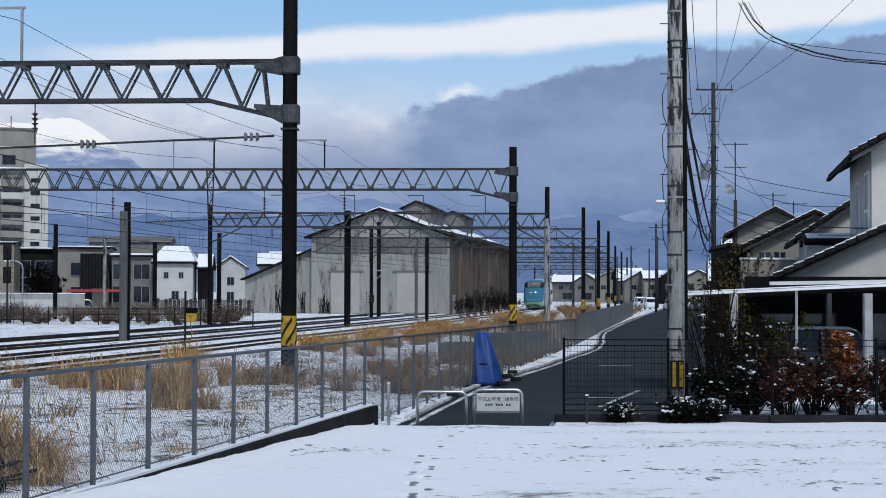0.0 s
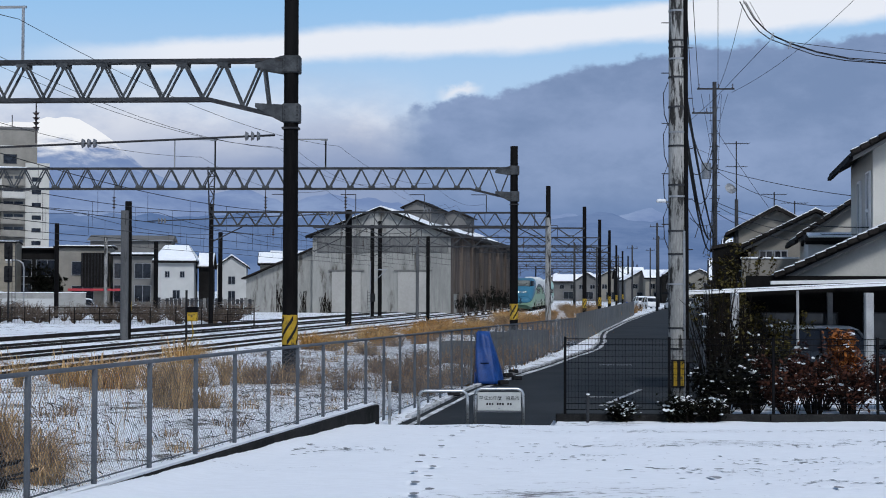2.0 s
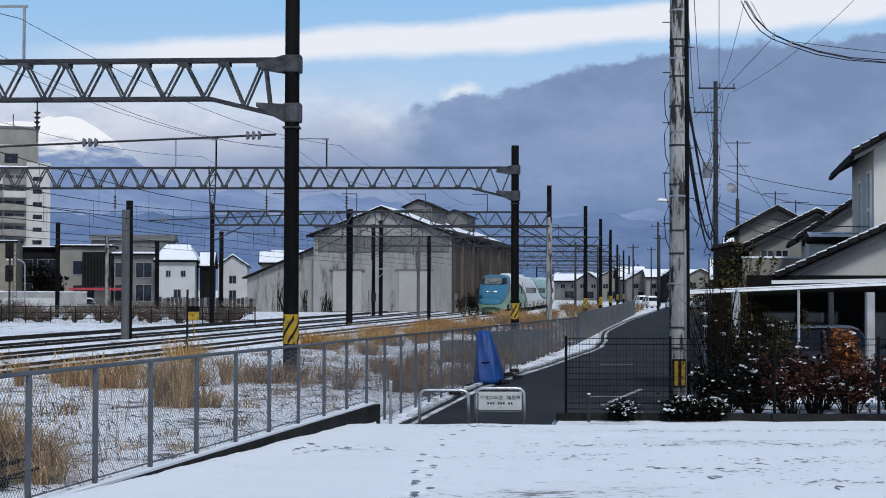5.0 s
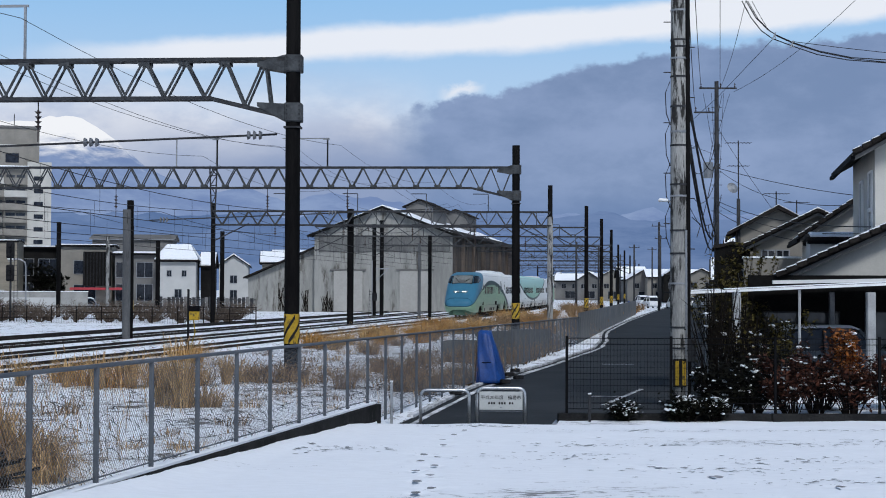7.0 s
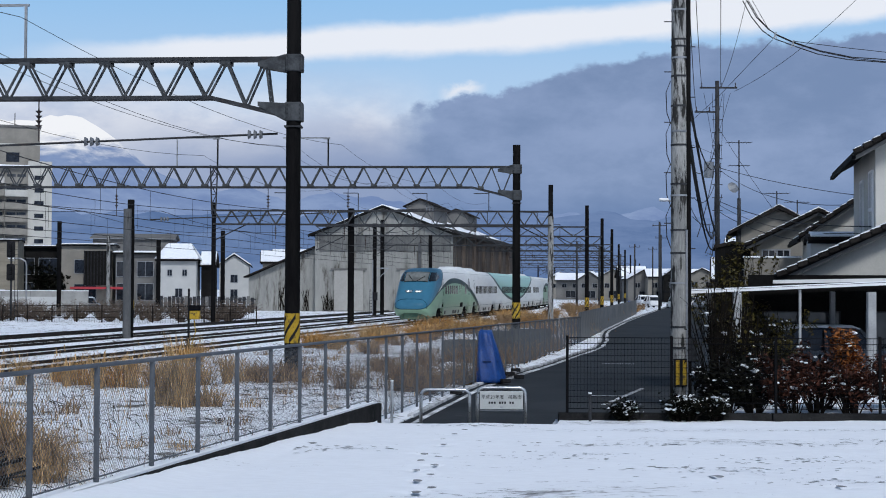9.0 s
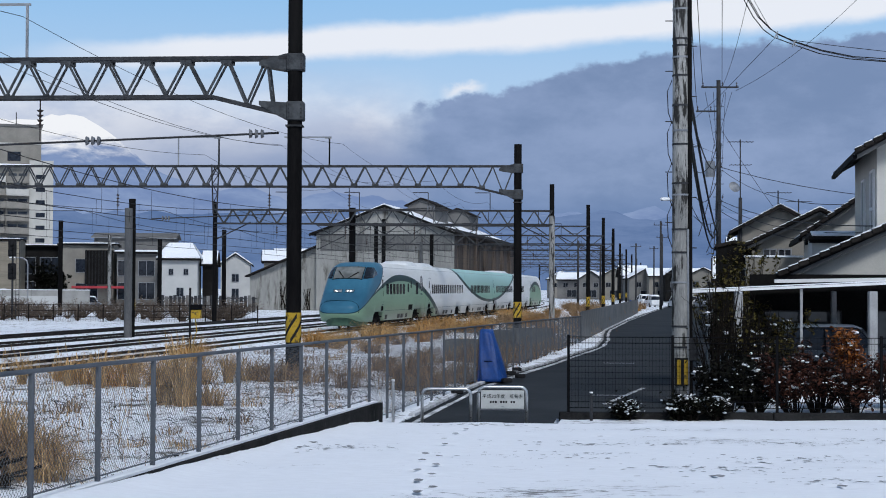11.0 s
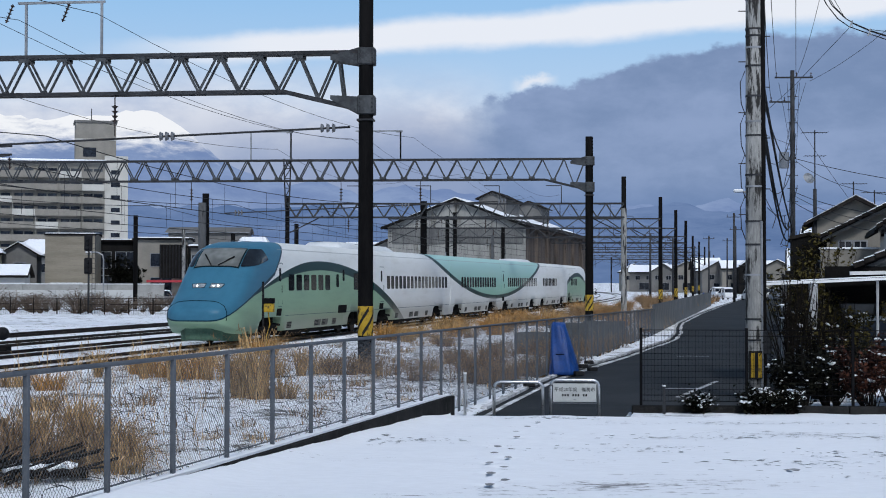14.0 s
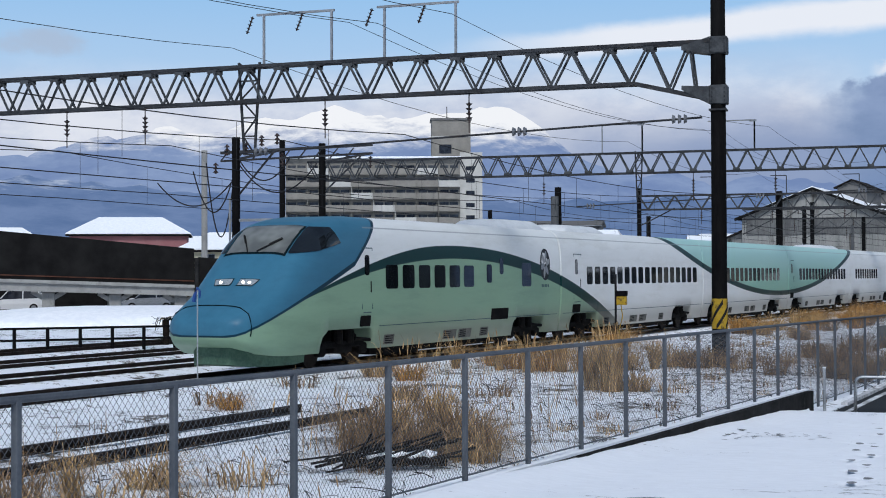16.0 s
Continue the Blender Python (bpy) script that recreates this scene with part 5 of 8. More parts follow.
# ---- houses ----
def house(m, w, d, h, rise, wall, roof, label, wins=(), axis="x", over=0.45, snow=0.0, name="house", hip=0.0, tiles=False):
    """A pitched house: footprint w by d, walls h high, ridge along axis; wins: (face, along, sill, width, height)."""
    hs = thing(name, m, label, "house")
    bm = bmesh.new()
    if axis == "x":
        prof = [(-d / 2, 0), (-d / 2, h), (0, h + (rise if not hip else 0)), (d / 2, h), (d / 2, 0)]
        a = [bm.verts.new((-w / 2, y, z)) for y, z in prof]
        b = [bm.verts.new((w / 2, y, z)) for y, z in prof]
    else:
        prof = [(w / 2, 0), (w / 2, h), (0, h + (rise if not hip else 0)), (-w / 2, h), (-w / 2, 0)]
        a = [bm.verts.new((x, -d / 2, z)) for x, z in prof]
        b = [bm.verts.new((x, d / 2, z)) for x, z in prof]
    bm.faces.new(a)
    bm.faces.new(b[::-1])
    for i in range(5):
        bm.faces.new((a[i], b[i], b[(i + 1) % 5], a[(i + 1) % 5]))
    bmesh.ops.recalc_face_normals(bm, faces=bm.faces)
    part("wall", bm, wall, hs)
    # roof slabs with thickness
    th = 0.16
    L, half = (w, d / 2) if axis == "x" else (d, w / 2)
    slope = rise / half
    cut = hip * L / 2
    for s in (-1, 1):
        e0, e1 = half + over, 0.0
        z0 = h - slope * over
        for nm, mat, lift, t2, inset in (("roof", roof, 0.0, th, 0.0),) + ((("roof_snow", SNOW, th, snow, 0.12),) if snow else ()):
            pts = []
            for along_, off, zz, ct in ((-L / 2 - over + inset, e0 - inset, z0, 0), (L / 2 + over - inset, e0 - inset, z0, 0), (L / 2 + over - inset, e1, h + rise, cut), (-L / 2 - over + inset, e1, h + rise, cut)):
                al = along_ - math.copysign(ct, along_)
                pts.append((al, s * off, zz + lift + (slope * inset if ct == 0 else 0)))
            if axis != "x":
                pts = [(-y, x, z) for x, y, z in pts]
            bm = bmesh.new()
            lo = [bm.verts.new(p) for p in pts]
            hi = [bm.verts.new((p[0], p[1], p[2] + t2)) for p in pts]
            bm.faces.new(lo[::-1])
            bm.faces.new(hi)
            for i in range(4):
                bm.faces.new((lo[i], lo[(i + 1) % 4], hi[(i + 1) % 4], hi[i]))
            bmesh.ops.recalc_face_normals(bm, faces=bm.faces)
            part(nm, bm, mat, hs)
            if nm == "roof":
                a_, b_ = Vector(pts[0]), Vector(pts[1])
                part("gutter", bars((a_ + Vector((0, 0, -0.02)), b_ + Vector((0, 0, -0.02)), 0.12, 0.12)), FENCE_DARK if roof is ROOF_TILE else GREY_STEEL, hs)
    if hip:
        for s in (-1, 1):
            for lift, mat, nm in ((0.0, roof, "hip_roof"), (th, SNOW if snow else roof, "roof_snow")):
                e = L / 2 + over
                tri = [(s * e, -(half + over), h - slope * over + lift), (s * e, half + over, h - slope * over + lift), (s * (e - cut), 0, h + rise + lift)]
                if axis != "x":
                    tri = [(-y, x, z) for x, y, z in tri]
                bm = bmesh.new()
                lo = [bm.verts.new(p) for p in tri]
                hi = [bm.verts.new((p[0], p[1], p[2] + 0.14)) for p in tri]
                bm.faces.new(lo)
                bm.faces.new(hi[::-1])
                for i in range(3):
                    bm.faces.new((lo[i], lo[(i + 1) % 3], hi[(i + 1) % 3], hi[i]))
                bmesh.ops.recalc_face_normals(bm, faces=bm.faces)
                part(nm, bm, mat, hs)
    if tiles:
        # verge tiles that step up the gable, each with a lip of snow, over a pale barge board
        run = math.hypot(half + over, rise + slope * over)
        for s in (-1, 1):
            n = int(run / 0.30)
            for k in range(n):
                t0, t1 = k / n, (k + 0.94) / n
                pts = [(s * (half + over) * (1 - t), -L / 2 - over - 0.03, h - slope * over + (rise + slope * over) * t + 0.13) for t in (t0, t1)]
                part("verge_tile", bars((Vector(pts[0]) + Vector((0, 0, 0.025)), Vector(pts[1]) - Vector((0, 0, 0.01)), 0.22, 0.13)), roof, hs)
                if k % 7 != 3:
                    part("tile_snow", bars((Vector(pts[0]) + Vector((0, 0.02, 0.105)), Vector(pts[0]).lerp(Vector(pts[1]), 0.8) + Vector((0, 0.02, 0.08)), 0.2, 0.03)), SNOW, hs)
            a_ = Vector((s * (half + over), -L / 2 - over + 0.08, h - slope * over - 0.02))
            part("barge_board", bars((a_, Vector((0, -L / 2 - over + 0.08, h + rise - 0.02)), 0.04, 0.18)), WALL_GREY, hs)
    for face, u, z, ww, hh in wins:
        frame_m = {"f": Matrix.Translation((u, -d / 2, z)), "b": Matrix.Translation((u, d / 2, z)) @ pose(0, 0, 0, 0, 0, 180), "l": Matrix.Translation((-w / 2, u, z)) @ pose(0, 0, 0, 0, 0, -90), "r": Matrix.Translation((w / 2, u, z)) @ pose(0, 0, 0, 0, 0, 90)}[face]
        fr = part("window", boxes((-ww / 2 - 0.06, -ww / 2, -0.06, 0.05, -0.06, hh + 0.06), (ww / 2, ww / 2 + 0.06, -0.06, 0.05, -0.06, hh + 0.06), (-ww / 2, ww / 2, -0.06, 0.05, hh, hh + 0.06), (-ww / 2, ww / 2, -0.08, 0.05, -0.06, 0.0), (-0.025, 0.025, -0.04, 0.02, 0, hh)), WHITE if wall is WALL_CREAM else GREY_STEEL, hs, m=frame_m)
        part("pane", boxes((-ww / 2, ww / 2, -0.02, 0.01, 0, hh)), PANE, fr)
    return hs


def at0(px, dist):
    """East offset of a bearing given as a fraction of the view's focal length."""
    return px * dist


def right_houses():
    # nearest: tall cream house, its lower wing in front, then the row behind it
    house(pose(18.16, 49.46, ROAD_Z, 0, 0, -10), 9.0, 7.45, 6.95, 2.5, WALL_CREAM, ROOF_TILE, "two-storey cream house with dark tiled gable roof", [("l", -2.6, 3.5, 1.0, 1.5), ("l", -2.6, 5.1, 1.0, 1.1), ("l", 0.4, 3.5, 0.9, 2.6), ("f", 1.0, 3.9, 1.6, 1.2)], "y", 0.7, 0.03, tiles=True)
    house(pose(14.9, 44.1, ROAD_Z, 0, 0, -10), 9.7, 4.2, 3.04, 2.23, WALL_CREAM, ROOF_TILE, "single-storey cream wing with snow-edged tile verge", [("f", -2.0, 0.9, 1.7, 1.1), ("f", 1.6, 0.9, 1.7, 1.1)], "y", 0.5, 0.03, tiles=True)
    house(pose(18.45, 60.7, ROAD_Z, 0, 0, -10), 8.0, 7.0, 4.8, 2.7, WALL_CREAM, ROOF_TILE, "cream house with steep dark gable and snowy verge", [("f", -2.6, 3.0, 0.9, 1.4), ("f", 0.4, 3.0, 1.4, 1.2)], "y", 0.55, 0.03, tiles=True)
    house(pose(14.5, 56.0, ROAD_Z, 0, 0, -10), 2.4, 2.4, 4.3, 0.15, WALL_WHITE, ROOF_TILE, "white flat-roofed bay of a house", [], "x", 0.1, 0.06)
    house(pose(17.15, 71.5, ROAD_Z, 0, 0, -10), 5.3, 7.0, 4.68, 1.3, WALL_BEIGE, ROOF_TILE, "beige house with low snowy gable roof", [("f", -2.15, 3.3, 0.5, 1.0), ("f", -1.5, 3.3, 0.5, 1.0), ("f", 0.6, 3.3, 0.9, 0.8)], "y", 0.55, 0.05, tiles=True)
    house(pose(17.55, 81.4, ROAD_Z, 0, 0, -10), 4.1, 8.0, 5.58, 1.06, WALL_BEIGE, ROOF_TILE, "beige two-storey house with dark gable roof", [("f", 0.3, 4.4, 0.7, 0.5)], "y", 0.5, 0.03)
    house(pose(14.35, 76.5, ROAD_Z, 0, 0, -10), 1.7, 2.0, 4.6, 0.2, WALL_DARK, ROOF_TILE, "dark-clad side wing of a house", [("f", 0.3, 3.0, 0.4, 0.5)], "y", 0.1, 0.0)
    g = thing("garden_wall", pose(13.2, 63, ROAD_Z, 0, 0, -4), "beige garden wall with snow-capped coping", "wall")
    part("wall", boxes((-0.9, 1.4, 0, 0.2, 0, 3.85)), WALL_BEIGE, g)
    part("coping_snow", boxes((-0.95, 1.45, -0.05, 0.25, 3.85, 3.93), bevel=0.02), SNOW, g)
    # near-black sheet stands in for the shade inside the carport
    gw = thing("carport_back_wall", pose(8.6, 42.2, ROAD_Z, 0, 0, -4), "back wall of the carport with windows, near-black for its shade", "wall")
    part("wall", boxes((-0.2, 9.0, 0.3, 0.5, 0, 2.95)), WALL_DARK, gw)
    for x in (0.2, 1.35, 3.0, 4.7):
        w_ = part("window_frame", boxes((x - 0.04, x, 0.22, 0.3, 0.95, 1.95), (x + 0.9, x + 0.94, 0.22, 0.3, 0.95, 1.95), (x, x + 0.9, 0.22, 0.3, 1.91, 1.95), (x, x + 0.9, 0.22, 0.3, 0.95, 0.99)), DARK_STEEL, gw)
        part("pane", boxes((x, x + 0.9, 0.26, 0.3, 0.99, 1.91)), PANE_GREY, w_)
    part("low_panel", boxes((1.2, 4.0, 0.1, 0.16, 0.35, 0.85)), WALL_CREAM, gw)
    k = 0
    for x, y, w, h, wall, r in ((24.4, 118, 7, 3.3, WALL_GREY, 1.5), (29, 137, 8, 5.2, WALL_BEIGE, 2.2), (34.5, 162, 9, 5.4, WALL_BEIGE, 2.4), (38.5, 186, 9, 5.2, WALL_CREAM, 2.4), (44, 214, 9, 5.4, WALL_GREY, 2.4), (50, 246, 10, 5.4, WALL_GREY, 2.4), (57, 286, 10, 5.6, WALL_CREAM, 2.6), (64, 330, 11, 5.6, WALL_BEIGE, 2.6)):
        k += 1
        house(pose(x, y, ROAD_Z, 0, 0, -9 + (k * 37 % 11 - 5)), w, 9, h, r, wall, ROOF_TILE, "distant house with snow on its dark roof beside the lane", [("f", -1.8, 3.2, 1.4, 1.1), ("f", 1.8, 3.2, 1.4, 1.1), ("f", -1.5, 0.9, 1.6, 1.4), ("l", 0, 3.2, 1.4, 1.1)], "x" if k % 2 else "y", 0.5, 0.10)
    far = random.Random(19)
    for i, (bear, y) in enumerate(((0.074, 410), (0.081, 392), (0.088, 425), (0.095, 380), (0.102, 402), (0.109, 360), (0.115, 376), (0.121, 345), (0.127, 332), (0.133, 352), (0.139, 328), (0.145, 342), (0.151, 320), (0.159, 300), (0.168, 290))):
        house(pose(at0(bear, y), y, ROAD_Z, 0, 0, far.uniform(-16, 10)), far.uniform(5.5, 7.0), 7, far.uniform(4.6, 5.6), far.uniform(1.5, 2.2), (WALL_BEIGE, WALL_GREY, WALL_DARK, WALL_GREY, WALL_BEIGE)[i % 5], ROOF_TILE, "small far house with snowy roof past the lane's end", [("f", -1.4, 3.0, 1.1, 1.0), ("f", 1.3, 3.0, 1.1, 1.0), ("f", 0.2, 0.5, 2.4, 1.7)], "x" if i % 3 == 1 else "y", 0.4, 0.07)


right_houses()


def tv_mast(x, y, z0, z1, label="rooftop aerial on a thin mast", dish=True):
    t = thing("tv_aerial", pose(x, y, z0), label, "aerial", "roof aerials")
    H = z1 - z0
    part("mast", tubes(((0, 0, 0), (0, 0, H)), r=0.035), DARK_STEEL, t)
    for z, n, w in ((H - 0.12, 8, 0.62), (H - 1.3, 6, 0.5)):
        rows = [((-w, 0, z), (w, 0, z))] + [((-w + 2 * w * i / (n - 1), -0.35, z), (-w + 2 * w * i / (n - 1), 0.35, z)) for i in range(n)]
        part("yagi", tubes(*rows, r=0.014, n=4), DARK_STEEL, t)
    if dish:
        bm = bmesh.new()
        bmesh.ops.create_cone(bm, cap_ends=True, segments=20, radius1=0.30, radius2=0.1, depth=0.12, matrix=Matrix.Translation((-0.3, -0.15, H - 2.4)) @ pose(0, 0, 0, 65, 0, 20))
        part("dish", bm, GREY_STEEL, t)


tv_mast(14.9, 77.8, 6.5, 9.75)
tv_mast(17.3, 80, 6.2, 7.3, dish=False)
tv_mast(18.6, 81, 5.8, 6.9, dish=False)


def build_carport():
    c = thing("carport", pose(0, 0, 0), "white-framed flat carport with snow on its roof edge", "carport")
    z = 2.02
    part("front_beam", bars(((5.9, 37.6, z + 0.02), (12.6, 37.0, z + 0.34), 0.10, 0.065)), WHITE, c)
    # panel coloured near-black for the shade on its underside
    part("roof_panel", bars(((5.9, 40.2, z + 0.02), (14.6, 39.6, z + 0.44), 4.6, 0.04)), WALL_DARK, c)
    part("rear_beam", bars(((8.4, 39.3, z + 0.30), (14.6, 38.9, z + 0.42), 0.12, 0.09)), WHITE, c)
    part("roof_snow", bars(((5.9, 37.62, z + 0.075), (12.6, 37.02, z + 0.395), 0.16, 0.025)), SNOW, c)
    for x, y, w in ((7.15, 37.6, 0.19), (10.35, 37.25, 0.20), (14.0, 37.0, 0.2), (7.2, 42.0, 0.14), (10.6, 42.0, 0.14)):
        part("post", boxes((x - w / 2, x + w / 2, y - w / 2, y + w / 2, ROAD_Z, z + 0.05), bevel=0.015), POST_PAINT, c)
    for x in (8.65, 11.4):
        part("thin_post", tubes(((x, 37.4, ROAD_Z), (x, 37.4, z + 0.1)), r=0.035), POST_PAINT, c)
    for i in range(9):
        x = 6.2 + i * 0.95
        part("rafter", bars(((x, 37.7, z + 0.04 + 0.045 * (x - 5.9)), (x, 42.2, z + 0.04 + 0.045 * (x - 5.9)), 0.06, 0.09)), DARK_STEEL, c)


build_carport()


def vehicle(m, paint, label, snow=True, L=4.0, W=1.68, H=1.55, name="parked_car"):
    """A small hatchback: lofted body, glasshouse, wheels, lamps."""
    v = thing(name, m, label, "car", "parked cars")
    body = [(0.0, 0.62, 0.42, 0.62), (0.12, 0.74, 0.30, 0.72), (0.5, 0.80, 0.22, 0.80), (1.0, 0.83, 0.2, 0.90), (2.0, 0.84, 0.2, 0.95), (3.0, 0.84, 0.2, 0.98), (3.7, 0.82, 0.24, 1.0), (3.95, 0.76, 0.34, 0.92), (4.0, 0.68, 0.45, 0.8)]
    k = L / 4.0
    part("body", loft([[(x * k, -w, a), (x * k, -w, (a + b) / 2), (x * k, -w * 0.94, b), (x * k, w * 0.94, b), (x * k, w, (a + b) / 2), (x * k, w, a)] for x, w, a, b in body]), paint, v, smooth=False)
    cab = [(0.9, 0.74, 0.88, 0.92), (1.5, 0.66, 0.9, H - 0.14), (1.9, 0.62, 0.9, H), (3.2, 0.62, 0.9, H - 0.02), (3.7, 0.68, 0.9, 1.1)]
    part("glasshouse", loft([[(x * k, -w - 0.1 * (1 - (b - a) / 0.7), a), (x * k, -w, b), (x * k, w, b), (x * k, w + 0.1 * (1 - (b - a) / 0.7), a)] for x, w, a, b in cab]), PANE, v)
    part("roof", loft([[(x * k, -w, z), (x * k, -w * 0.9, z + 0.05), (x * k, w * 0.9, z + 0.05), (x * k, w, z)] for x, w, z in ((1.55, 0.60, H - 0.08), (1.9, 0.63, H), (3.2, 0.63, H - 0.01), (3.45, 0.6, H - 0.12))]), paint, v)
    for s in (-1, 1):
        for a, b in (((0.95, 0.78, 0.9), (1.6, 0.64, H - 0.04)), ((2.45, 0.80, 0.92), (2.45, 0.64, H)), ((3.68, 0.74, 1.0), (3.3, 0.64, H))):
            part("pillar", bars(((a[0] * k, s * a[1], a[2]), (b[0] * k, s * b[1], b[2]), 0.07, 0.07)), paint, v)
        for x in (0.75, 3.15):
            w = part("wheel", tubes(((x * k, s * 0.66, 0.3), (x * k, s * 0.85, 0.3)), r=0.3, n=18), RUBBER, v)
            part("rim", tubes(((x * k, s * 0.84, 0.3), (x * k, s * 0.858, 0.3)), r=0.19, n=14), GREY_STEEL, w)
        part("headlight", boxes((0.02 * k, 0.2 * k, s * 0.55 - 0.16, s * 0.55 + 0.16, 0.58, 0.72), bevel=0.02), PIPE, v)
    if snow:
        part("snow_cover", loft([[(x * k, -w, z), (x * k, -w * 0.85, z + 0.07), (x * k, w * 0.85, z + 0.07), (x * k, w, z)] for x, w, z in ((1.6, 0.55, H - 0.02), (1.95, 0.6, H + 0.05), (3.15, 0.6, H + 0.04), (3.4, 0.55, H - 0.06))]), SNOW, v)
        part("windscreen_snow", bars(((0.55 * k, 0, 0.86), (1.0 * k, 0, 0.93), 1.3, 0.05)), SNOW, v)
    return v


vehicle(pose(7.1, 40.4, ROAD_Z, 0, 0, 6), CAR_DARK, "dark silver car under the carport dusted with snow", True, 4.5, H=1.5)
vehicle(pose(11.2, 41.2, ROAD_Z, 0, 0, 8), CAR_WHITE, "white car under the carport", True, 4.0)
for x, y, r, c in ((28.6, 218, -80, CAR_WHITE), (31.2, 212, -80, CAR_WHITE), (33.6, 205, -80, CAR_SILVER), (34.4, 222, -80, CAR_WHITE), (29.6, 236, -80, CAR_WHITE), (35.0, 196, -80, CAR_WHITE)):
    vehicle(pose(x, y, ROAD_Z + 0.02, 0, 0, r), c, "small white parked car far down the lane", True, 4.0, H=1.6)


# ---- utility poles ----
def utility_pole():
    u = thing("utility_pole", pose(5.07, 33.2, 0), "stained concrete utility pole with step bolts and cable riser", "utility pole")
    bm = bmesh.new()
    tube(bm, [(0, 0, ROAD_Z - 0.2 + (13.5 - ROAD_Z) * k / 8) for k in range(9)], 0.205, 24, 0.165)
    part("shaft", bm, POLE_CONCRETE, u, smooth=True)
    part("cable_riser", tubes([(0.18, -0.10, ROAD_Z), (0.165, -0.10, 5.0), (0.155, -0.10, 10.5)], r=0.06, n=8), BLACK_STEEL, u, "black cable conduit")
    part("cable_riser", tubes([(0.13, -0.17, ROAD_Z), (0.12, -0.16, 3.4)], r=0.03, n=8), GREY_STEEL, u)
    for i, z in enumerate((2.25, 2.9, 3.4, 4.15, 4.4, 5.25, 5.55, 6.1, 6.75, 7.15, 7.4, 7.55, 8.2, 0.85, 1.3)):
        r = 0.215 - 0.003 * z
        part("band", tubes(((0, 0, z - 0.02), (0, 0, z + 0.02)), r=r, n=20), DARK_STEEL if i % 3 else GREY_STEEL, u)
    for i in range(13):
        z = 1.9 + i * 0.55
        s = -1 if i % 2 else 1
        part("step_bolt", tubes(((s * 0.15, 0, z), (s * 0.34, 0, z)), r=0.012, n=5), DARK_STEEL, u)
    for i in range(4):
        z = 3.95 + i * 0.9
        pts = [(-0.2, 0, z), (-0.3, 0, z - 0.25), (-0.28, 0, z - 0.7), (-0.19, 0, z - 0.95)]
        part("loose_cable", tubes(pts, r=0.010, n=4), WIRE, u)
    g = part("guard_plate", boxes((-0.17, 0.12, -0.235, -0.205, 0.02, 0.62), bevel=0.004), BLACK, u, "black guard plate with yellow stripes")
    for x in (-0.12, 0.03):
        part("stripe", boxes((x, x + 0.075, -0.245, -0.236, 0.05, 0.58)), YELLOW, g)
    part("lamp_arm", tubes(((-0.17, 0, 4.02), (-0.30, -0.05, 4.06)), r=0.02), GREY_STEEL, u)
    part("lamp_head", boxes((-0.46, -0.26, -0.14, 0.0, 4.02, 4.09), bevel=0.02), WHITE, u, "small white street lamp head")
    part("meter_box", boxes((0.14, 0.34, -0.2, -0.02, 0.55, 1.05), bevel=0.02), DARK_STEEL, u)


utility_pole()


def far_pole(x, y, h, arms, label, trans=False, r=0.17):
    u = thing("utility_pole", pose(x, y, ROAD_Z), label, "utility pole", "poles along the lane")
    bm = bmesh.new()
    tube(bm, ((0, 0, -0.2), (0, 0, h)), r, 12, r * 0.7)
    part("shaft", bm, DARK_STEEL, u, smooth=True)
    for z, a, b in arms:
        part("crossarm", bars(((a, 0, z), (b, 0, z), 0.09, 0.09)), DARK_STEEL, u)
        for q in (a + 0.1, (a + b) / 2 + 0.15, b - 0.1):
            bm = bmesh.new()
            disc_stack(bm, (q, 0, z + 0.03), (q, 0, z + 0.3), 0.07, 2)
            part("insulator", bm, INSUL_DARK, u)
    if trans:
        part("transformer", tubes(((-0.5, -0.1, h - 5.6), (-0.5, -0.1, h - 4.7)), r=0.28, n=14), GREY_STEEL, u, "grey pole transformer drum")
        part("transformer_bracket", bars(((-0.6, 0, h - 5.0), (0.2, 0, h - 5.0), 0.1, 0.1)), DARK_STEEL, u)
        for i in range(9):
            z = h - 1.5 - i * 0.75
            part("step_bolt", tubes(((-0.3, 0, z), (0.3, 0, z)), r=0.02, n=4), DARK_STEEL, u)
    return u


far_pole(15.6, 88, 14.6, ((14.2, -1.0, 1.15), (12.8, -1.3, 0.1)), "tall dark utility pole with crossarms and transformer", True)
far_pole(14.9, 77.8, 7.2, (), "slim dark pole bearing an aerial", False, 0.13)
for x, y, h in ((26.5, 190, 11), (33, 235, 11), (30.8, 250, 10), (40.5, 300, 11), (36.5, 320, 10), (48, 270, 11), (17.5, 205, 9), (22.5, 225, 9)):
    far_pole(x, y, h, ((h - 0.5, -0.9, 0.9),), "distant dark utility pole")


def wire_run(name, runs, r, label):
    bm = bmesh.new()
    for a, b, d in runs[:1]:
        tube(bm, sag(a, b, d, 14), r, 5)
    tagged(part(name, bm, WIRE), label, "cable", "utility cables")


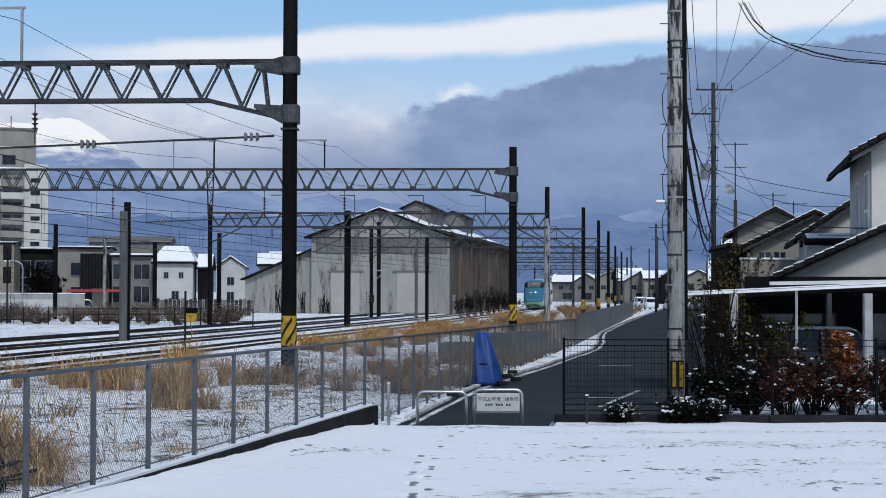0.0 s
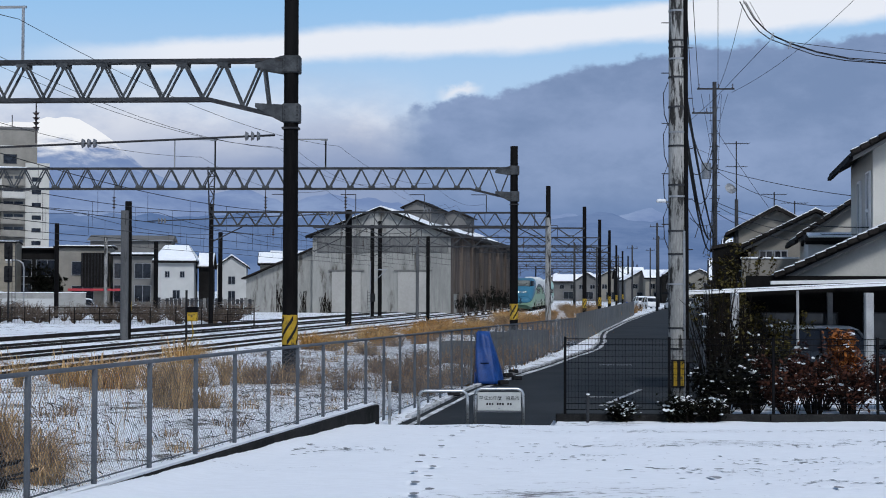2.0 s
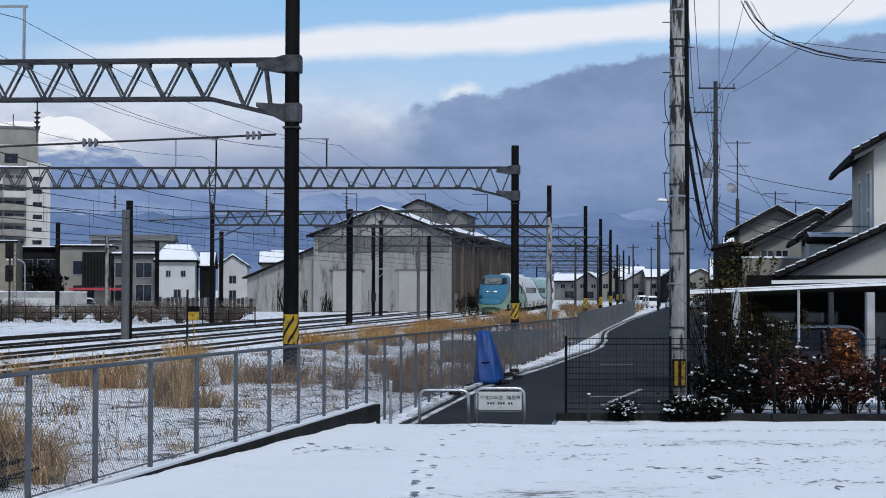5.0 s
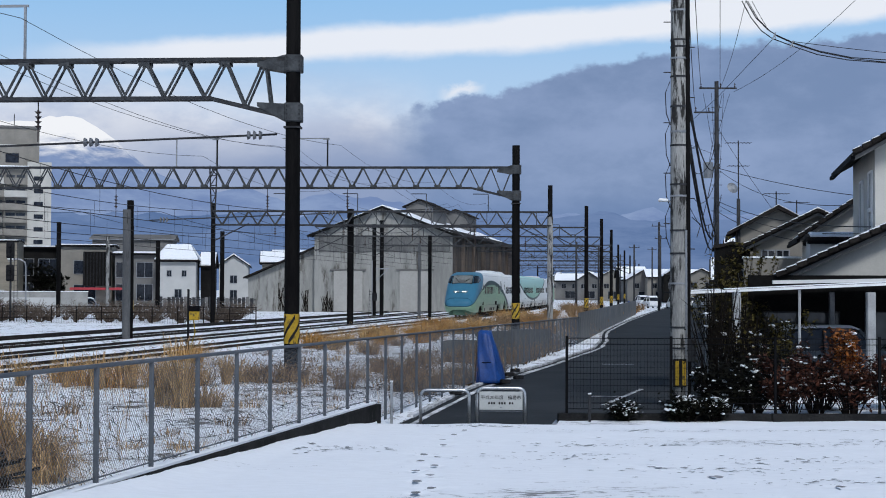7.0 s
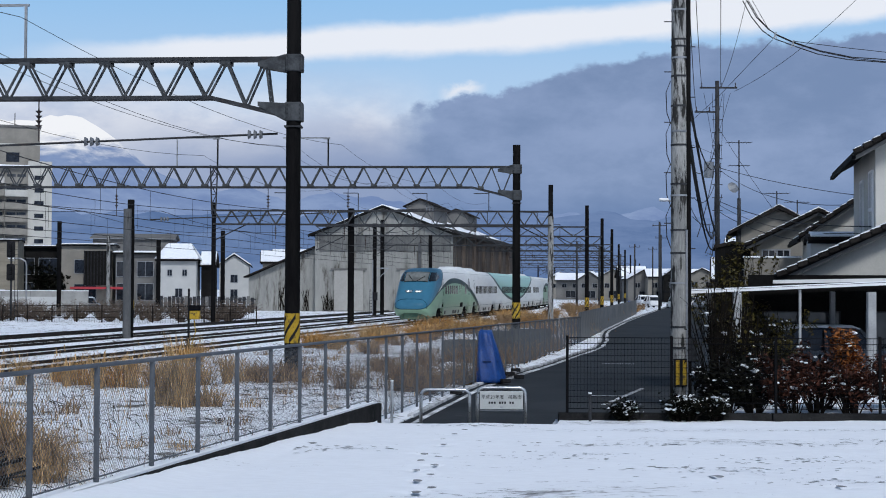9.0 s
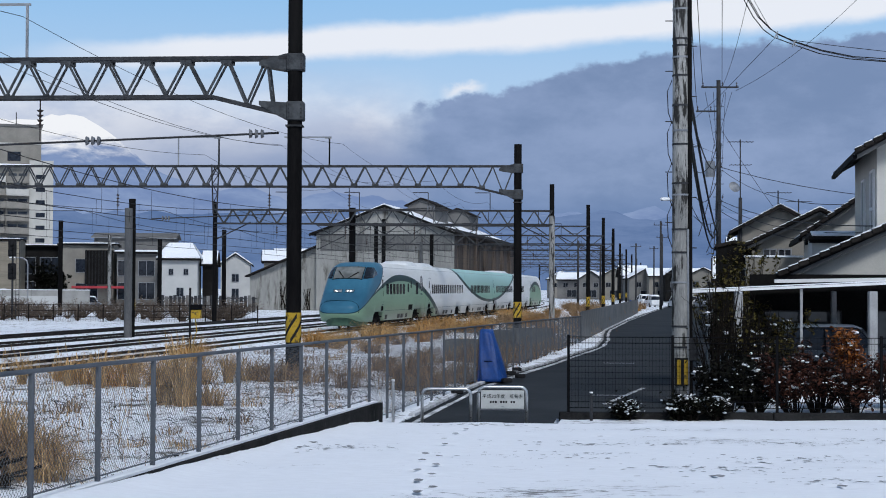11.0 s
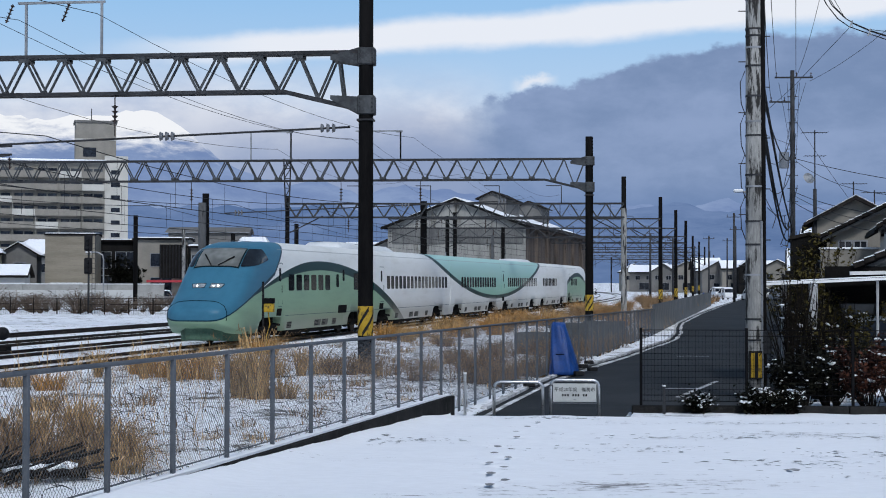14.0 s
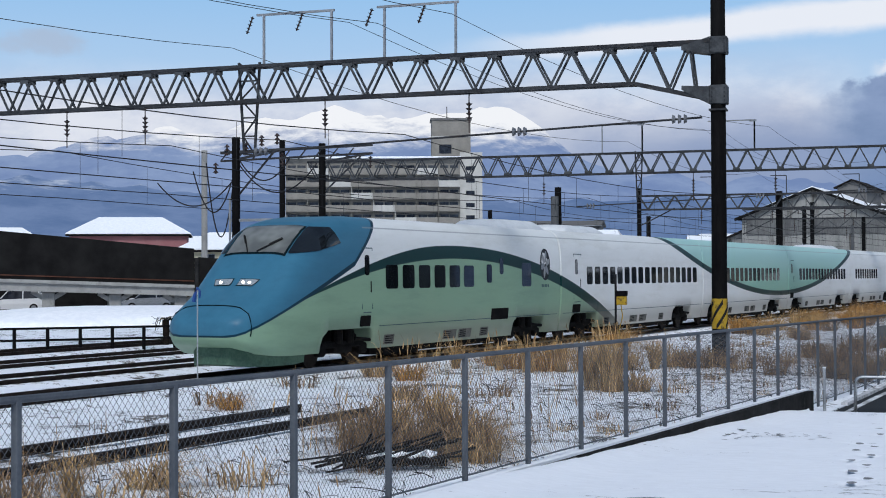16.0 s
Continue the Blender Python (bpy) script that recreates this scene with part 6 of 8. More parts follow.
P1, P2 = Vector((5.07, 33.2, 0)), Vector((15.6, 88, ROAD_Z))
for k, (a, b, d, r) in enumerate((
        (P1 + Vector((0.2, 0, 11.4)), P2 + Vector((-0.9, 0, 14.3)), 0.5, 0.014), (P1 + Vector((0.9, 0, 11.6)), P2 + Vector((0.2, 0, 14.4)), 0.5, 0.014), (P1 + Vector((0.15, 0, 9.6)), P2 + Vector((-1.2, 0, 12.9)), 0.7, 0.014),
        (P1 + Vector((0.2, 0, 6.3)), P2 + Vector((0, 0, 5.6)), 0.5, 0.035), (P1 + Vector((0.2, 0, 5.5)), P2 + Vector((0, 0, 6.4)), 1.5, 0.03), (P1 + Vector((0.2, 0, 5.3)), P2 + Vector((-0.1, 0, 5.3)), 1.2, 0.03), (P1 + Vector((0.2, 0, 6.0)), P2 + Vector((0.1, 0, 10.2)), 1.0, 0.02),
        (P2 + Vector((0, 0, 9.6)), (24.5, 68, 6.0), 0.5, 0.018), (P2 + Vector((0, 0, 7.7)), (12.9, 42, 3.9), 0.5, 0.018), (P2 + Vector((0, 0, 7.5)), (12.9, 42, 3.8), 0.7, 0.014), (P2 + Vector((0, 0, 7.1)), (12.9, 42, 3.45), 0.7, 0.018), (P2 + Vector((0.2, 0, 9.4)), (14.3, 47.5, 5.0), 0.9, 0.014),
        (P2 + Vector((0.2, 0, 14.2)), (13.0, 66, 14.8), 0.4, 0.012), (P2 + Vector((1.0, 0, 14.0)), (19.0, 64, 16.2), 0.6, 0.012), (P2 + Vector((0, 0, 12.0)), P2 + Vector((3.0, -6, 5.5)), 0.2, 0.012))):
    wire_run("utility_cable", [(a, b, d)], r, "dark cable slung between utility poles")
# slack bundle of service cables crossing high on the east side, with its clamps and stay
for pts, r in ((((7.78, 9.73), (8.01, 9.30), (8.29, 8.94), (8.57, 8.74), (9.08, 8.55), (9.75, 8.32), (10.54, 8.18), (11.6, 8.10), (13.5, 8.04)), 0.014),
               (((7.89, 9.73), (8.15, 9.28), (8.46, 8.97), (8.68, 8.83), (9.13, 8.63), (9.81, 8.41), (10.66, 8.24), (11.6, 8.18), (13.5, 8.14)), 0.014),
               (((7.93, 9.73), (8.20, 9.26), (8.50, 8.95), (8.70, 8.80), (9.15, 8.60), (9.83, 8.38), (10.68, 8.21), (11.6, 8.12), (13.5, 8.07)), 0.011),
               (((9.10, 8.66), (10.4, 8.50), (11.6, 8.37), (13.5, 8.2)), 0.009), (((8.04, 9.73), (8.25, 9.35), (8.42, 9.05)), 0.007)):
    tagged(part("overhead_cable", tubes([(x, 40 + 0.01 * z, z) for x, z in pts], r=r, n=6), WIRE), "black service cable of a slack bundle sweeping overhead", "cable", "utility cables")
for x, z in ((8.63, 8.80), (9.10, 8.58)):
    c = thing("cable_clamp", pose(x, 40.08, z), "small steel clamp holding a cable bundle", "clamp", "cable clamps")
    part("bar", bars(((-0.05, 0, -0.09), (0.03, 0, 0.10), 0.03, 0.03), ((0.04, 0, -0.08), (-0.02, 0, 0.09), 0.02, 0.02)), GREY_STEEL, c)
bm = bmesh.new()
tube(bm, [(8.57, 40.1, 8.70), (8.2, 46, 7.95), (9.2, 62, 8.3), (15.4, 87.6, 9.9)], 0.010, 4)
tagged(part("stay_wire", bm, WIRE), "thin stay wire from the cable bundle", "cable", "utility cables")

cr = random.Random(5)
for i in range(9):
    z0, z1 = 5.2 + cr.uniform(0, 4.5), 5.0 + cr.uniform(0, 6.5)
    a_ = P2 + Vector((cr.uniform(-0.3, 0.3), 0, z1))
    b_ = P2 + Vector((-2.2 - cr.random() * 1.2, -9 - cr.random() * 5, z0 - 1.0))
    wire_run("utility_cable", [(a_, b_, cr.uniform(0.2, 1.0))], 0.02, "slack dark service cable by the transformer pole")
for i in range(5):
    a_ = P2 + Vector((cr.uniform(-0.8, 0.8), 0, 13.9))
    wire_run("utility_cable", [(a_, P2 + Vector((cr.uniform(-0.5, 0.3), 0, 10.2 - i * 0.4)), -0.1)], 0.012, "thin jumper wire on the transformer pole")


# ---- gate fence, barriers, bollards at the lane's head ----
def build_gate_fence():
    w = thing("low_wall", pose(0, 0, 0), "low dark concrete footing wall along the hedge", "wall", kind="structure")
    for i in range(6):
        x0 = 2.1 + i * 4.0
        part("wall_block", boxes((x0, x0 + 3.98, 28.55, 28.75, YARD_Z, -0.20), bevel=0.012), DARK_CONCRETE, w)
    f = thing("mesh_fence", pose(0, 0, 0), "dark welded-mesh fence on a low concrete footing", "fence")
    for i in range(9):
        x = 2.27 + i * 1.95
        part("post", boxes((x - 0.025, x + 0.025, 28.62, 28.67, -0.22, 1.24), bevel=0.006), FENCE_DARK, f)
        if i == 8:
            break
        bm = bmesh.new()
        for k in range(1, 31):
            u = x + 1.95 * k / 31
            tube(bm, ((u, 28.64, -0.12), (u, 28.64, 1.2)), 0.0028, 3, cap=False)
        for k in range(13):
            z = -0.12 + 1.32 * k / 12
            tube(bm, ((x, 28.637, z), (x + 1.95, 28.637, z)), 0.0075 if k in (0, 1, 11, 12) else 0.0032, 4, cap=False)
        part("mesh_panel", bm, FENCE_DARK, f)


build_gate_fence()


def text_mesh(parent, txt, size, m, mat, name="lettering"):
    cu = bpy.data.curves.new(name, "FONT")
    cu.body, cu.size, cu.extrude, cu.align_x = txt, size, 0.002, "CENTER"
    tmp = new(name, cu)
    dg = bpy.context.evaluated_depsgraph_get()
    me = bpy.data.meshes.new_from_object(tmp.evaluated_get(dg))
    bpy.data.objects.remove(tmp)
    me.materials.clear()
    me.materials.append(mat)
    ob = new(name, me)
    ob.parent, ob.matrix_basis = parent, m
    return ob


POST_SIGN = surf("sign_white", (0.36, 0.37, 0.36), (0.45, 0.46, 0.45), 3, 30, 0.5, dirt=(0.4, 0.4, 0.39), dirt_at=(0.6, 0.85))


def barrier(x0, x1, y, sign):
    b = thing("barrier", pose((x0 + x1) / 2, y, ROAD_Z), "white sign board with dark lettering on a steel hoop barrier" if sign else "bent steel pipe hoop barrier set in the ground", "barrier", "hoop barriers")
    w, h, r = (x1 - x0) / 2, 0.66 if not sign else 0.70, 0.12
    pts = [(-w, 0, -0.1), (-w, 0, h - r)] + [(-w + r - r * math.cos(radians(a)), 0, h - r + r * math.sin(radians(a))) for a in (22, 45, 67, 90)] + [(w - r + r * math.sin(radians(a)), 0, h - r + r * math.cos(radians(a))) for a in (0, 22, 45, 67)] + [(w, 0, h - r), (w, 0, -0.1)]
    part("hoop", tubes(pts, r=0.03, n=12), PIPE, b, smooth=True)
    if sign:
        s = part("sign_board", boxes((-w + 0.045, w - 0.045, -0.02, 0.0, 0.30, 0.64), bevel=0.006), POST_SIGN, b, "white board with dark lettering")
        text_mesh(s, "平成20年度   福島市", 0.085, pose(0, -0.022, 0.50, 90), BLACK)
        for k in range(10):
            if k in (3, 7):
                continue
            part("bar", boxes((-0.235 + k * 0.048, -0.203 + k * 0.048, -0.024, -0.020, 0.405, 0.445)), BLACK, s)
        part("bar", boxes((-0.02, 0.02, -0.024, -0.020, 0.335, 0.355)), GREY_STEEL, s)
        part("lower_rail", tubes(((-w, 0, 0.275), (w, 0, 0.275)), r=0.014), FENCE_GREY, b)
    return b


barrier(-0.46, 0.44, 28.3, False)
barrier(0.58, 1.47, 28.3, True)
for x, y, h, mat in ((-1.0, 28.4, 0.76, PIPE), (2.66, 28.25, 0.55, DARK_STEEL)):
    b = thing("bollard", pose(x, y, lot_z(y) - 0.05), "slim upright steel bollard in the snow", "bollard", "bollards")
    part("shaft", tubes(((0, 0, -0.2), (0, 0, h)), r=0.028, n=12), mat, b)
    part("cap", tubes(((0, 0, h), (0, 0, h + 0.025)), r=0.032, n=12), WHITE, b)


def blue_cover():
    bm = bmesh.new()
    n = 44
    rs = []
    for k in range(15):
        q = k / 14
        z, wx, wy, ox = 1.34 * q, 0.36 - 0.18 * q ** 1.3, 0.42 - 0.22 * q ** 1.4, 0.06 - 0.15 * q
        row = []
        for i in range(n):
            a = 2 * math.pi * i / n
            fold = 1 + 0.16 * noise.noise(Vector((math.cos(a) * 2.2, math.sin(a) * 2.2, z * 1.1))) + 0.07 * math.sin(9 * a + 2.5 * z) * (1 - 0.6 * q)
            row.append((ox + wx * fold * math.copysign(abs(math.cos(a)) ** 0.6, math.cos(a)), wy * fold * math.copysign(abs(math.sin(a)) ** 0.6, math.sin(a)), z + 0.06 * math.sin(3 * a + 1) * q))
        rs.append(row)
    bm.free()
    t = thing("covered_post", pose(fence_x(41) + 0.33, 41, ROAD_Z + 0.04, 0, 0, -10), "blue tarpaulin wrapped and tied beside the fence", "tarpaulin")
    part("sheet", loft(rs), BLUE_SHEET, t, smooth=True)
    part("rope", tubes([(0.30 * math.cos(a), 0.38 * math.sin(a), 0.55) for a in (2 * math.pi * i / 20 for i in range(21))], r=0.012, n=4), FENCE_DARK, t)
    for x, y in ((fence_x(36) + 0.3, 36.0), (fence_x(40.5) + 0.85, 40.5), (fence_x(44) + 0.5, 44), (fence_x(46) + 0.4, 46), (fence_x(42.5) + 0.95, 42.5)):
        b = thing("block", pose(x, y, ROAD_Z + 0.04, 0, 0, 20), "small dark rubber block on the snowy gutter", "block", "gutter blocks")
        part("block_body", boxes((-0.13, 0.13, -0.09, 0.09, 0, 0.11), bevel=0.02), BLACK, b)


blue_cover()


TROUGH = surf("trough_concrete", (0.085, 0.087, 0.085), (0.15, 0.15, 0.145), 1.4, 16, 0.9, 0, 0.2, 0.005, dirt=(0.05, 0.05, 0.047))


def trough(x, y, w, d, h, rz):
    t = thing("concrete_trough", pose(x, y, YARD_Z, 0, 0, rz), "open grey precast concrete trough standing in the yard", "concrete trough", "precast troughs")
    k = 0.12
    for r in ((-w / 2, w / 2, -d / 2, -d / 2 + k), (-w / 2, w / 2, d / 2 - k, d / 2), (-w / 2, -w / 2 + k, -d / 2 + k, d / 2 - k), (w / 2 - k, w / 2, -d / 2 + k, d / 2 - k)):
        part("side", boxes((*r, -0.05, h), bevel=0.01), TROUGH, t)
    part("base", boxes((-w / 2 + k, w / 2 - k, -d / 2 + k, d / 2 - k, -0.05, 0.1)), TROUGH, t)
    part("lip", boxes((-w / 2 - 0.05, w / 2 + 0.05, -d / 2 - 0.05, -d / 2, h - 0.18, h - 0.06)), TROUGH, t)


for x, y, w, d, h in ((0.85, 56.2, 1.7, 1.2, 0.75), (1.9, 57.8, 1.3, 1.1, 1.05), (3.7, 67, 1.7, 1.3, 0.88)):
    trough(x, y, w, d, h, -10)
bm = bmesh.new()
bmesh.ops.create_icosphere(bm, subdivisions=4, radius=1.0)
for v in bm.verts:
    v.co = Vector((v.co.x * 0.95, v.co.y * 1.1, v.co.z * 0.5)) * (1 + 0.12 * noise.noise(v.co * 2))
mnd = part("snow_mound", bm, SNOW, smooth=True, m=pose(0.2, 45.5, YARD_Z - 0.05))
tagged(mnd, "low rounded mound of earth under snow", "snow mound")


# ---- shed ----
def build_shed():
    s = thing("engine_shed", pose(0.75, 173, YARD_Z, 0, 0, -9.6), "large weathered slate-clad gable shed with snowy roof", "shed")
    W, L, E, R = 16.1, 58.0, 8.9, 11.9
    def prism(x0, x1, y0, y1, e, r, mat, name, base=0.0):
        bm = bmesh.new()
        c = (x0 + x1) / 2
        a = [bm.verts.new((x, y0, z)) for x, z in ((x0, base), (x0, e), (c, r), (x1, e), (x1, base))]
        b = [bm.verts.new((x, y1, z)) for x, z in ((x0, base), (x0, e), (c, r), (x1, e), (x1, base))]
        bm.faces.new(a)
        bm.faces.new(b[::-1])
        for i in range(5):
            bm.faces.new((a[i], b[i], b[(i + 1) % 5], a[(i + 1) % 5]))
        bmesh.ops.recalc_face_normals(bm, faces=bm.faces)
        return part(name, bm, mat, s)
    prism(-W, 0, 0, L, E, R, SHED_WALL, "wall")
    # rusty side cladding in upright sheets, uneven
    for i in range(29):
        y0 = 0.06 + i * 2.0
        o = 0.03 + 0.03 * ((i * 7) % 4)
        part("side_sheet", boxes((0.0, o, y0, y0 + 1.92, 2.2 if i % 3 else 1.2, E - 0.1)), SHED_SIDE, s)
        part("side_base", boxes((0.0, 0.05, y0, y0 + 1.92, 0, 2.15 if i % 3 else 1.15)), SHED_WALL if i % 4 == 1 else SHED_SIDE, s)
        if i % 4 == 2:
            part("buttress", boxes((0.0, 0.5, y0 + 1.9, y0 + 2.0, 0, E - 0.3)), SHED_SIDE, s)
    for sgn in (-1, 1):
        c, half = -W / 2, W / 2
        e0 = (c + sgn * (half + 0.7), E - (R - E) / half * 0.7)
        for nm, mat, lift, th in (("roof", ROOF_TILE, 0.02, 0.2), ("roof_snow", SNOW, 0.23, 0.13)):
            k = 0.5 if nm == "roof_snow" else 0.0
            pts = [(e0[0] - sgn * k, -0.6, e0[1] + lift), (e0[0] - sgn * k, L + 0.6, e0[1] + lift), (c, L + 0.6, R + lift), (c, -0.6, R + lift)]
            bm = bmesh.new()
            lo = [bm.verts.new(p) for p in pts]
            hi = [bm.verts.new((p[0], p[1], p[2] + th)) for p in pts]
            bm.faces.new(lo)
            bm.faces.new(hi[::-1])
            for i in range(4):
                bm.faces.new((lo[i], lo[(i + 1) % 4], hi[(i + 1) % 4], hi[i]))
            bmesh.ops.recalc_face_normals(bm, faces=bm.faces)
            part(nm, bm, mat, s)
    for x0, x1 in ((-13.8, -10.4), (-6.1, -2.5)):
        part("sliding_door", boxes((x0, x1, -0.10, 0.0, 0.1, 4.75), bevel=0.02), SHED_DOOR, s, "pale flat sliding door")
        part("door_track", boxes((x0 - 0.4, x1 + 0.4, -0.16, 0.0, 4.76, 4.95)), WALL_GREY, s)
    part("louvre_band", boxes((-W + 0.5, -0.4, -0.06, 0.0, 6.9, E - 0.2)), LATTICE, s, "dark slatted louvre band")
    for i in range(14):
        part("slat", boxes((-W + 0.6 + i * 1.1, -W + 1.55 + i * 1.1, -0.10, -0.062, 6.95, E - 0.28)), LATTICE, s)
    for y0, y1, c in ((14, 24, -W / 2 + 1.6), (38, 46, -W / 2 + 2.2)):
        prism(c - 1.7, c + 1.7, y0, y1, R + 0.9, R + 1.7, WALL_GREY, "roof_vent", R - 1.0)
        part("vent_roof", bars(((c, y0 - 0.3, R + 1.78), (c, y1 + 0.3, R + 1.78), 0.4, 0.1)), ROOF_TILE, s)
        for sgn in (-1, 1):
            ym = (y0 + y1) / 2
            part("vent_roof", bars(((c, ym, R + 1.8), (c + sgn * 2.1, ym, R + 0.85), y1 - y0 + 0.8, 0.14)), ROOF_TILE, s)
    part("verge_board", bars(((-W - 0.7, -0.62, E - 0.25), (-W / 2, -0.62, R + 0.1), 0.08, 0.28), ((0.7, -0.62, E - 0.25), (-W / 2, -0.62, R + 0.1), 0.08, 0.28)), WALL_DARK, s)
    # lean-to against the west side
    bm = bmesh.new()
    prof = ((-W, 0), (-W, 7.4), (-W - 8.2, 3.9), (-W - 8.2, 0))
    a = [bm.verts.new((x, 1.0, z)) for x, z in prof]
    b = [bm.verts.new((x, 30, z)) for x, z in prof]
    bm.faces.new(a)
    bm.faces.new(b[::-1])
    for i in range(4):
        bm.faces.new((a[i], b[i], b[(i + 1) % 4], a[(i + 1) % 4]))
    bmesh.ops.recalc_face_normals(bm, faces=bm.faces)
    part("lean_to", bm, SHED_WALL, s)
    part("lean_to_roof", bars(((-W, 15, 7.5), (-W - 8.6, 15, 3.9), 29.5, 0.15)), ROOF_TILE, s)
    for x, h in ((-14.9, 2.2), (-14.2, 1.6), (-17.5, 2.4), (-20.2, 3.0), (-19.0, 2.6)):
        part("vine", (lambda bm: [tube(bm, [(x + random.uniform(-0.5, 0.5), -0.05 if x > -W else 0.95, 0), (x + random.uniform(-0.5, 0.5), -0.06 if x > -W else 0.93, h * random.uniform(0.6, 1.1))], 0.028, 4) for _ in range(12)] and bm)(bmesh.new()), TWIG, s)


build_shed()


# ---- yard poles ----
def yard_pole(x, y, h, r, mat, label, band=False, arm=None, cabinet=False):
    p = thing("yard_pole", pose(x, y, YARD_Z), label, "yard pole", "poles in the yard")
    part("shaft", tubes(((0, 0, -0.1), (0, 0, h)), r=r, n=14), mat, p)
    if band:
        bb = part("warning_band", tubes(((0, 0, 1.0), (0, 0, 1.75)), r=r + 0.006, n=14), YELLOW, p)
        for k in range(3):
            part("stripe", bars(((-r, -r - 0.012, 1.05 + k * 0.25), (r, -r - 0.012, 1.22 + k * 0.25), 0.01, 0.09)), BLACK, bb)
    if arm:
        part("arm", bars(((0, 0, h - 0.8), (arm, 0, h - 0.5), 0.08, 0.08), ((0, 0, h - 2.2), (arm * 0.8, 0, h - 0.6), 0.06, 0.06)), DARK_STEEL, p)
        bm = bmesh.new()
        disc_stack(bm, (arm, 0, h - 0.6), (arm, 0, h - 1.1), 0.11, 3)
        part("insulator", bm, INSUL_DARK, p)
    if cabinet:
        part("cabinet", boxes((-0.16, 0.30, -0.22 - r, -r, 1.5, 2.3), bevel=0.03), BLACK, p)
        part("conduit", tubes(((-0.17, -r, 0), (-0.17, -r, 5.4)), r=0.05, n=8), GREY_STEEL, p)
        part("ladder_rail", bars(*[((-0.5, -r, 0.3 + 0.3 * k), (-0.17, -r, 0.3 + 0.3 * k), 0.03, 0.03) for k in range(8)], ((-0.5, -r, 0), (-0.42, -r, 2.6), 0.04, 0.04)), DARK_STEEL, p)
        part("bracket", bars(((-0.2, 0, 4.6), (1.4, 0, 4.6), 0.1, 0.1), ((0.1, 0, 3.4), (1.3, 0, 4.5), 0.07, 0.07)), GREY_STEEL, p)
    return p


yard_pole(-16.1, 77, 6.6, 0.20, POLE_DARK, "grey concrete yard pole with dark head")
part_top = yard_pole(-16.05, 77.6, 7.1, 0.17, BLACK_STEEL, "black steel pole behind a concrete one")
yard_pole(-23.3, 113, 7.2, 0.2, BLACK_STEEL, "black steel pole with yellow warning band", True)
yard_pole(-26.4, 140, 7.0, 0.2, BLACK_STEEL, "slim black yard pole")
yard_pole(-18.6, 127, 7.4, 0.18, BLACK_STEEL, "slim black yard pole")
yard_pole(-7.0, 112, 8.5, 0.24, BLACK_STEEL, "black steel pole on the yard's edge", False)
yard_pole(-6.9, 147, 8.9, 0.19, BLACK_STEEL, "twin black pole with equipment box", False, None, True)
yard_pole(-6.3, 150, 9.4, 0.2, BLACK_STEEL, "twin black pole with insulator arm", False, -1.3)
yard_pole(-2.3, 132, 6.6, 0.14, POLE_DARK, "grey concrete pole by the running track")
yard_pole(-1.3, 124, 7.0, 0.15, BLACK_STEEL, "black pole by the running track")
yard_pole(-22.4, 51, 7.6, 0.15, BLACK_STEEL, "black pole carrying cables and strain gear", True, 1.8, True)
yard_pole(-23.2, 62, 8.3, 0.15, BLACK_STEEL, "black pole with a striped band", True, 2.2)
yard_pole(-23.8, 58.9, 8.2, 0.12, BLACK_STEEL, "thin black signal post")
yard_pole(-51.0, 110, 12.4, 0.24, CONCRETE, "pale concrete pole beyond the tracks")
yard_pole(-35, 138, 8.6, 0.2, BLACK_STEEL, "slim dark pole before the houses")
yard_pole(-31, 140, 7.4, 0.16, POLE_CONCRETE, "thin grey pole before the houses")


loops = thing("strain_gear", pose(-22.4, 51, YARD_Z), "black jumper cables looping between insulators on a pole", "jumper cable")
for k, (dx, z0, z1) in enumerate(((-1.3, 6.6, 4.6), (-0.9, 6.9, 3.4), (1.6, 7.0, 5.9), (2.4, 6.8, 5.4), (-2.4, 6.2, 5.0))):
    part("jumper", tubes(sag((0, 0, z0), (dx * 1.3, 0, z0 - 0.2), (z0 - z1) * 0.8, 16), r=0.026, n=5), WIRE, loops)
for dx, z in ((-0.35, 6.95), (0.4, 7.0), (1.0, 7.25), (1.6, 7.3), (-0.8, 6.3)):
    bm = bmesh.new()
    disc_stack(bm, (dx, 0, z), (dx, 0, z + 0.4), 0.12, 3)
    part("insulator", bm, INSUL_DARK, loops)
part("strain_beam", bars(((-0.6, 0, 7.05), (5.2, 0, 7.2), 0.1, 0.1), ((-0.6, 0, 6.75), (5.2, 0, 6.9), 0.07, 0.07), *[((-0.6 + 0.6 * k, 0, 6.75), (-0.3 + 0.6 * k, 0, 7.1), 0.04, 0.04) for k in range(9)]), DARK_STEEL, loops)


def signal_box(x, y, h):
    p = thing("signal_marker", pose(x, y, YARD_Z), "thin post with a small yellow and black trackside box", "track marker", "track markers")
    part("post", tubes(((0, 0, -0.1), (0, 0, h)), r=0.045), BLACK, p)
    part("box", boxes((0.05, 0.42, -0.15, 0.12, h - 1.15, h - 0.82), bevel=0.02), YELLOW, p)
    part("hood", boxes((0.03, 0.44, -0.18, 0.12, h - 0.82, h - 0.62), bevel=0.02), FENCE_DARK, p)
    part("cable", tubes([(0.2, 0, h - 1.15), (0.26, 0, h - 1.6), (0.12, 0, h - 2.1), (0.18, 0, 0)], r=0.02, n=5), YELLOW, p)


signal_box(-9.6, 57, 2.6)


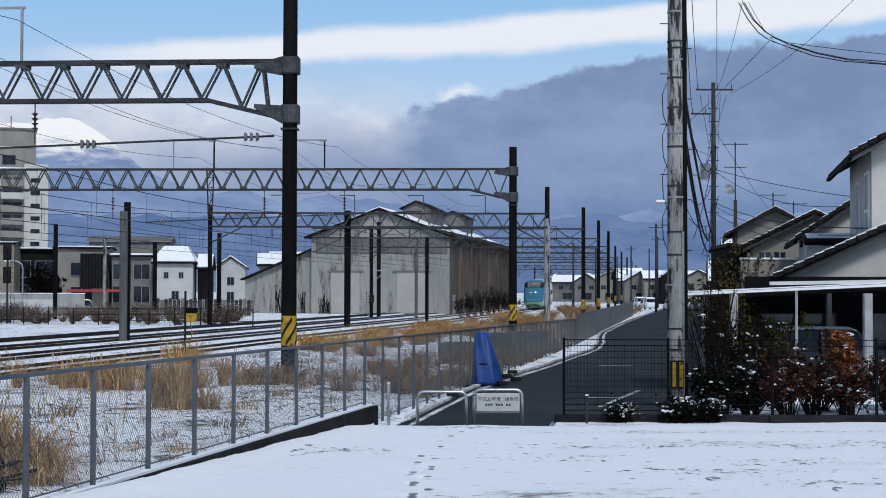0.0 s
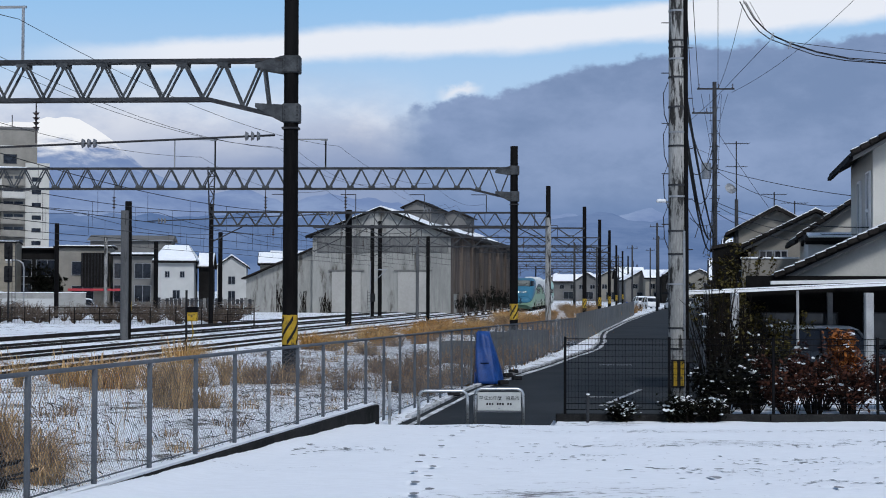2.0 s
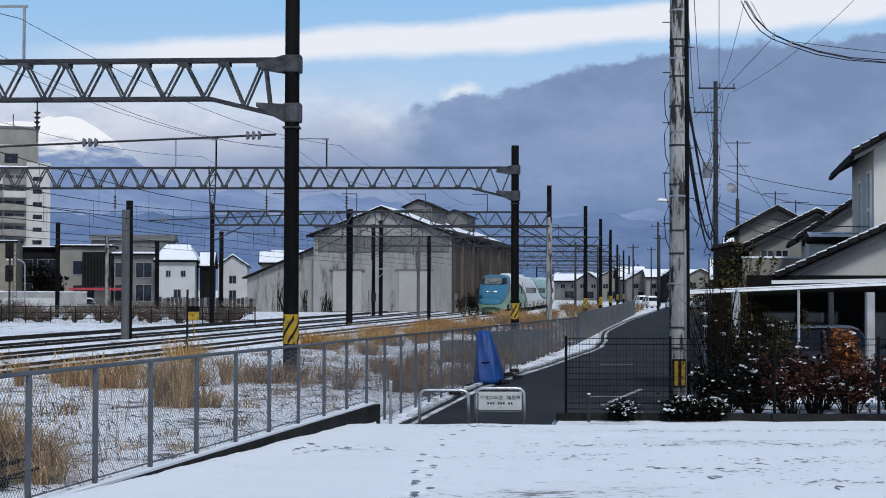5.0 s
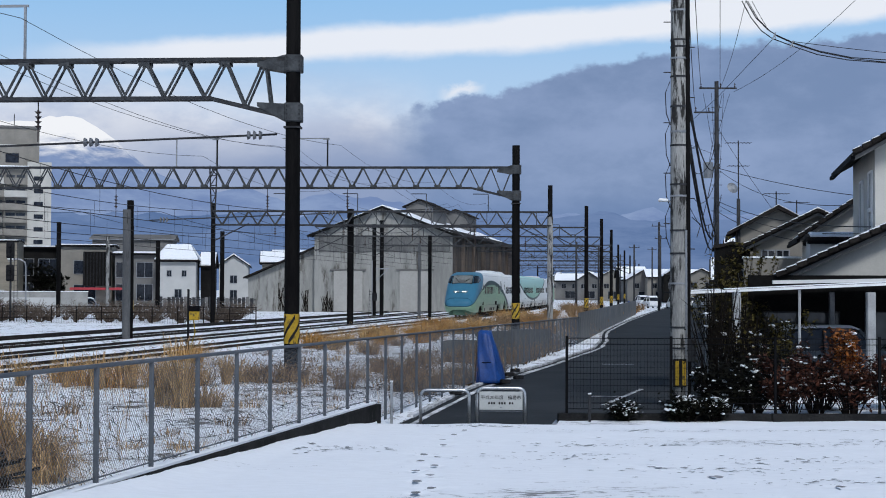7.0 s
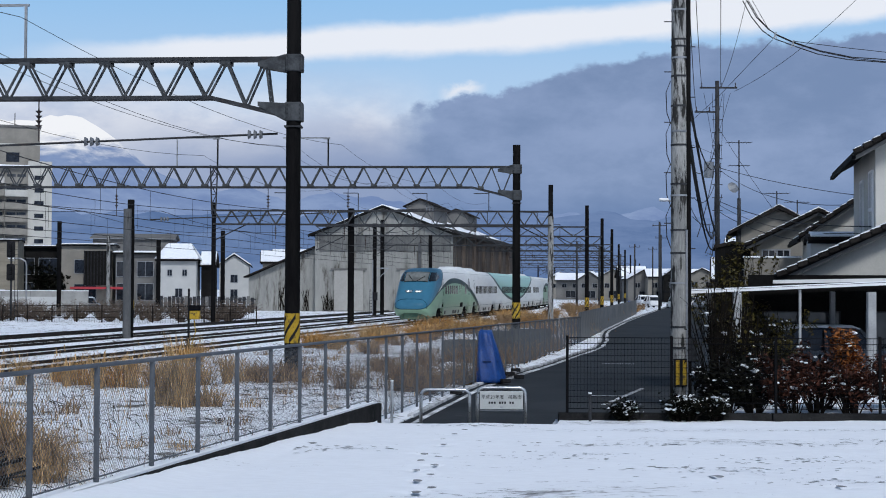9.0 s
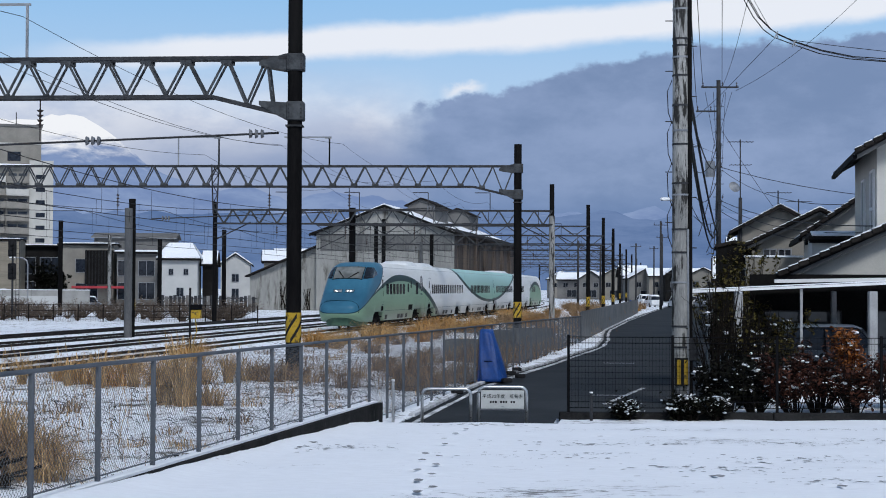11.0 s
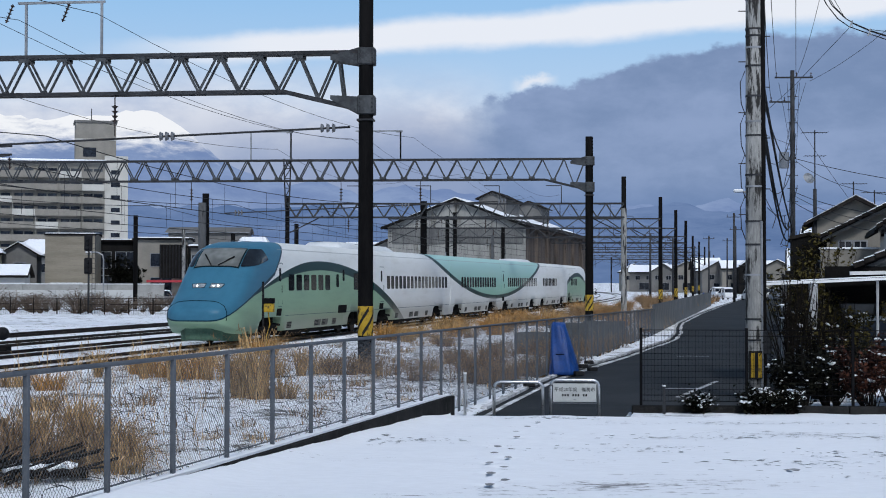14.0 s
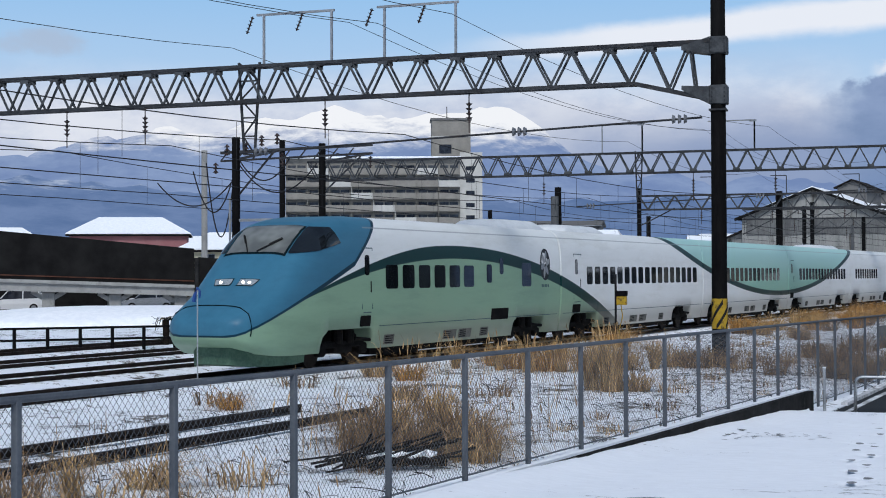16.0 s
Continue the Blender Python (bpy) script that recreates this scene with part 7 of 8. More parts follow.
def switch_stand(x, y):
    p = thing("switch_stand", pose(x, y, YARD_Z), "low black point-lever stand beside the rails", "switch stand", "switch stands")
    part("base", boxes((-0.35, 0.35, -0.25, 0.25, 0, 0.28), bevel=0.03), UNDER, p)
    part("lever", tubes(((0, 0, 0.25), (-1.0, 0, 0.85)), r=0.04), BLACK, p)
    bm = bmesh.new()
    bmesh.ops.create_uvsphere(bm, u_segments=16, v_segments=10, radius=0.24, matrix=Matrix.Translation((0.1, 0, 0.72)))
    part("weight", bm, BLACK, p, smooth=True)


switch_stand(-21.6, 49.5)
switch_stand(-18.6, 54)


def marker_rod(x, y, h):
    p = thing("marker_rod", pose(x, y, YARD_Z), "thin pale rod with a blue rag tied at its top", "marker rod")
    part("rod", tubes(((0, 0, -0.1), (0, 0, h)), r=0.016, n=6), PIPE, p)
    bm = bmesh.new()
    tube(bm, [(-0.10, 0, h - 0.30), (-0.07, 0.02, h - 0.12), (0, 0, h + 0.02), (0.07, -0.02, h - 0.05), (0.06, 0, h - 0.2)], 0.05, 7, 0.02)
    part("rag", bm, BLUE_SHEET, p, "faded blue rag")


marker_rod(-15.2, 32.4, 2.3)


def small_palm(x, y):
    p = thing("palm", pose(x, y, YARD_Z), "small ragged palm with drooping dark fronds in the snow", "palm")
    part("trunk", tubes(((0, 0, -0.1), (0.03, 0, 0.55), (0, 0, 1.0)), r=0.13, n=8), TWIG, p)
    pr = random.Random(8)
    for k in range(16):
        a, l = 2 * math.pi * k / 16 + pr.uniform(-0.2, 0.2), pr.uniform(0.4, 0.65)
        ux, uy = math.cos(a), math.sin(a)
        vs, fs = [], []
        for j in range(5):
            t = j / 4
            r, z, w = l * t, 1.0 + 0.42 * t * pr.uniform(0.6, 1.2) - 0.75 * t * t * pr.uniform(0.5, 1.1), 0.05 * (1 - 0.8 * t)
            vs += [(ux * r - uy * w, uy * r + ux * w, z), (ux * r + uy * w, uy * r - ux * w, z + 0.01)]
            if j:
                q = 2 * j
                fs.append((q - 2, q - 1, q + 1, q))
        part("frond", (vs, [], fs), LEAF_OLIVE if k % 3 == 0 else LEAF_DARK, p)


small_palm(-25.2, 51.0)


def low_railing():
    r = thing("low_railing", pose(0, 0, 0), "low black railing of posts and two bars beside the tracks", "railing")
    a, b = Vector((-34, 40.5, YARD_Z)), Vector((-20.8, 52.5, YARD_Z))
    n = 16
    for i in range(n + 1):
        p = a.lerp(b, i / n)
        part("post", bars((p, p + Vector((0, 0, 0.85)), 0.09, 0.09)), BLACK_STEEL, r)
    for z in (0.82, 0.42):
        part("rail", bars((a + Vector((0, 0, z)), b + Vector((0, 0, z)), 0.07, 0.08)), BLACK_STEEL, r)


low_railing()


def railway_signal(x, y, h):
    p = thing("railway_signal", pose(x, y, YARD_Z), "trackside colour-light signal with black hooded heads", "railway signal", "signals")
    part("mast", tubes(((0, 0, 0), (0, 0, h)), r=0.08, n=10), DARK_STEEL, p)
    for z in (h - 0.6, h - 2.4):
        hd = part("signal_head", boxes((-0.32, 0.32, -0.25, -0.08, z - 0.65, z + 0.65), bevel=0.08), BLACK, p)
        for k in (-0.35, 0.0, 0.35):
            part("hood", tubes(((0, -0.25, z + k), (0, -0.5, z + k)), r=0.13, n=10), BLACK, hd)
    part("ladder", bars(((0.25, 0.1, 0), (0.25, 0.1, h), 0.04, 0.04), ((0.5, 0.1, 0), (0.5, 0.1, h), 0.04, 0.04), *[((0.25, 0.1, 0.4 * k), (0.5, 0.1, 0.4 * k), 0.03, 0.03) for k in range(1, int(h / 0.4))]), DARK_STEEL, p)


railway_signal(-34.2, 120, 6.2)
lamp_ = thing("street_lamp", pose(-38.5, 140, YARD_Z), "grey street lamp with a curved arm", "street lamp")
part("pole", tubes([(0, 0, 0), (0, 0, 4.6), (-0.1, 0, 5.0), (-0.5, 0, 5.25), (-1.2, 0, 5.3)], r=0.07, n=8), GREY_STEEL, lamp_)
part("lamp_head", boxes((-1.7, -1.15, -0.12, 0.12, 5.22, 5.36), bevel=0.04), WHITE, lamp_)
red_ = thing("warning_sign", pose(-23.58, 58.7, YARD_Z), "square black sign with a red figure mark on a post", "sign")
part("bracket", bars(((-0.22, 0.1, 3.7), (0.2, -0.03, 3.7), 0.05, 0.05)), DARK_STEEL, red_)
part("board", boxes((0.0, 0.62, -0.06, -0.02, 3.4, 4.0), bevel=0.01), BLACK, red_)
part("red_mark", bars(((0.14, -0.07, 3.50), (0.31, -0.07, 3.78), 0.02, 0.08), ((0.50, -0.07, 3.50), (0.27, -0.07, 3.90), 0.02, 0.08)), surf("red_paint", (0.5, 0.02, 0.02), (0.6, 0.04, 0.03), 3, 20, 0.5), red_)
vehicle(pose(-40.5, 160, YARD_Z, 0, 0, 10), CAR_SILVER, "dark parked car behind the boundary wall", True, 4.2)


# ---- west side: viaduct wall, houses, apartment block ----
def build_viaduct():
    v = thing("loading_ramp", pose(-44, 97, 0, 0, 0, 30), "sloping concrete ramp on piers with a tall black parapet", "ramp")
    top, low, under = lambda j: 3.78 + 0.0916 * j, lambda j: 1.38 + 0.037 * j, lambda j: 0.62 + 0.035 * j

    def slab(name, j0, j1, y0, y1, f0, f1, mat, label=""):
        vs = []
        for j in (j0, j1):
            vs += [(-j, y0, f0(j)), (-j, y1, f0(j)), (-j, y1, f1(j)), (-j, y0, f1(j))]
        part(name, (vs, [], [(0, 1, 2, 3), (7, 6, 5, 4), (0, 4, 5, 1), (1, 5, 6, 2), (2, 6, 7, 3), (3, 7, 4, 0)]), mat, v, label)
    for k in range(10):
        j0 = 1.6 + k * 4.4
        slab("parapet", j0, j0 + 4.40, -0.12, 0.12, low, top, WALL_DARK, "black sheet parapet")
        slab("rub_strip", j0, j0 + 4.40, -0.17, -0.124, lambda j: low(j) + 0.22, lambda j: low(j) + 0.30, RUST_STRIP)
        slab("deck", j0, j0 + 4.40, -0.3, 4.6, under, low, CONCRETE)
        slab("ledge", j0, j0 + 4.40, -0.5, -0.304, lambda j: low(j) - 0.22, low, CONCRETE)
        c = j0 + 0.9
        for y0 in (0.2, 3.4):
            part("pier", boxes((-c - 0.42, -c + 0.42, y0, y0 + 0.8, YARD_Z - 0.2, under(c)), bevel=0.05), CONCRETE, v)
        part("haunch", bars(((-c + 0.2, 0.6, under(c) - 0.75), (-c - 1.1, 0.6, under(c) + 0.02), 0.7, 0.3), ((-c - 0.2, 0.6, under(c) - 0.75), (-c + 1.1, 0.6, under(c) + 0.02), 0.7, 0.3)), CONCRETE, v)
    part("ramp_floor", boxes((-46, -1.2, -1.2, 12.0, YARD_Z - 0.1, YARD_Z + 0.05)), ASPHALT, v)
    part("back_wall", boxes((-46, -1.2, 12.0, 12.2, YARD_Z, 1.0)), WALL_DARK, v)
    # lower end piece and the dark slope that runs down from it
    slab("parapet", -3.0, 1.3, -0.08, 0.14, lambda j: 1.15, lambda j: 3.25 + 0.07 * j, WALL_DARK, "black sheet parapet")
    slab("deck", -3.0, 1.58, -0.2, 4.6, lambda j: 0.62, lambda j: 1.15, CONCRETE)
    part("end_post", boxes((-1.58, -1.32, -0.34, 0.1, 0.7, 3.3), bevel=0.02), DARK_CONCRETE, v)
    part("embankment", (((-1.2, 0.1, YARD_Z), (7.5, 0.1, YARD_Z), (3.0, 0.1, 0.62), (-1.2, 0.1, 0.62), (-1.2, 4.6, YARD_Z), (7.5, 4.6, YARD_Z), (3.0, 4.6, 0.62), (-1.2, 4.6, 0.62)), [], ((0, 1, 2, 3), (7, 6, 5, 4), (1, 5, 6, 2), (2, 6, 7, 3), (0, 3, 7, 4))), WALL_DARK, v)


RUST_STRIP = surf("rust_strip", (0.05, 0.02, 0.014), (0.10, 0.045, 0.03), 1.5, 9, 0.8)
build_viaduct()
vehicle(pose(-62.5, 97.5, YARD_Z, 0, 0, 25), CAR_WHITE, "white parked car behind the ramp dusted with snow", True, 4.4, H=1.7)
vehicle(pose(-54.5, 103.0, YARD_Z, 0, 0, 25), CAR_SILVER, "silver parked car behind the ramp dusted with snow", True, 4.2)
bm = bmesh.new()
bmesh.ops.create_icosphere(bm, subdivisions=4, radius=1.0)
for q in bm.verts:
    q.co = Vector((q.co.x * 13, q.co.y * 4.5, max(-0.2, q.co.z) * 1.1)) * (1 + 0.10 * noise.noise(q.co * 2.5))
tagged(part("snow_bank", bm, SNOW, smooth=True, m=pose(-38, 74, YARD_Z - 0.1, 0, 0, 35)), "long low bank of smooth snow beyond the tracks", "snow bank")


def west_buildings():
    house(pose(-68.0, 181, 0, 0, 0, 15), 11.0, 9, 5.4, 2.0, WALL_YELLOW, ROOF_TILE, "pale yellow two-storey house with snowy hip roof", [("f", -3.6, 3.6, 0.6, 1.1), ("f", -1.9, 3.6, 0.6, 1.1), ("f", 2.2, 3.6, 0.6, 1.1), ("f", 3.4, 3.6, 0.6, 1.1), ("f", -1.2, 0.9, 1.2, 1.2), ("f", 2.5, 0.8, 0.5, 1.0)], "x", 0.5, 0.18, hip=0.55)
    house(pose(-77, 176, 0, 0, 0, 15), 13, 9, 5.2, 1.9, WALL_YELLOW, ROOF_TILE, "cream two-storey house with snow-covered hip roof", [("f", -3, 3.4, 1.6, 1.2), ("f", 1.5, 3.4, 0.7, 1.1), ("f", 3.5, 3.4, 0.7, 1.1), ("f", -3, 0.6, 2.2, 1.8)], "x", 0.5, 0.18, hip=0.5)
    bb = house(pose(-54.3, 184, -0.3, 0, 0, 10), 5.9, 7, 7.9, 0.12, WALL_SIDING, ROOF_TILE, "beige flat-roofed block clad in horizontal boards", [("f", 2.2, 5.6, 0.5, 1.0)], "x", 0.12, 0.08)
    for k in range(24):
        part("siding_board", boxes((-2.95, 2.95, -3.54, -3.5, 0.35 + k * 0.31, 0.35 + k * 0.31 + 0.27)), WALL_SIDING, bb)
    for k in range(6):
        part("condenser_unit", boxes((-2.3 + k * 0.65, -1.75 + k * 0.65, -4.0, -3.6, 1.6, 2.2), bevel=0.03), WALL_WHITE, bb)
    house(pose(-59.6, 176, -0.3, 0, 0, 12), 4.2, 6, 3.0, 1.1, WALL_WHITE, ROOF_TILE, "low white house with snow-patched tiled roof", [("f", -0.8, 1.0, 1.2, 1.0), ("f", 1.1, 1.0, 0.7, 1.0)], "x", 0.5, 0.04)
    house(pose(-61.5, 186, -0.3, 0, 0, 12), 4.4, 6, 5.6, 1.3, WALL_GREY, ROOF_TILE, "grey two-storey house with snow-patched tiled roof", [("f", 0.2, 3.6, 1.4, 1.0)], "y", 0.5, 0.04)
    house(pose(-45.2, 193, -0.3, 0, 0, 8), 6.5, 9, 7.6, 0.12, WALL_BEIGE, ROOF_TILE, "beige office block with flat snowy roof", [("f", 0, 4.2, 2.6, 1.6), ("f", 0, 1.0, 2.6, 1.8)], "x", 0.3, 0.12)
    house(pose(-51.5, 194, -0.3, 0, 0, 8), 6.6, 9, 7.4, 0.12, WALL_DARK, ROOF_TILE, "grey terrace with dark glazing and snowy flat roof", [("f", -1.6, 4.0, 2.6, 2.0), ("f", 1.6, 4.0, 2.6, 2.0), ("f", -1.6, 0.8, 2.6, 2.2), ("f", 1.6, 0.8, 2.6, 2.2)], "x", 0.4, 0.12)
    # black slatted front of the office
    s = thing("slat_screen", pose(-42.8, 187.5, 0, 0, 0, 8), "tall black slatted screen above a red canopy", "screen")
    part("screen_back", boxes((-1.7, 1.7, 0, 0.2, 2.4, 6.6)), WALL_DARK, s)
    for i in range(9):
        part("slat", boxes((-1.65 + i * 0.38, -1.5 + i * 0.38, -0.2, 0, 2.4, 6.6)), BLACK, s)
    part("canopy", boxes((-3.2, 3.2, -0.9, 0.1, 1.9, 2.2), bevel=0.03), surf("red_canopy", (0.30, 0.02, 0.03), (0.38, 0.04, 0.05), 2, 20, 0.5), s, "red entrance canopy")
    house(pose(-38.6, 192, -0.3, 0, 0, 6), 5.0, 8, 6.6, 0.15, WALL_GREY, ROOF_TILE, "grey apartment house with wide dark windows and snowy roof", [("f", -1.35, 3.8, 2.0, 1.8), ("f", 1.1, 3.8, 1.9, 1.8), ("f", -1.35, 0.9, 2.0, 2.0), ("f", 1.1, 0.9, 1.9, 2.0)], "x", 0.4, 0.15)
    house(pose(-33.2, 190, -0.3, 0, 0, 6), 4.6, 8, 5.9, 1.7, WALL_WHITE, ROOF_TILE, "white two-storey house with snowy hip roof", [("f", -0.9, 3.9, 0.5, 0.7), ("f", 0.9, 3.9, 0.5, 0.7), ("f", 0.2, 1.3, 0.8, 1.0)], "x", 0.4, 0.18, hip=0.5)
    house(pose(-30.1, 194, -0.3, 0, 0, 6), 1.6, 8, 5.2, 1.5, WALL_DARK, ROOF_TILE, "dark-clad house wing with snowy roof", [], "x", 0.3, 0.16)
    house(pose(-29.6, 214, -0.3, 0, 0, 6), 4.0, 8, 5.6, 1.3, WALL_WHITE, ROOF_TILE, "small white house with snowy roof", [("f", 0, 3.2, 0.9, 1.0), ("f", 0, 1.0, 0.9, 1.2)], "y", 0.3, 0.16)
    house(pose(-24.0, 225, -0.3, 0, 0, 6), 6.0, 8, 6.2, 1.4, WALL_BEIGE, ROOF_TILE, "beige house with snowy tiled roof behind the shed", [("f", 0, 4.2, 1.6, 1.0)], "x", 0.4, 0.16)
    house(pose(-23.5, 262, -0.3, 0, 0, 6), 12.0, 9, 8.4, 0.5, WALL_GREY, ROOF_TILE, "grey flat-roofed building behind the shed", [("f", -3, 6.0, 1.6, 1.0), ("f", 2, 6.0, 1.6, 1.0)], "x", 0.4, 0.05)
    house(pose(-48, 236, -0.3, 0, 0, 6), 12.0, 9, 9.9, 0.7, WALL_GREY, WALL_GREY, "grey building with shallow grey metal roof", [("f", -3, 6.8, 1.6, 1.0), ("f", 2, 6.8, 1.6, 1.0)], "x", 0.4, 0.0)
    for k, (x, y, w, wall) in enumerate(((-96, 184, 15, WALL_PINK), (-112, 176, 14, WALL_CREAM), (-128, 190, 14, WALL_GREY), (-88, 215, 12, WALL_WHITE), (-104, 228, 13, WALL_BEIGE), (-72, 232, 12, WALL_GREY))):
        house(pose(x, y, 0, 0, 0, 24 + 5 * (k % 3)), w, 9, 7.5 if wall is WALL_PINK else 6.1, 2.0, wall, ROOF_TILE, "two-storey pink house with snow on its hip roof" if wall is WALL_PINK else "two-storey house with thick snow on its hip roof", [("f", -3, 3.4, 1.6, 1.2), ("f", 2.4, 3.4, 1.6, 1.2)], "x", 0.5, 0.2, hip=0.5)


west_buildings()


def apartment_block():
    a = thing("apartment_building", pose(-118.8, 352.7, -0.5, 0, 0, 18), "ten-storey beige apartment block with balcony rows and lift tower", "apartment building")
    W, D, ST, N = 42.4, 13.0, 3.0, 10
    part("wall", boxes((-W / 2, W / 2, 0, D, 0, ST * N + 0.8)), WALL_BEIGE, a)
    part("roof_snow", boxes((-W / 2 - 0.3, W / 2 + 0.3, -1.3, D + 0.3, ST * N + 0.8, ST * N + 1.3), bevel=0.1), SNOW, a)
    bays = 8
    bw = W / bays
    for k in range(N):
        z = k * ST
        for j in range(bays):
            x0 = -W / 2 + j * bw
            b = part("balcony", boxes((x0 + 0.1, x0 + bw - 0.1, -1.35, -1.23, z + 0.0, z + 1.45), (x0 + 0.1, x0 + bw - 0.1, -1.35, 0, z - 0.12, z + 0.05), (x0 + 0.02, x0 + 0.14, -1.35, 0, z, z + ST)), WALL_BEIGE if (k + j) % 5 else WALL_CREAM, a)
            for q in (0.28, 0.72):
                part("window", boxes((x0 + bw * q - 1.0, x0 + bw * q + 1.0, -0.04, 0.0, z + 0.2, z + 2.2)), PANE_GREY if (k * 3 + j * 5) % 4 else PANE, b)
    part("lift_tower", boxes((W / 2 - 6.8, W / 2 + 2.7, 1.5, 9.5, ST * N, ST * N + 10.4)), WALL_BEIGE, a)
    part("tower_cap", boxes((W / 2 - 7.1, W / 2 + 3.0, 1.2, 9.8, ST * N + 10.4, ST * N + 10.9)), WALL_GREY, a)
    part("tower_ledge", boxes((W / 2 - 6.9, W / 2 + 2.8, 1.38, 1.5, ST * N + 6.2, ST * N + 6.5)), WALL_CREAM, a)
    part("tower_opening", boxes((W / 2 - 5.0, W / 2 - 2.0, 1.42, 1.5, ST * N + 2.2, ST * N + 4.4)), PANE, a)
    part("stair_tower", boxes((W / 2 + 0.02, W / 2 + 5.5, 0.5, 9.5, 0, ST * N + 2.4)), WALL_CREAM, a)
    for k in range(N):
        part("stair_window", boxes((W / 2 + 1.5, W / 2 + 3.6, 0.42, 0.5, k * ST + 1.0, k * ST + 2.0)), PANE, a)
    part("mast", tubes(((W / 2 - 3, 4, ST * N + 10.9), (W / 2 - 3, 4, ST * N + 14)), r=0.12), DARK_STEEL, a)


apartment_block()

low = thing("boundary_wall", pose(-44, 150, YARD_Z, 0, 0, 6), "low white boundary wall before the houses", "wall", kind="structure")
for i in range(7):
    part("wall_panel", boxes((-22 + i * 4.0, -18.04 + i * 4.0, 0, 0.15, 0, 1.7), bevel=0.01), WALL_WHITE, low)


# ---- plants ----
def blades(n, h, spread, lean, w, seed, droop=0.35, plume=0.0):
    """Dry grass: many bent blades in one clump."""
    rnd = random.Random(seed)
    vs, fs = [], []
    for _ in range(n):
        a, r = rnd.uniform(0, 2 * math.pi), spread * math.sqrt(rnd.random())
        x, y = r * math.cos(a), r * math.sin(a)
        hh = h * rnd.uniform(0.45, 1.05)
        b = a + rnd.uniform(-1.3, 1.3)
        l = lean * rnd.uniform(0.2, 1.2) * hh
        ww = w * rnd.uniform(0.6, 1.3)
        px, py = -math.sin(b) * ww, math.cos(b) * ww
        k = len(vs)
        for t, ws in ((0.0, 1.0), (0.5, 0.8), (0.85, 0.5)):
            bx, by = x + math.cos(b) * l * t ** 2, y + math.sin(b) * l * t ** 2
            z = hh * (t - droop * rnd.uniform(0.2, 1.0) * t ** 3)
            vs += [(bx - px * ws, by - py * ws, z), (bx + px * ws, by + py * ws, z)]
        vs.append((x + math.cos(b) * l * 1.15, y + math.sin(b) * l * 1.15, hh * (1 - droop * rnd.uniform(0.3, 1.3))))
        fs += [(k, k + 1, k + 3, k + 2), (k + 2, k + 3, k + 5, k + 4), (k + 4, k + 5, k + 6)]
        if plume and rnd.random() < plume:
            q = len(vs)
            tx, ty, tz = vs[-1]
            vs += [(tx - 0.009, ty, tz - 0.10), (tx + 0.010, ty + 0.006, tz - 0.10), (tx + 0.022, ty, tz - 0.02), (tx + 0.03, ty, tz + 0.07), (tx + 0.002, ty, tz - 0.02)]
            fs.append((q, q + 1, q + 2, q + 3, q + 4))
    return vs, [], fs


def clump_mesh(n, h, spread, lean, w, seed, mat, droop=0.35, plume=0.0):
    v, e, f = blades(n, h, spread, lean, w, seed, droop, plume)
    me = bpy.data.meshes.new("grass_clump")
    me.from_pydata(v, e, f)
    me.materials.append(mat)
    return me


TALL = [clump_mesh(210, 1.75, 0.18, 0.55, 0.010, s, DRY, 0.42, 0.3) for s in (1, 2)] + [clump_mesh(200, 1.7, 0.45, 0.8, 0.010, 21, DRY_BROWN, 0.8, 0.2)]
WIDE = [clump_mesh(210, 1.15, 0.40, 1.35, 0.011, s, m, 1.05) for s, m in ((3, DRY_ORANGE), (4, DRY), (5, DRY_BROWN))]
LOWG = [clump_mesh(60, 0.55, 0.4, 1.2, 0.009, s, m, 0.9) for s, m in ((6, DRY), (7, DRY_BROWN), (8, DRY_BROWN))]
STEM = [clump_mesh(20, 1.25, 0.75, 0.60, 0.005, s, m, 0.38, 0.4) for s, m in ((9, DRY_BROWN), (10, DRY_BROWN), (12, DRY))]


FAR_GRASS = []


def clump(me, x, y, s=1.0, z=YARD_Z, rz=0.0, label="clump of tall dry winter grass"):
    m = pose(x, y, z - 0.03, 0, 0, rz) @ Matrix.Diagonal((s, s, s, 1))
    if y > 58:
        FAR_GRASS.append((me, m))
        return
    t = new("grass_clump", me)
    t.matrix_basis = m
    tagged(t, label, "dry grass", "grass clumps")


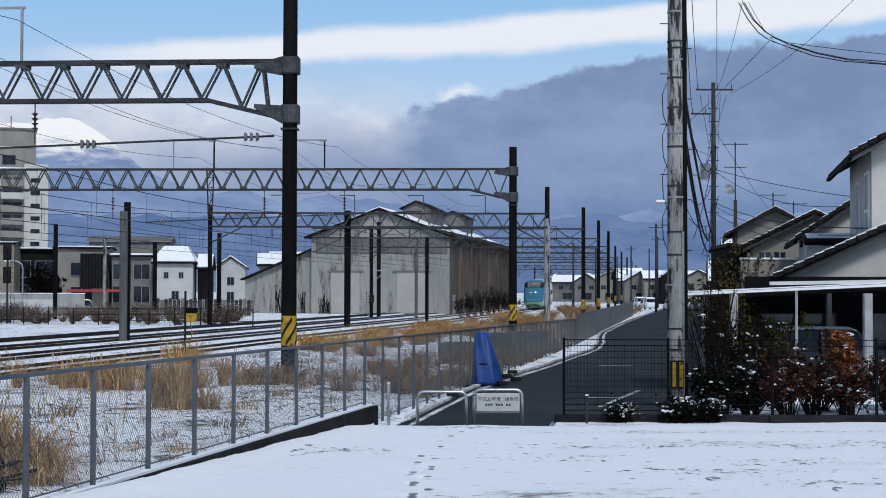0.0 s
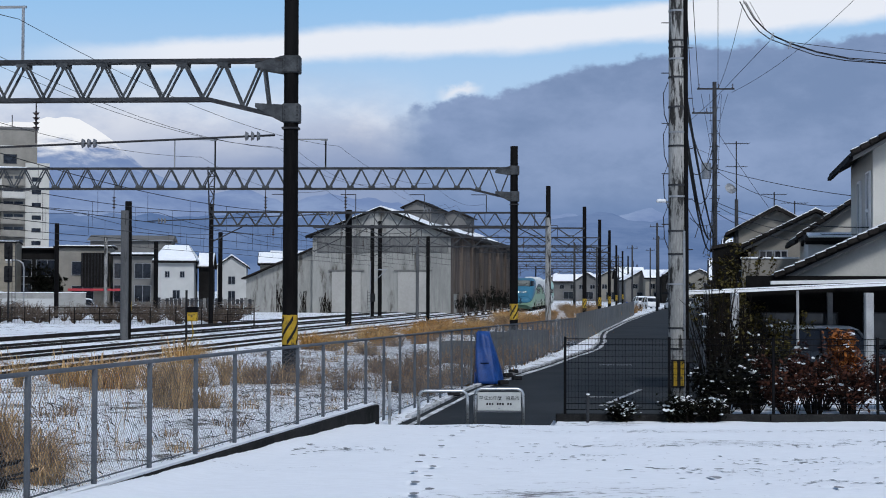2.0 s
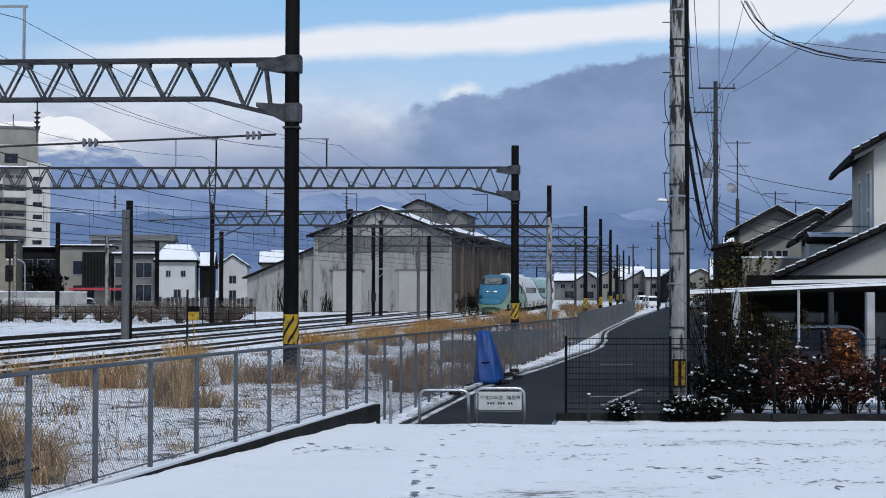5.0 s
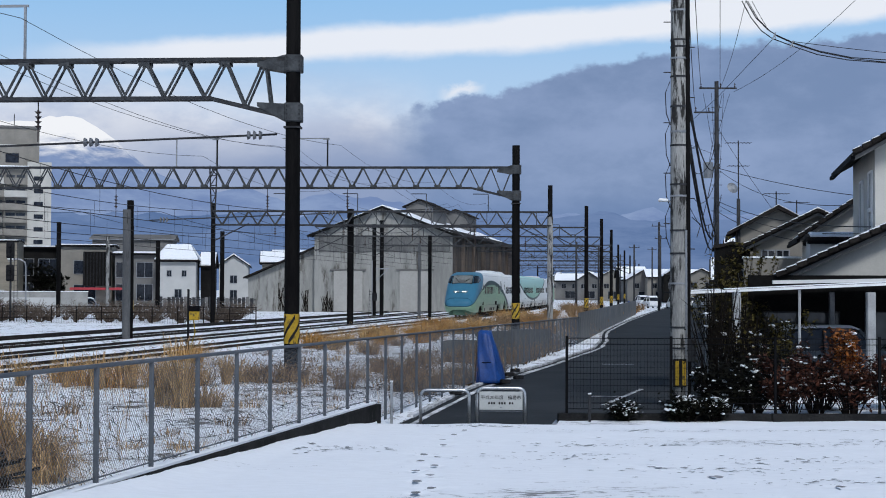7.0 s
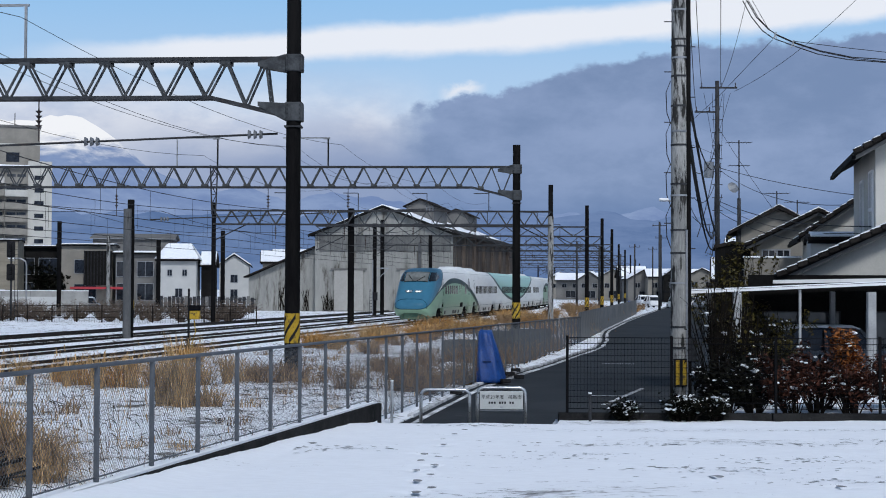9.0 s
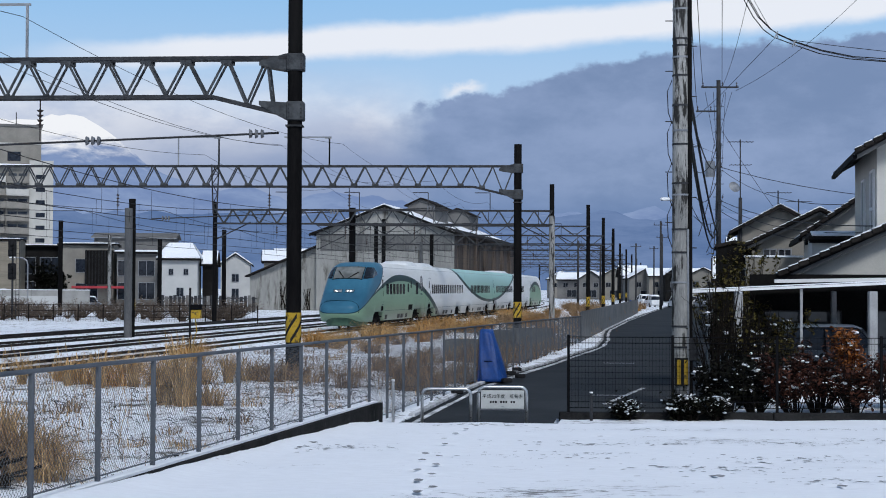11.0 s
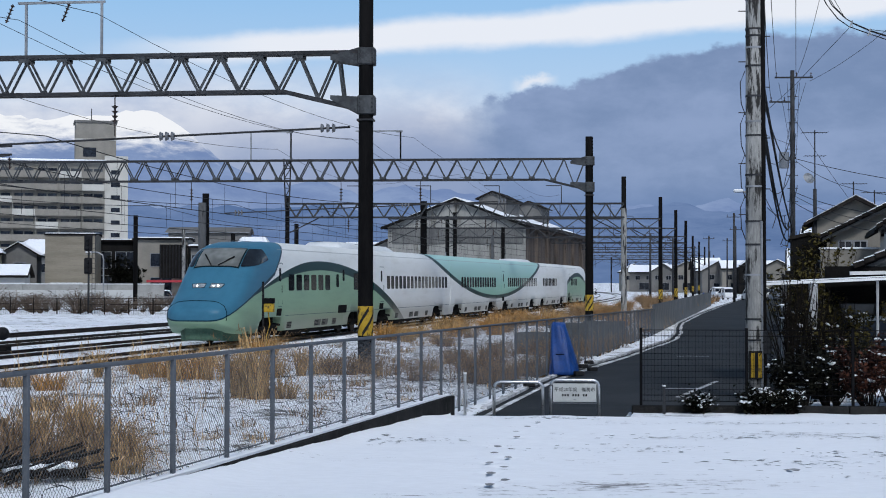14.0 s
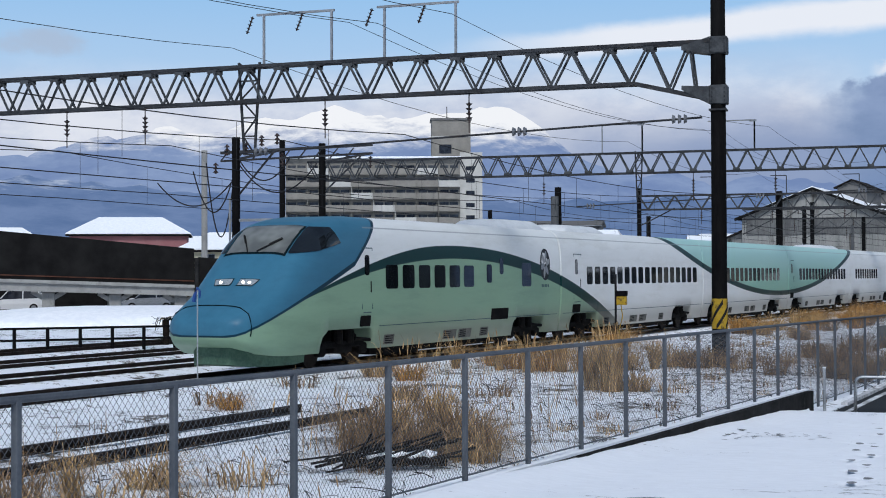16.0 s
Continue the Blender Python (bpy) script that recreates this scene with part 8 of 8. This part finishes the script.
rnd = random.Random(42)
for x, y, me, s in ((-5.75, 33.4, TALL[0], 1.15), (-6.3, 34.2, TALL[1], 0.9), (-5.3, 34.0, WIDE[1], 0.8), (-8.7, 40.3, WIDE[0], 1.1), (-9.0, 39.6, TALL[0], 0.75), (-8.2, 40.0, TALL[1], 0.7), (-10.0, 40.4, TALL[0], 0.62), (-7.2, 40.2, TALL[1], 0.66), (-11.4, 41.0, TALL[1], 0.6), (-6.0, 42.0, TALL[0], 0.68), (-12.0, 39.0, STEM[2], 1.3), (-10.4, 37.4, STEM[2], 1.4), (-7.9, 36.6, STEM[2], 1.3), (-4.6, 41.4, STEM[2], 1.3), (-7.6, 40.8, WIDE[0], 1.0), (-9.6, 41.0, WIDE[0], 1.0), (-6.8, 41.5, WIDE[1], 1.0), (-10.6, 42.5, WIDE[0], 0.8), (-4.9, 42.6, WIDE[2], 1.0), (-5.6, 43.2, WIDE[1], 0.9), (-4.3, 43.6, WIDE[2], 0.9), (-3.6, 42.5, LOWG[1], 1.2),
                    (-6.3, 20.6, WIDE[2], 0.8), (-6.7, 21.4, WIDE[1], 1.0), (-7.0, 21.9, TALL[0], 0.72), (-6.1, 21.7, TALL[1], 0.66), (-6.5, 22.3, TALL[0], 0.8), (-7.5, 21.5, STEM[2], 1.3), (-5.9, 22.0, WIDE[2], 0.7), (-7.2, 21.0, TALL[2], 0.8), (-6.6, 20.4, TALL[2], 0.72), (-5.8, 21.2, TALL[2], 0.65), (-5.5, 20.8, WIDE[1], 0.85), (-7.6, 22.4, WIDE[2], 0.9), (-6.2, 23.2, WIDE[1], 0.7), (-5.0, 22.6, STEM[0], 1.0),
                    (-8.6, 17.0, WIDE[1], 0.7), (-9.7, 14.6, TALL[2], 0.6), (-10.3, 16.0, STEM[0], 1.2), (-8.9, 15.6, TALL[1], 0.5), (-9.4, 15.2, WIDE[2], 0.8), (-8.0, 14.6, LOWG[0], 1.4), (-9.0, 13.8, WIDE[1], 0.6), (-12.2, 27.5, WIDE[0], 0.55), (-12.8, 28.3, LOWG[2], 1.4), (-10.0, 19.0, STEM[1], 1.0), (-7.6, 17.6, LOWG[0], 1.2),
                    (-7.1, 26.0, LOWG[1], 1.2), (-8.4, 28.0, LOWG[0], 1.3), (-9.6, 30.5, WIDE[2], 0.7), (-8.0, 31.5, LOWG[2], 1.3), (-6.6, 30.0, STEM[0], 1.0), (-9.0, 34.0, STEM[1], 1.2), (-11.2, 36.0, WIDE[0], 0.8), (-12.4, 37.0, WIDE[1], 0.8), (-13.0, 33.0, LOWG[2], 1.4)):
    clump(me, x, y, s, rz=rnd.uniform(0, 360))
fr = random.Random(11)
for i in range(52):
    y = fr.uniform(38, 56)
    x = fence_x(y) - 0.4 - 4.6 * fr.random()
    clump(fr.choice((TALL[2], WIDE[2], STEM[0], STEM[1], LOWG[1], TALL[2])), x, y, fr.uniform(0.5, 0.85), rz=fr.uniform(0, 360), label="grey-brown tangle of dead weeds in the snow")
for i in range(46):
    y = 40 + 30 * fr.random()
    clump(fr.choice((LOWG[1], WIDE[2], STEM[0], TALL[2], LOWG[0])), fence_x(y) - fr.uniform(0.25, 2.2), y, fr.uniform(0.45, 0.8), rz=fr.uniform(0, 360), label="brown weeds standing against the fence")
for x, y, s_ in ((-5.6, 33.6, 1.5), (-6.0, 33.0, 1.4), (-8.4, 40.0, 1.25), (-9.3, 39.8, 1.2), (-6.6, 20.9, 1.2), (-7.3, 21.6, 1.15), (-6.1, 21.9, 1.1), (-9.6, 14.9, 1.1), (-12.6, 41.0, 1.2), (-11.0, 38.6, 1.2)):
    clump(STEM[2], x, y, s_, rz=fr.uniform(0, 360), label="tall dry reed stalks with slender heads")
# dry margin between the fence and the running track
for i in range(85):
    y = 38 + 82 * rnd.random() ** 1.1
    off = rnd.uniform(1.9, 9.2) if y > 46 else rnd.uniform(2.4, 8.5)
    p = track_at(y, off)
    k = rnd.random()
    if p.x > fence_x(y) - 0.4 or (y < 62 and i % 2):
        continue
    me = rnd.choice(LOWG) if k < 0.45 else (rnd.choice(STEM) if k < 0.65 else rnd.choice(WIDE))
    clump(me, p.x, p.y, rnd.uniform(0.6, 1.05) * (1.15 if y > 70 else 1.0), rz=rnd.uniform(0, 360))
for i in range(52):
    y = 66 + 80 * rnd.random()
    p = track_at(y, rnd.uniform(2.6, 9.0))
    clump(rnd.choice((WIDE[0], WIDE[2], LOWG[2], WIDE[1])), p.x, p.y, rnd.uniform(0.7, 1.15), rz=rnd.uniform(0, 360), label="orange-brown dry grass beside the track")
for i in range(70):
    y = 9 + 38 * rnd.random()
    x = fence_x(y) - rnd.uniform(0.3, 6.0)
    clump(rnd.choice(STEM + LOWG), x, y, rnd.uniform(0.5, 1.0), rz=rnd.uniform(0, 360), label="thin dead stalks standing in the snow")


def shrub(x, y, z, h, w, leaf, seed, n=900, label="bare-twigged garden shrub with snow on it", snow=0.06, size=0.055, twigs=26, wood=None, thick=0.016):
    """A shrub: forked twigs and many small leaves, some bearing snow."""
    r = random.Random(seed)
    t = thing("shrub", pose(x, y, z), label, "shrub", "hedge shrubs")
    bm = bmesh.new()
    tips = []
    for _ in range(twigs):
        a = r.uniform(0, 2 * math.pi)
        l = h * r.uniform(0.55, 1.05)
        o = w * 0.5 * r.uniform(0.15, 1.0)
        p0 = Vector((0.1 * math.cos(a), 0.1 * math.sin(a), 0))
        p1 = Vector((o * 0.5 * math.cos(a), o * 0.5 * math.sin(a), l * 0.5))
        p2 = Vector((o * math.cos(a + r.uniform(-0.4, 0.4)), o * math.sin(a), l))
        tube(bm, (p0, p1, p2), thick, 4, thick * 0.35)
        for _ in range(4):
            q = p1.lerp(p2, r.random())
            e = q + Vector((r.uniform(-1, 1) * 0.22, r.uniform(-1, 1) * 0.22, r.uniform(0.0, 0.28)))
            tube(bm, (q, e), thick * 0.45, 3, thick * 0.2)
            tips.append((q, e))
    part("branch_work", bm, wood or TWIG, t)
    def leaves(count, mat, name, sz, flat):
        vs, fs = [], []
        for _ in range(count):
            q, e = r.choice(tips)
            c = q.lerp(e, r.random()) + Vector((r.gauss(0, 0.06), r.gauss(0, 0.06), r.gauss(0, 0.06)))
            u = Vector((r.uniform(-1, 1), r.uniform(-1, 1), r.uniform(-0.6, 0.6) * (0.2 if flat else 1))).normalized() * sz * r.uniform(0.6, 1.4)
            v = u.cross(Vector((r.uniform(-0.4, 0.4), r.uniform(-0.4, 0.4), 1))).normalized() * sz * 0.55
            k = len(vs)
            vs += [c - u, c + v, c + u, c - v]
            fs.append((k, k + 1, k + 2, k + 3))
        tagged(part(name, (vs, [], fs), mat, t), kind="stuff")
    if n:
        leaves(n, leaf, "foliage", size, False)
    if snow:
        # little caps of snow caught on twigs
        bm = bmesh.new()
        for _ in range(int(n * snow * 0.45) + 6):
            q, e = r.choice(tips)
            c = q.lerp(e, 0.6) + Vector((0, 0, 0.02))
            for _ in range(r.choice((1, 1, 2, 4))):
                s = 0.010 + 0.026 * r.random() ** 2
                o = Vector((r.gauss(0, 0.05), r.gauss(0, 0.05), r.gauss(0, 0.015)))
                bmesh.ops.create_icosphere(bm, subdivisions=1, radius=s, matrix=Matrix.Translation(c + o) @ Matrix.Rotation(r.uniform(0, 3.14), 4, "Z") @ Matrix.Diagonal((r.uniform(1.2, 2.4), 1.2, r.uniform(0.6, 1.0), 1)))
        tagged(part("snow_dusting", bm, SNOW, t, smooth=True), kind="stuff")
    return t


sr = random.Random(7)
for x, h, w in ((4.25, 0.30, 0.45), (4.55, 0.38, 0.5), (5.0, 0.34, 0.5), (3.3, 0.24, 0.4)):
    shrub(x, 28.35, lot_z(28.35) - 0.02, h, w, LEAF_DARK, sr.randint(1, 9999), 620, "low dark bush before the footing, capped with snow", 0.12, 0.05, 18)
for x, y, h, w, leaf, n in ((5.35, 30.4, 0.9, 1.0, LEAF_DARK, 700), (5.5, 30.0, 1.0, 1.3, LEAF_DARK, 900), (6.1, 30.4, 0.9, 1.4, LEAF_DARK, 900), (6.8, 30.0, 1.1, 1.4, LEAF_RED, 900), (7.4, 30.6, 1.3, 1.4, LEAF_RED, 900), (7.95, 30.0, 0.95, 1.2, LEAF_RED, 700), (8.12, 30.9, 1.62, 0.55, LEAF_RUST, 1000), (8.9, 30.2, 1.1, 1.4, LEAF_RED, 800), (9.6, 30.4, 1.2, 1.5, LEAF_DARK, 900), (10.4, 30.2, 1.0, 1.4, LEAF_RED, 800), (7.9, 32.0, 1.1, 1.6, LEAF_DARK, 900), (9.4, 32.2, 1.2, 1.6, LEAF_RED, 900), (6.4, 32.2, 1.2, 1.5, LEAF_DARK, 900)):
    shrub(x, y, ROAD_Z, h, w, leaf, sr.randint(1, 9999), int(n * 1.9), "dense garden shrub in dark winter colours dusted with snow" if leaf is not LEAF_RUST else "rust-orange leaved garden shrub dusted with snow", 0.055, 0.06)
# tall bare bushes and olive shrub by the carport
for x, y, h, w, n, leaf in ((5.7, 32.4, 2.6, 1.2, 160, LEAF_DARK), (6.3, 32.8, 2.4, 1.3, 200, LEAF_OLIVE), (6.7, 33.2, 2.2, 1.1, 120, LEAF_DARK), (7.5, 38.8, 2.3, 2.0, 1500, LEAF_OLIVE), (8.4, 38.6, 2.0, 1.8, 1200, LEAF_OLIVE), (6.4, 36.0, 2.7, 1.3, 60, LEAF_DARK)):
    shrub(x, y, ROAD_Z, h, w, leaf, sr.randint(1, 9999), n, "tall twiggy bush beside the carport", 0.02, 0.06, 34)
# brushwood along the far side of the yard
BRUSH = surf("brushwood", (0.055, 0.042, 0.034), (0.17, 0.13, 0.10), 2, 20, 0.9, 0, 0, island=0.45)
first = [shrub(-60 - k, 140, YARD_Z, 2.3, 2.6, BRUSH, 900 + k, 150, "leafless brown brushwood at the yard's edge", 0.05, 0.075, 44, BRUSH, 0.022) for k in range(4)]
for i in range(92):
    x = -62 + i * 0.5 + sr.uniform(-0.5, 0.5)
    y = 121 + (i % 6) * 3.0 - 0.22 * (x + 40)
    if i % 9 == 4:
        continue
    s_ = sr.uniform(0.8, 2.1)
    copy_thing(first[i % 4], pose(x, y, YARD_Z, 0, 0, sr.uniform(0, 360)) @ Matrix.Diagonal((s_, s_, sr.uniform(0.35, 0.8), 1)))
for i in range(40):
    copy_thing(first[i % 4], pose(-72 + i * 0.62, 148 - i * 0.35 + (i % 3), YARD_Z + 0.2, 0, 0, sr.uniform(0, 360)) @ Matrix.Diagonal((1.6, 1.6, sr.uniform(0.6, 1.3), 1)))
for i in range(9):
    shrub(6.0 + i * 0.75 - 4.2, 150 + i * 3.0, YARD_Z, sr.uniform(2.0, 3.4), 2.6, LEAF_DARK, sr.randint(1, 9999), 500, "dark evergreen brush by the shed wall", 0.0, 0.10, 20)


# broken dark twigs lying about on the yard's snow
vs, fs = [], []
tr = random.Random(77)
for i in range(2600):
    y = 8 + 44 * tr.random() ** 1.2
    x = fence_x(y) - 0.3 - 9.5 * tr.random() ** 1.2
    a_, l_, bend = tr.uniform(0, 2 * math.pi), 0.06 + 0.42 * tr.random() ** 2.5, tr.uniform(-1.6, 1.6)
    w_, up = tr.uniform(0.003, 0.007), tr.uniform(0.0, 0.30) * tr.random()
    k = len(vs)
    px, py = x, y
    for j in range(5):
        t = j / 4
        z = YARD_Z + 0.03 + up * math.sin(math.pi * min(1.0, t * 0.9)) + 0.01 * j
        vs += [(px, py, z), (px + w_, py, z + w_ * 1.8)]
        px, py = px + l_ / 4 * math.cos(a_ + bend * t), py + l_ / 4 * math.sin(a_ + bend * t)
        if j:
            q = k + 2 * j
            fs.append((q - 2, q - 1, q + 1, q))
tagged(part("twig_litter", (vs, [], fs), TWIG), "dark broken stalks scattered over the snow", "twigs", kind="stuff")
log = thing("fallen_log", pose(-6.3, 19.6, YARD_Z + 0.08, 0, 0, 25), "snow-topped heap of dark branches by the fence", "log")
part("log", tubes([(-0.7, 0, 0.0), (0, 0.05, 0.04), (0.7, -0.05, 0.01)], r=0.06, n=10), TWIG, log)
lr = random.Random(31)
for k in range(26):
    a_, l_ = lr.uniform(-0.5, 0.9), lr.uniform(0.35, 0.95)
    x_, y_, z_ = lr.uniform(-0.7, 0.7), lr.uniform(-0.4, 0.5), lr.uniform(-0.04, 0.12)
    rise_ = lr.uniform(0.0, 0.35)
    part("branch", tubes([(x_ - l_ * math.cos(a_), y_ - l_ * math.sin(a_), z_), (x_, y_, z_ + rise_ * 0.6), (x_ + l_ * 0.8 * math.cos(a_ + 0.3), y_ + l_ * 0.8 * math.sin(a_ + 0.3), z_ + rise_)], r=lr.uniform(0.010, 0.030), n=5), TWIG, log)
for k in range(7):
    x_, y_ = lr.uniform(-0.6, 0.6), lr.uniform(-0.3, 0.3)
    part("snow_cap", tubes([(x_ - 0.16, y_, 0.10), (x_, y_ + 0.03, 0.15), (x_ + 0.16, y_, 0.11)], r=lr.uniform(0.025, 0.045), n=7), SNOW, log)
# dark slatted fence between the white house and the shed
w = thing("slatted_fence", pose(0, 155, YARD_Z), "dark slatted fence along the road behind the yard", "fence")
for k in range(24):
    x = -29.5 + k * 0.42
    part("slat", boxes((x, x + 0.34, 0, 0.05, 0.1, 1.75 + 0.08 * math.sin(k * 2.1)), bevel=0.006), WALL_GREY if k % 5 == 2 else DARK_STEEL, w)
for z in (0.5, 1.45):
    part("rail", boxes((-29.6, -19.3, 0.05, 0.1, z, z + 0.1)), DARK_STEEL, w)
# pale block wall behind the brushwood
w = thing("boundary_wall", pose(0, 158, YARD_Z), "pale concrete boundary wall behind brown brushwood", "wall")
for k in range(13):
    part("panel", boxes((-76 + k * 3.0, -73.04 + k * 3.0, 0, 0.18, 0, 2.25), bevel=0.02), CONCRETE, w)
part("coping_snow", boxes((-76, -37, -0.03, 0.21, 2.25, 2.32), bevel=0.02), SNOW, w)
# rusty wire fence along the yard's far edge
w = thing("wire_fence", pose(0, 0, 0), "rust-brown wire fence along the yard's far edge", "fence")
fy = lambda x: 118.5 - 0.22 * (x + 40)
for k in range(27):
    x = -66 + k * 2.0
    part("post", tubes(((x, fy(x), YARD_Z - 0.1), (x, fy(x), YARD_Z + 1.3)), r=0.05, n=6), RAIL, w)
part("rail", bars(*[((-66, fy(-66), YARD_Z + z), (-14, fy(-14), YARD_Z + z), 0.03, 0.04) for z in (0.35, 0.8, 1.25)]), RAIL, w)
part("wire", bars(*[((-66 + k * 0.2, fy(-66 + k * 0.2), YARD_Z), (-66 + k * 0.2, fy(-66 + k * 0.2), YARD_Z + 1.25), 0.012, 0.012) for k in range(260)]), RAIL, w)
shrub(-48.6, 184, YARD_Z, 5.6, 4.2, LEAF_DARK, 5151, 2200, "tall dark evergreen tree before the glazed building", 0.0, 0.20, 60)
shrub(-46.4, 183, YARD_Z, 4.2, 3.0, LEAF_DARK, 5152, 1300, "tall dark evergreen tree before the glazed building", 0.0, 0.20, 40)

b = thing("blue_post_cover", pose(18.8, 157, ROAD_Z), "narrow blue plastic sheet wrapped round a post", "cover")
bm = bmesh.new()
tube(bm, [(0, 0, 0), (0.02, 0, 0.5), (-0.02, 0, 1.0), (0, 0, 1.4)], 0.26, 9, 0.10)
part("sheet", bm, BLUE_SHEET, b)
part("cord", tubes(((-0.2, -0.2, 0.7), (0.2, -0.2, 0.72)), r=0.012), WIRE, b)

# olive bushes between the carport and the houses behind it
for x, y, h, w, n in ((9.5, 51.0, 3.2, 2.0, 700), (10.3, 55.5, 4.3, 2.6, 1100), (11.6, 57.5, 3.9, 2.2, 700), (8.6, 49.0, 2.9, 1.8, 420)):
    shrub(x, y, ROAD_Z, h, w, LEAF_OLIVE, sr.randint(1, 9999), n, "tall olive-brown bush thin of leaves", 0.0, 0.09, 40)
# dry grass between the far tracks and the sheet fence
gr = random.Random(64)
for i in range(90):
    y = 80 + 125 * gr.random()
    x = fence_x(y) + jog(y) * 0.9 - 0.9 - 11.0 * gr.random() ** 1.3
    if x < track_at(y, 2.4).x:
        continue
    clump(gr.choice((WIDE[0], WIDE[2], WIDE[1], TALL[2], LOWG[2])), x, y, gr.uniform(0.75, 1.25), rz=gr.uniform(0, 360), label="orange-brown dry grass beside the track")

# the far margin's grass, past counting, as one sheet of blades
vs, fs, slots, mats = [], [], [], []
for me, m in FAR_GRASS:
    k = len(vs)
    if me.materials[0] not in mats:
        mats.append(me.materials[0])
    vs += [m @ v.co for v in me.vertices]
    fs += [tuple(k + i for i in q.vertices) for q in me.polygons]
    slots += [mats.index(me.materials[0])] * len(me.polygons)
g = part("dry_grass", (vs, [], fs), mats)
g.data.polygons.foreach_set("material_index", slots)
tagged(g, "orange-brown dry grass along the far tracks and fence", "dry grass", kind="stuff")


motions()
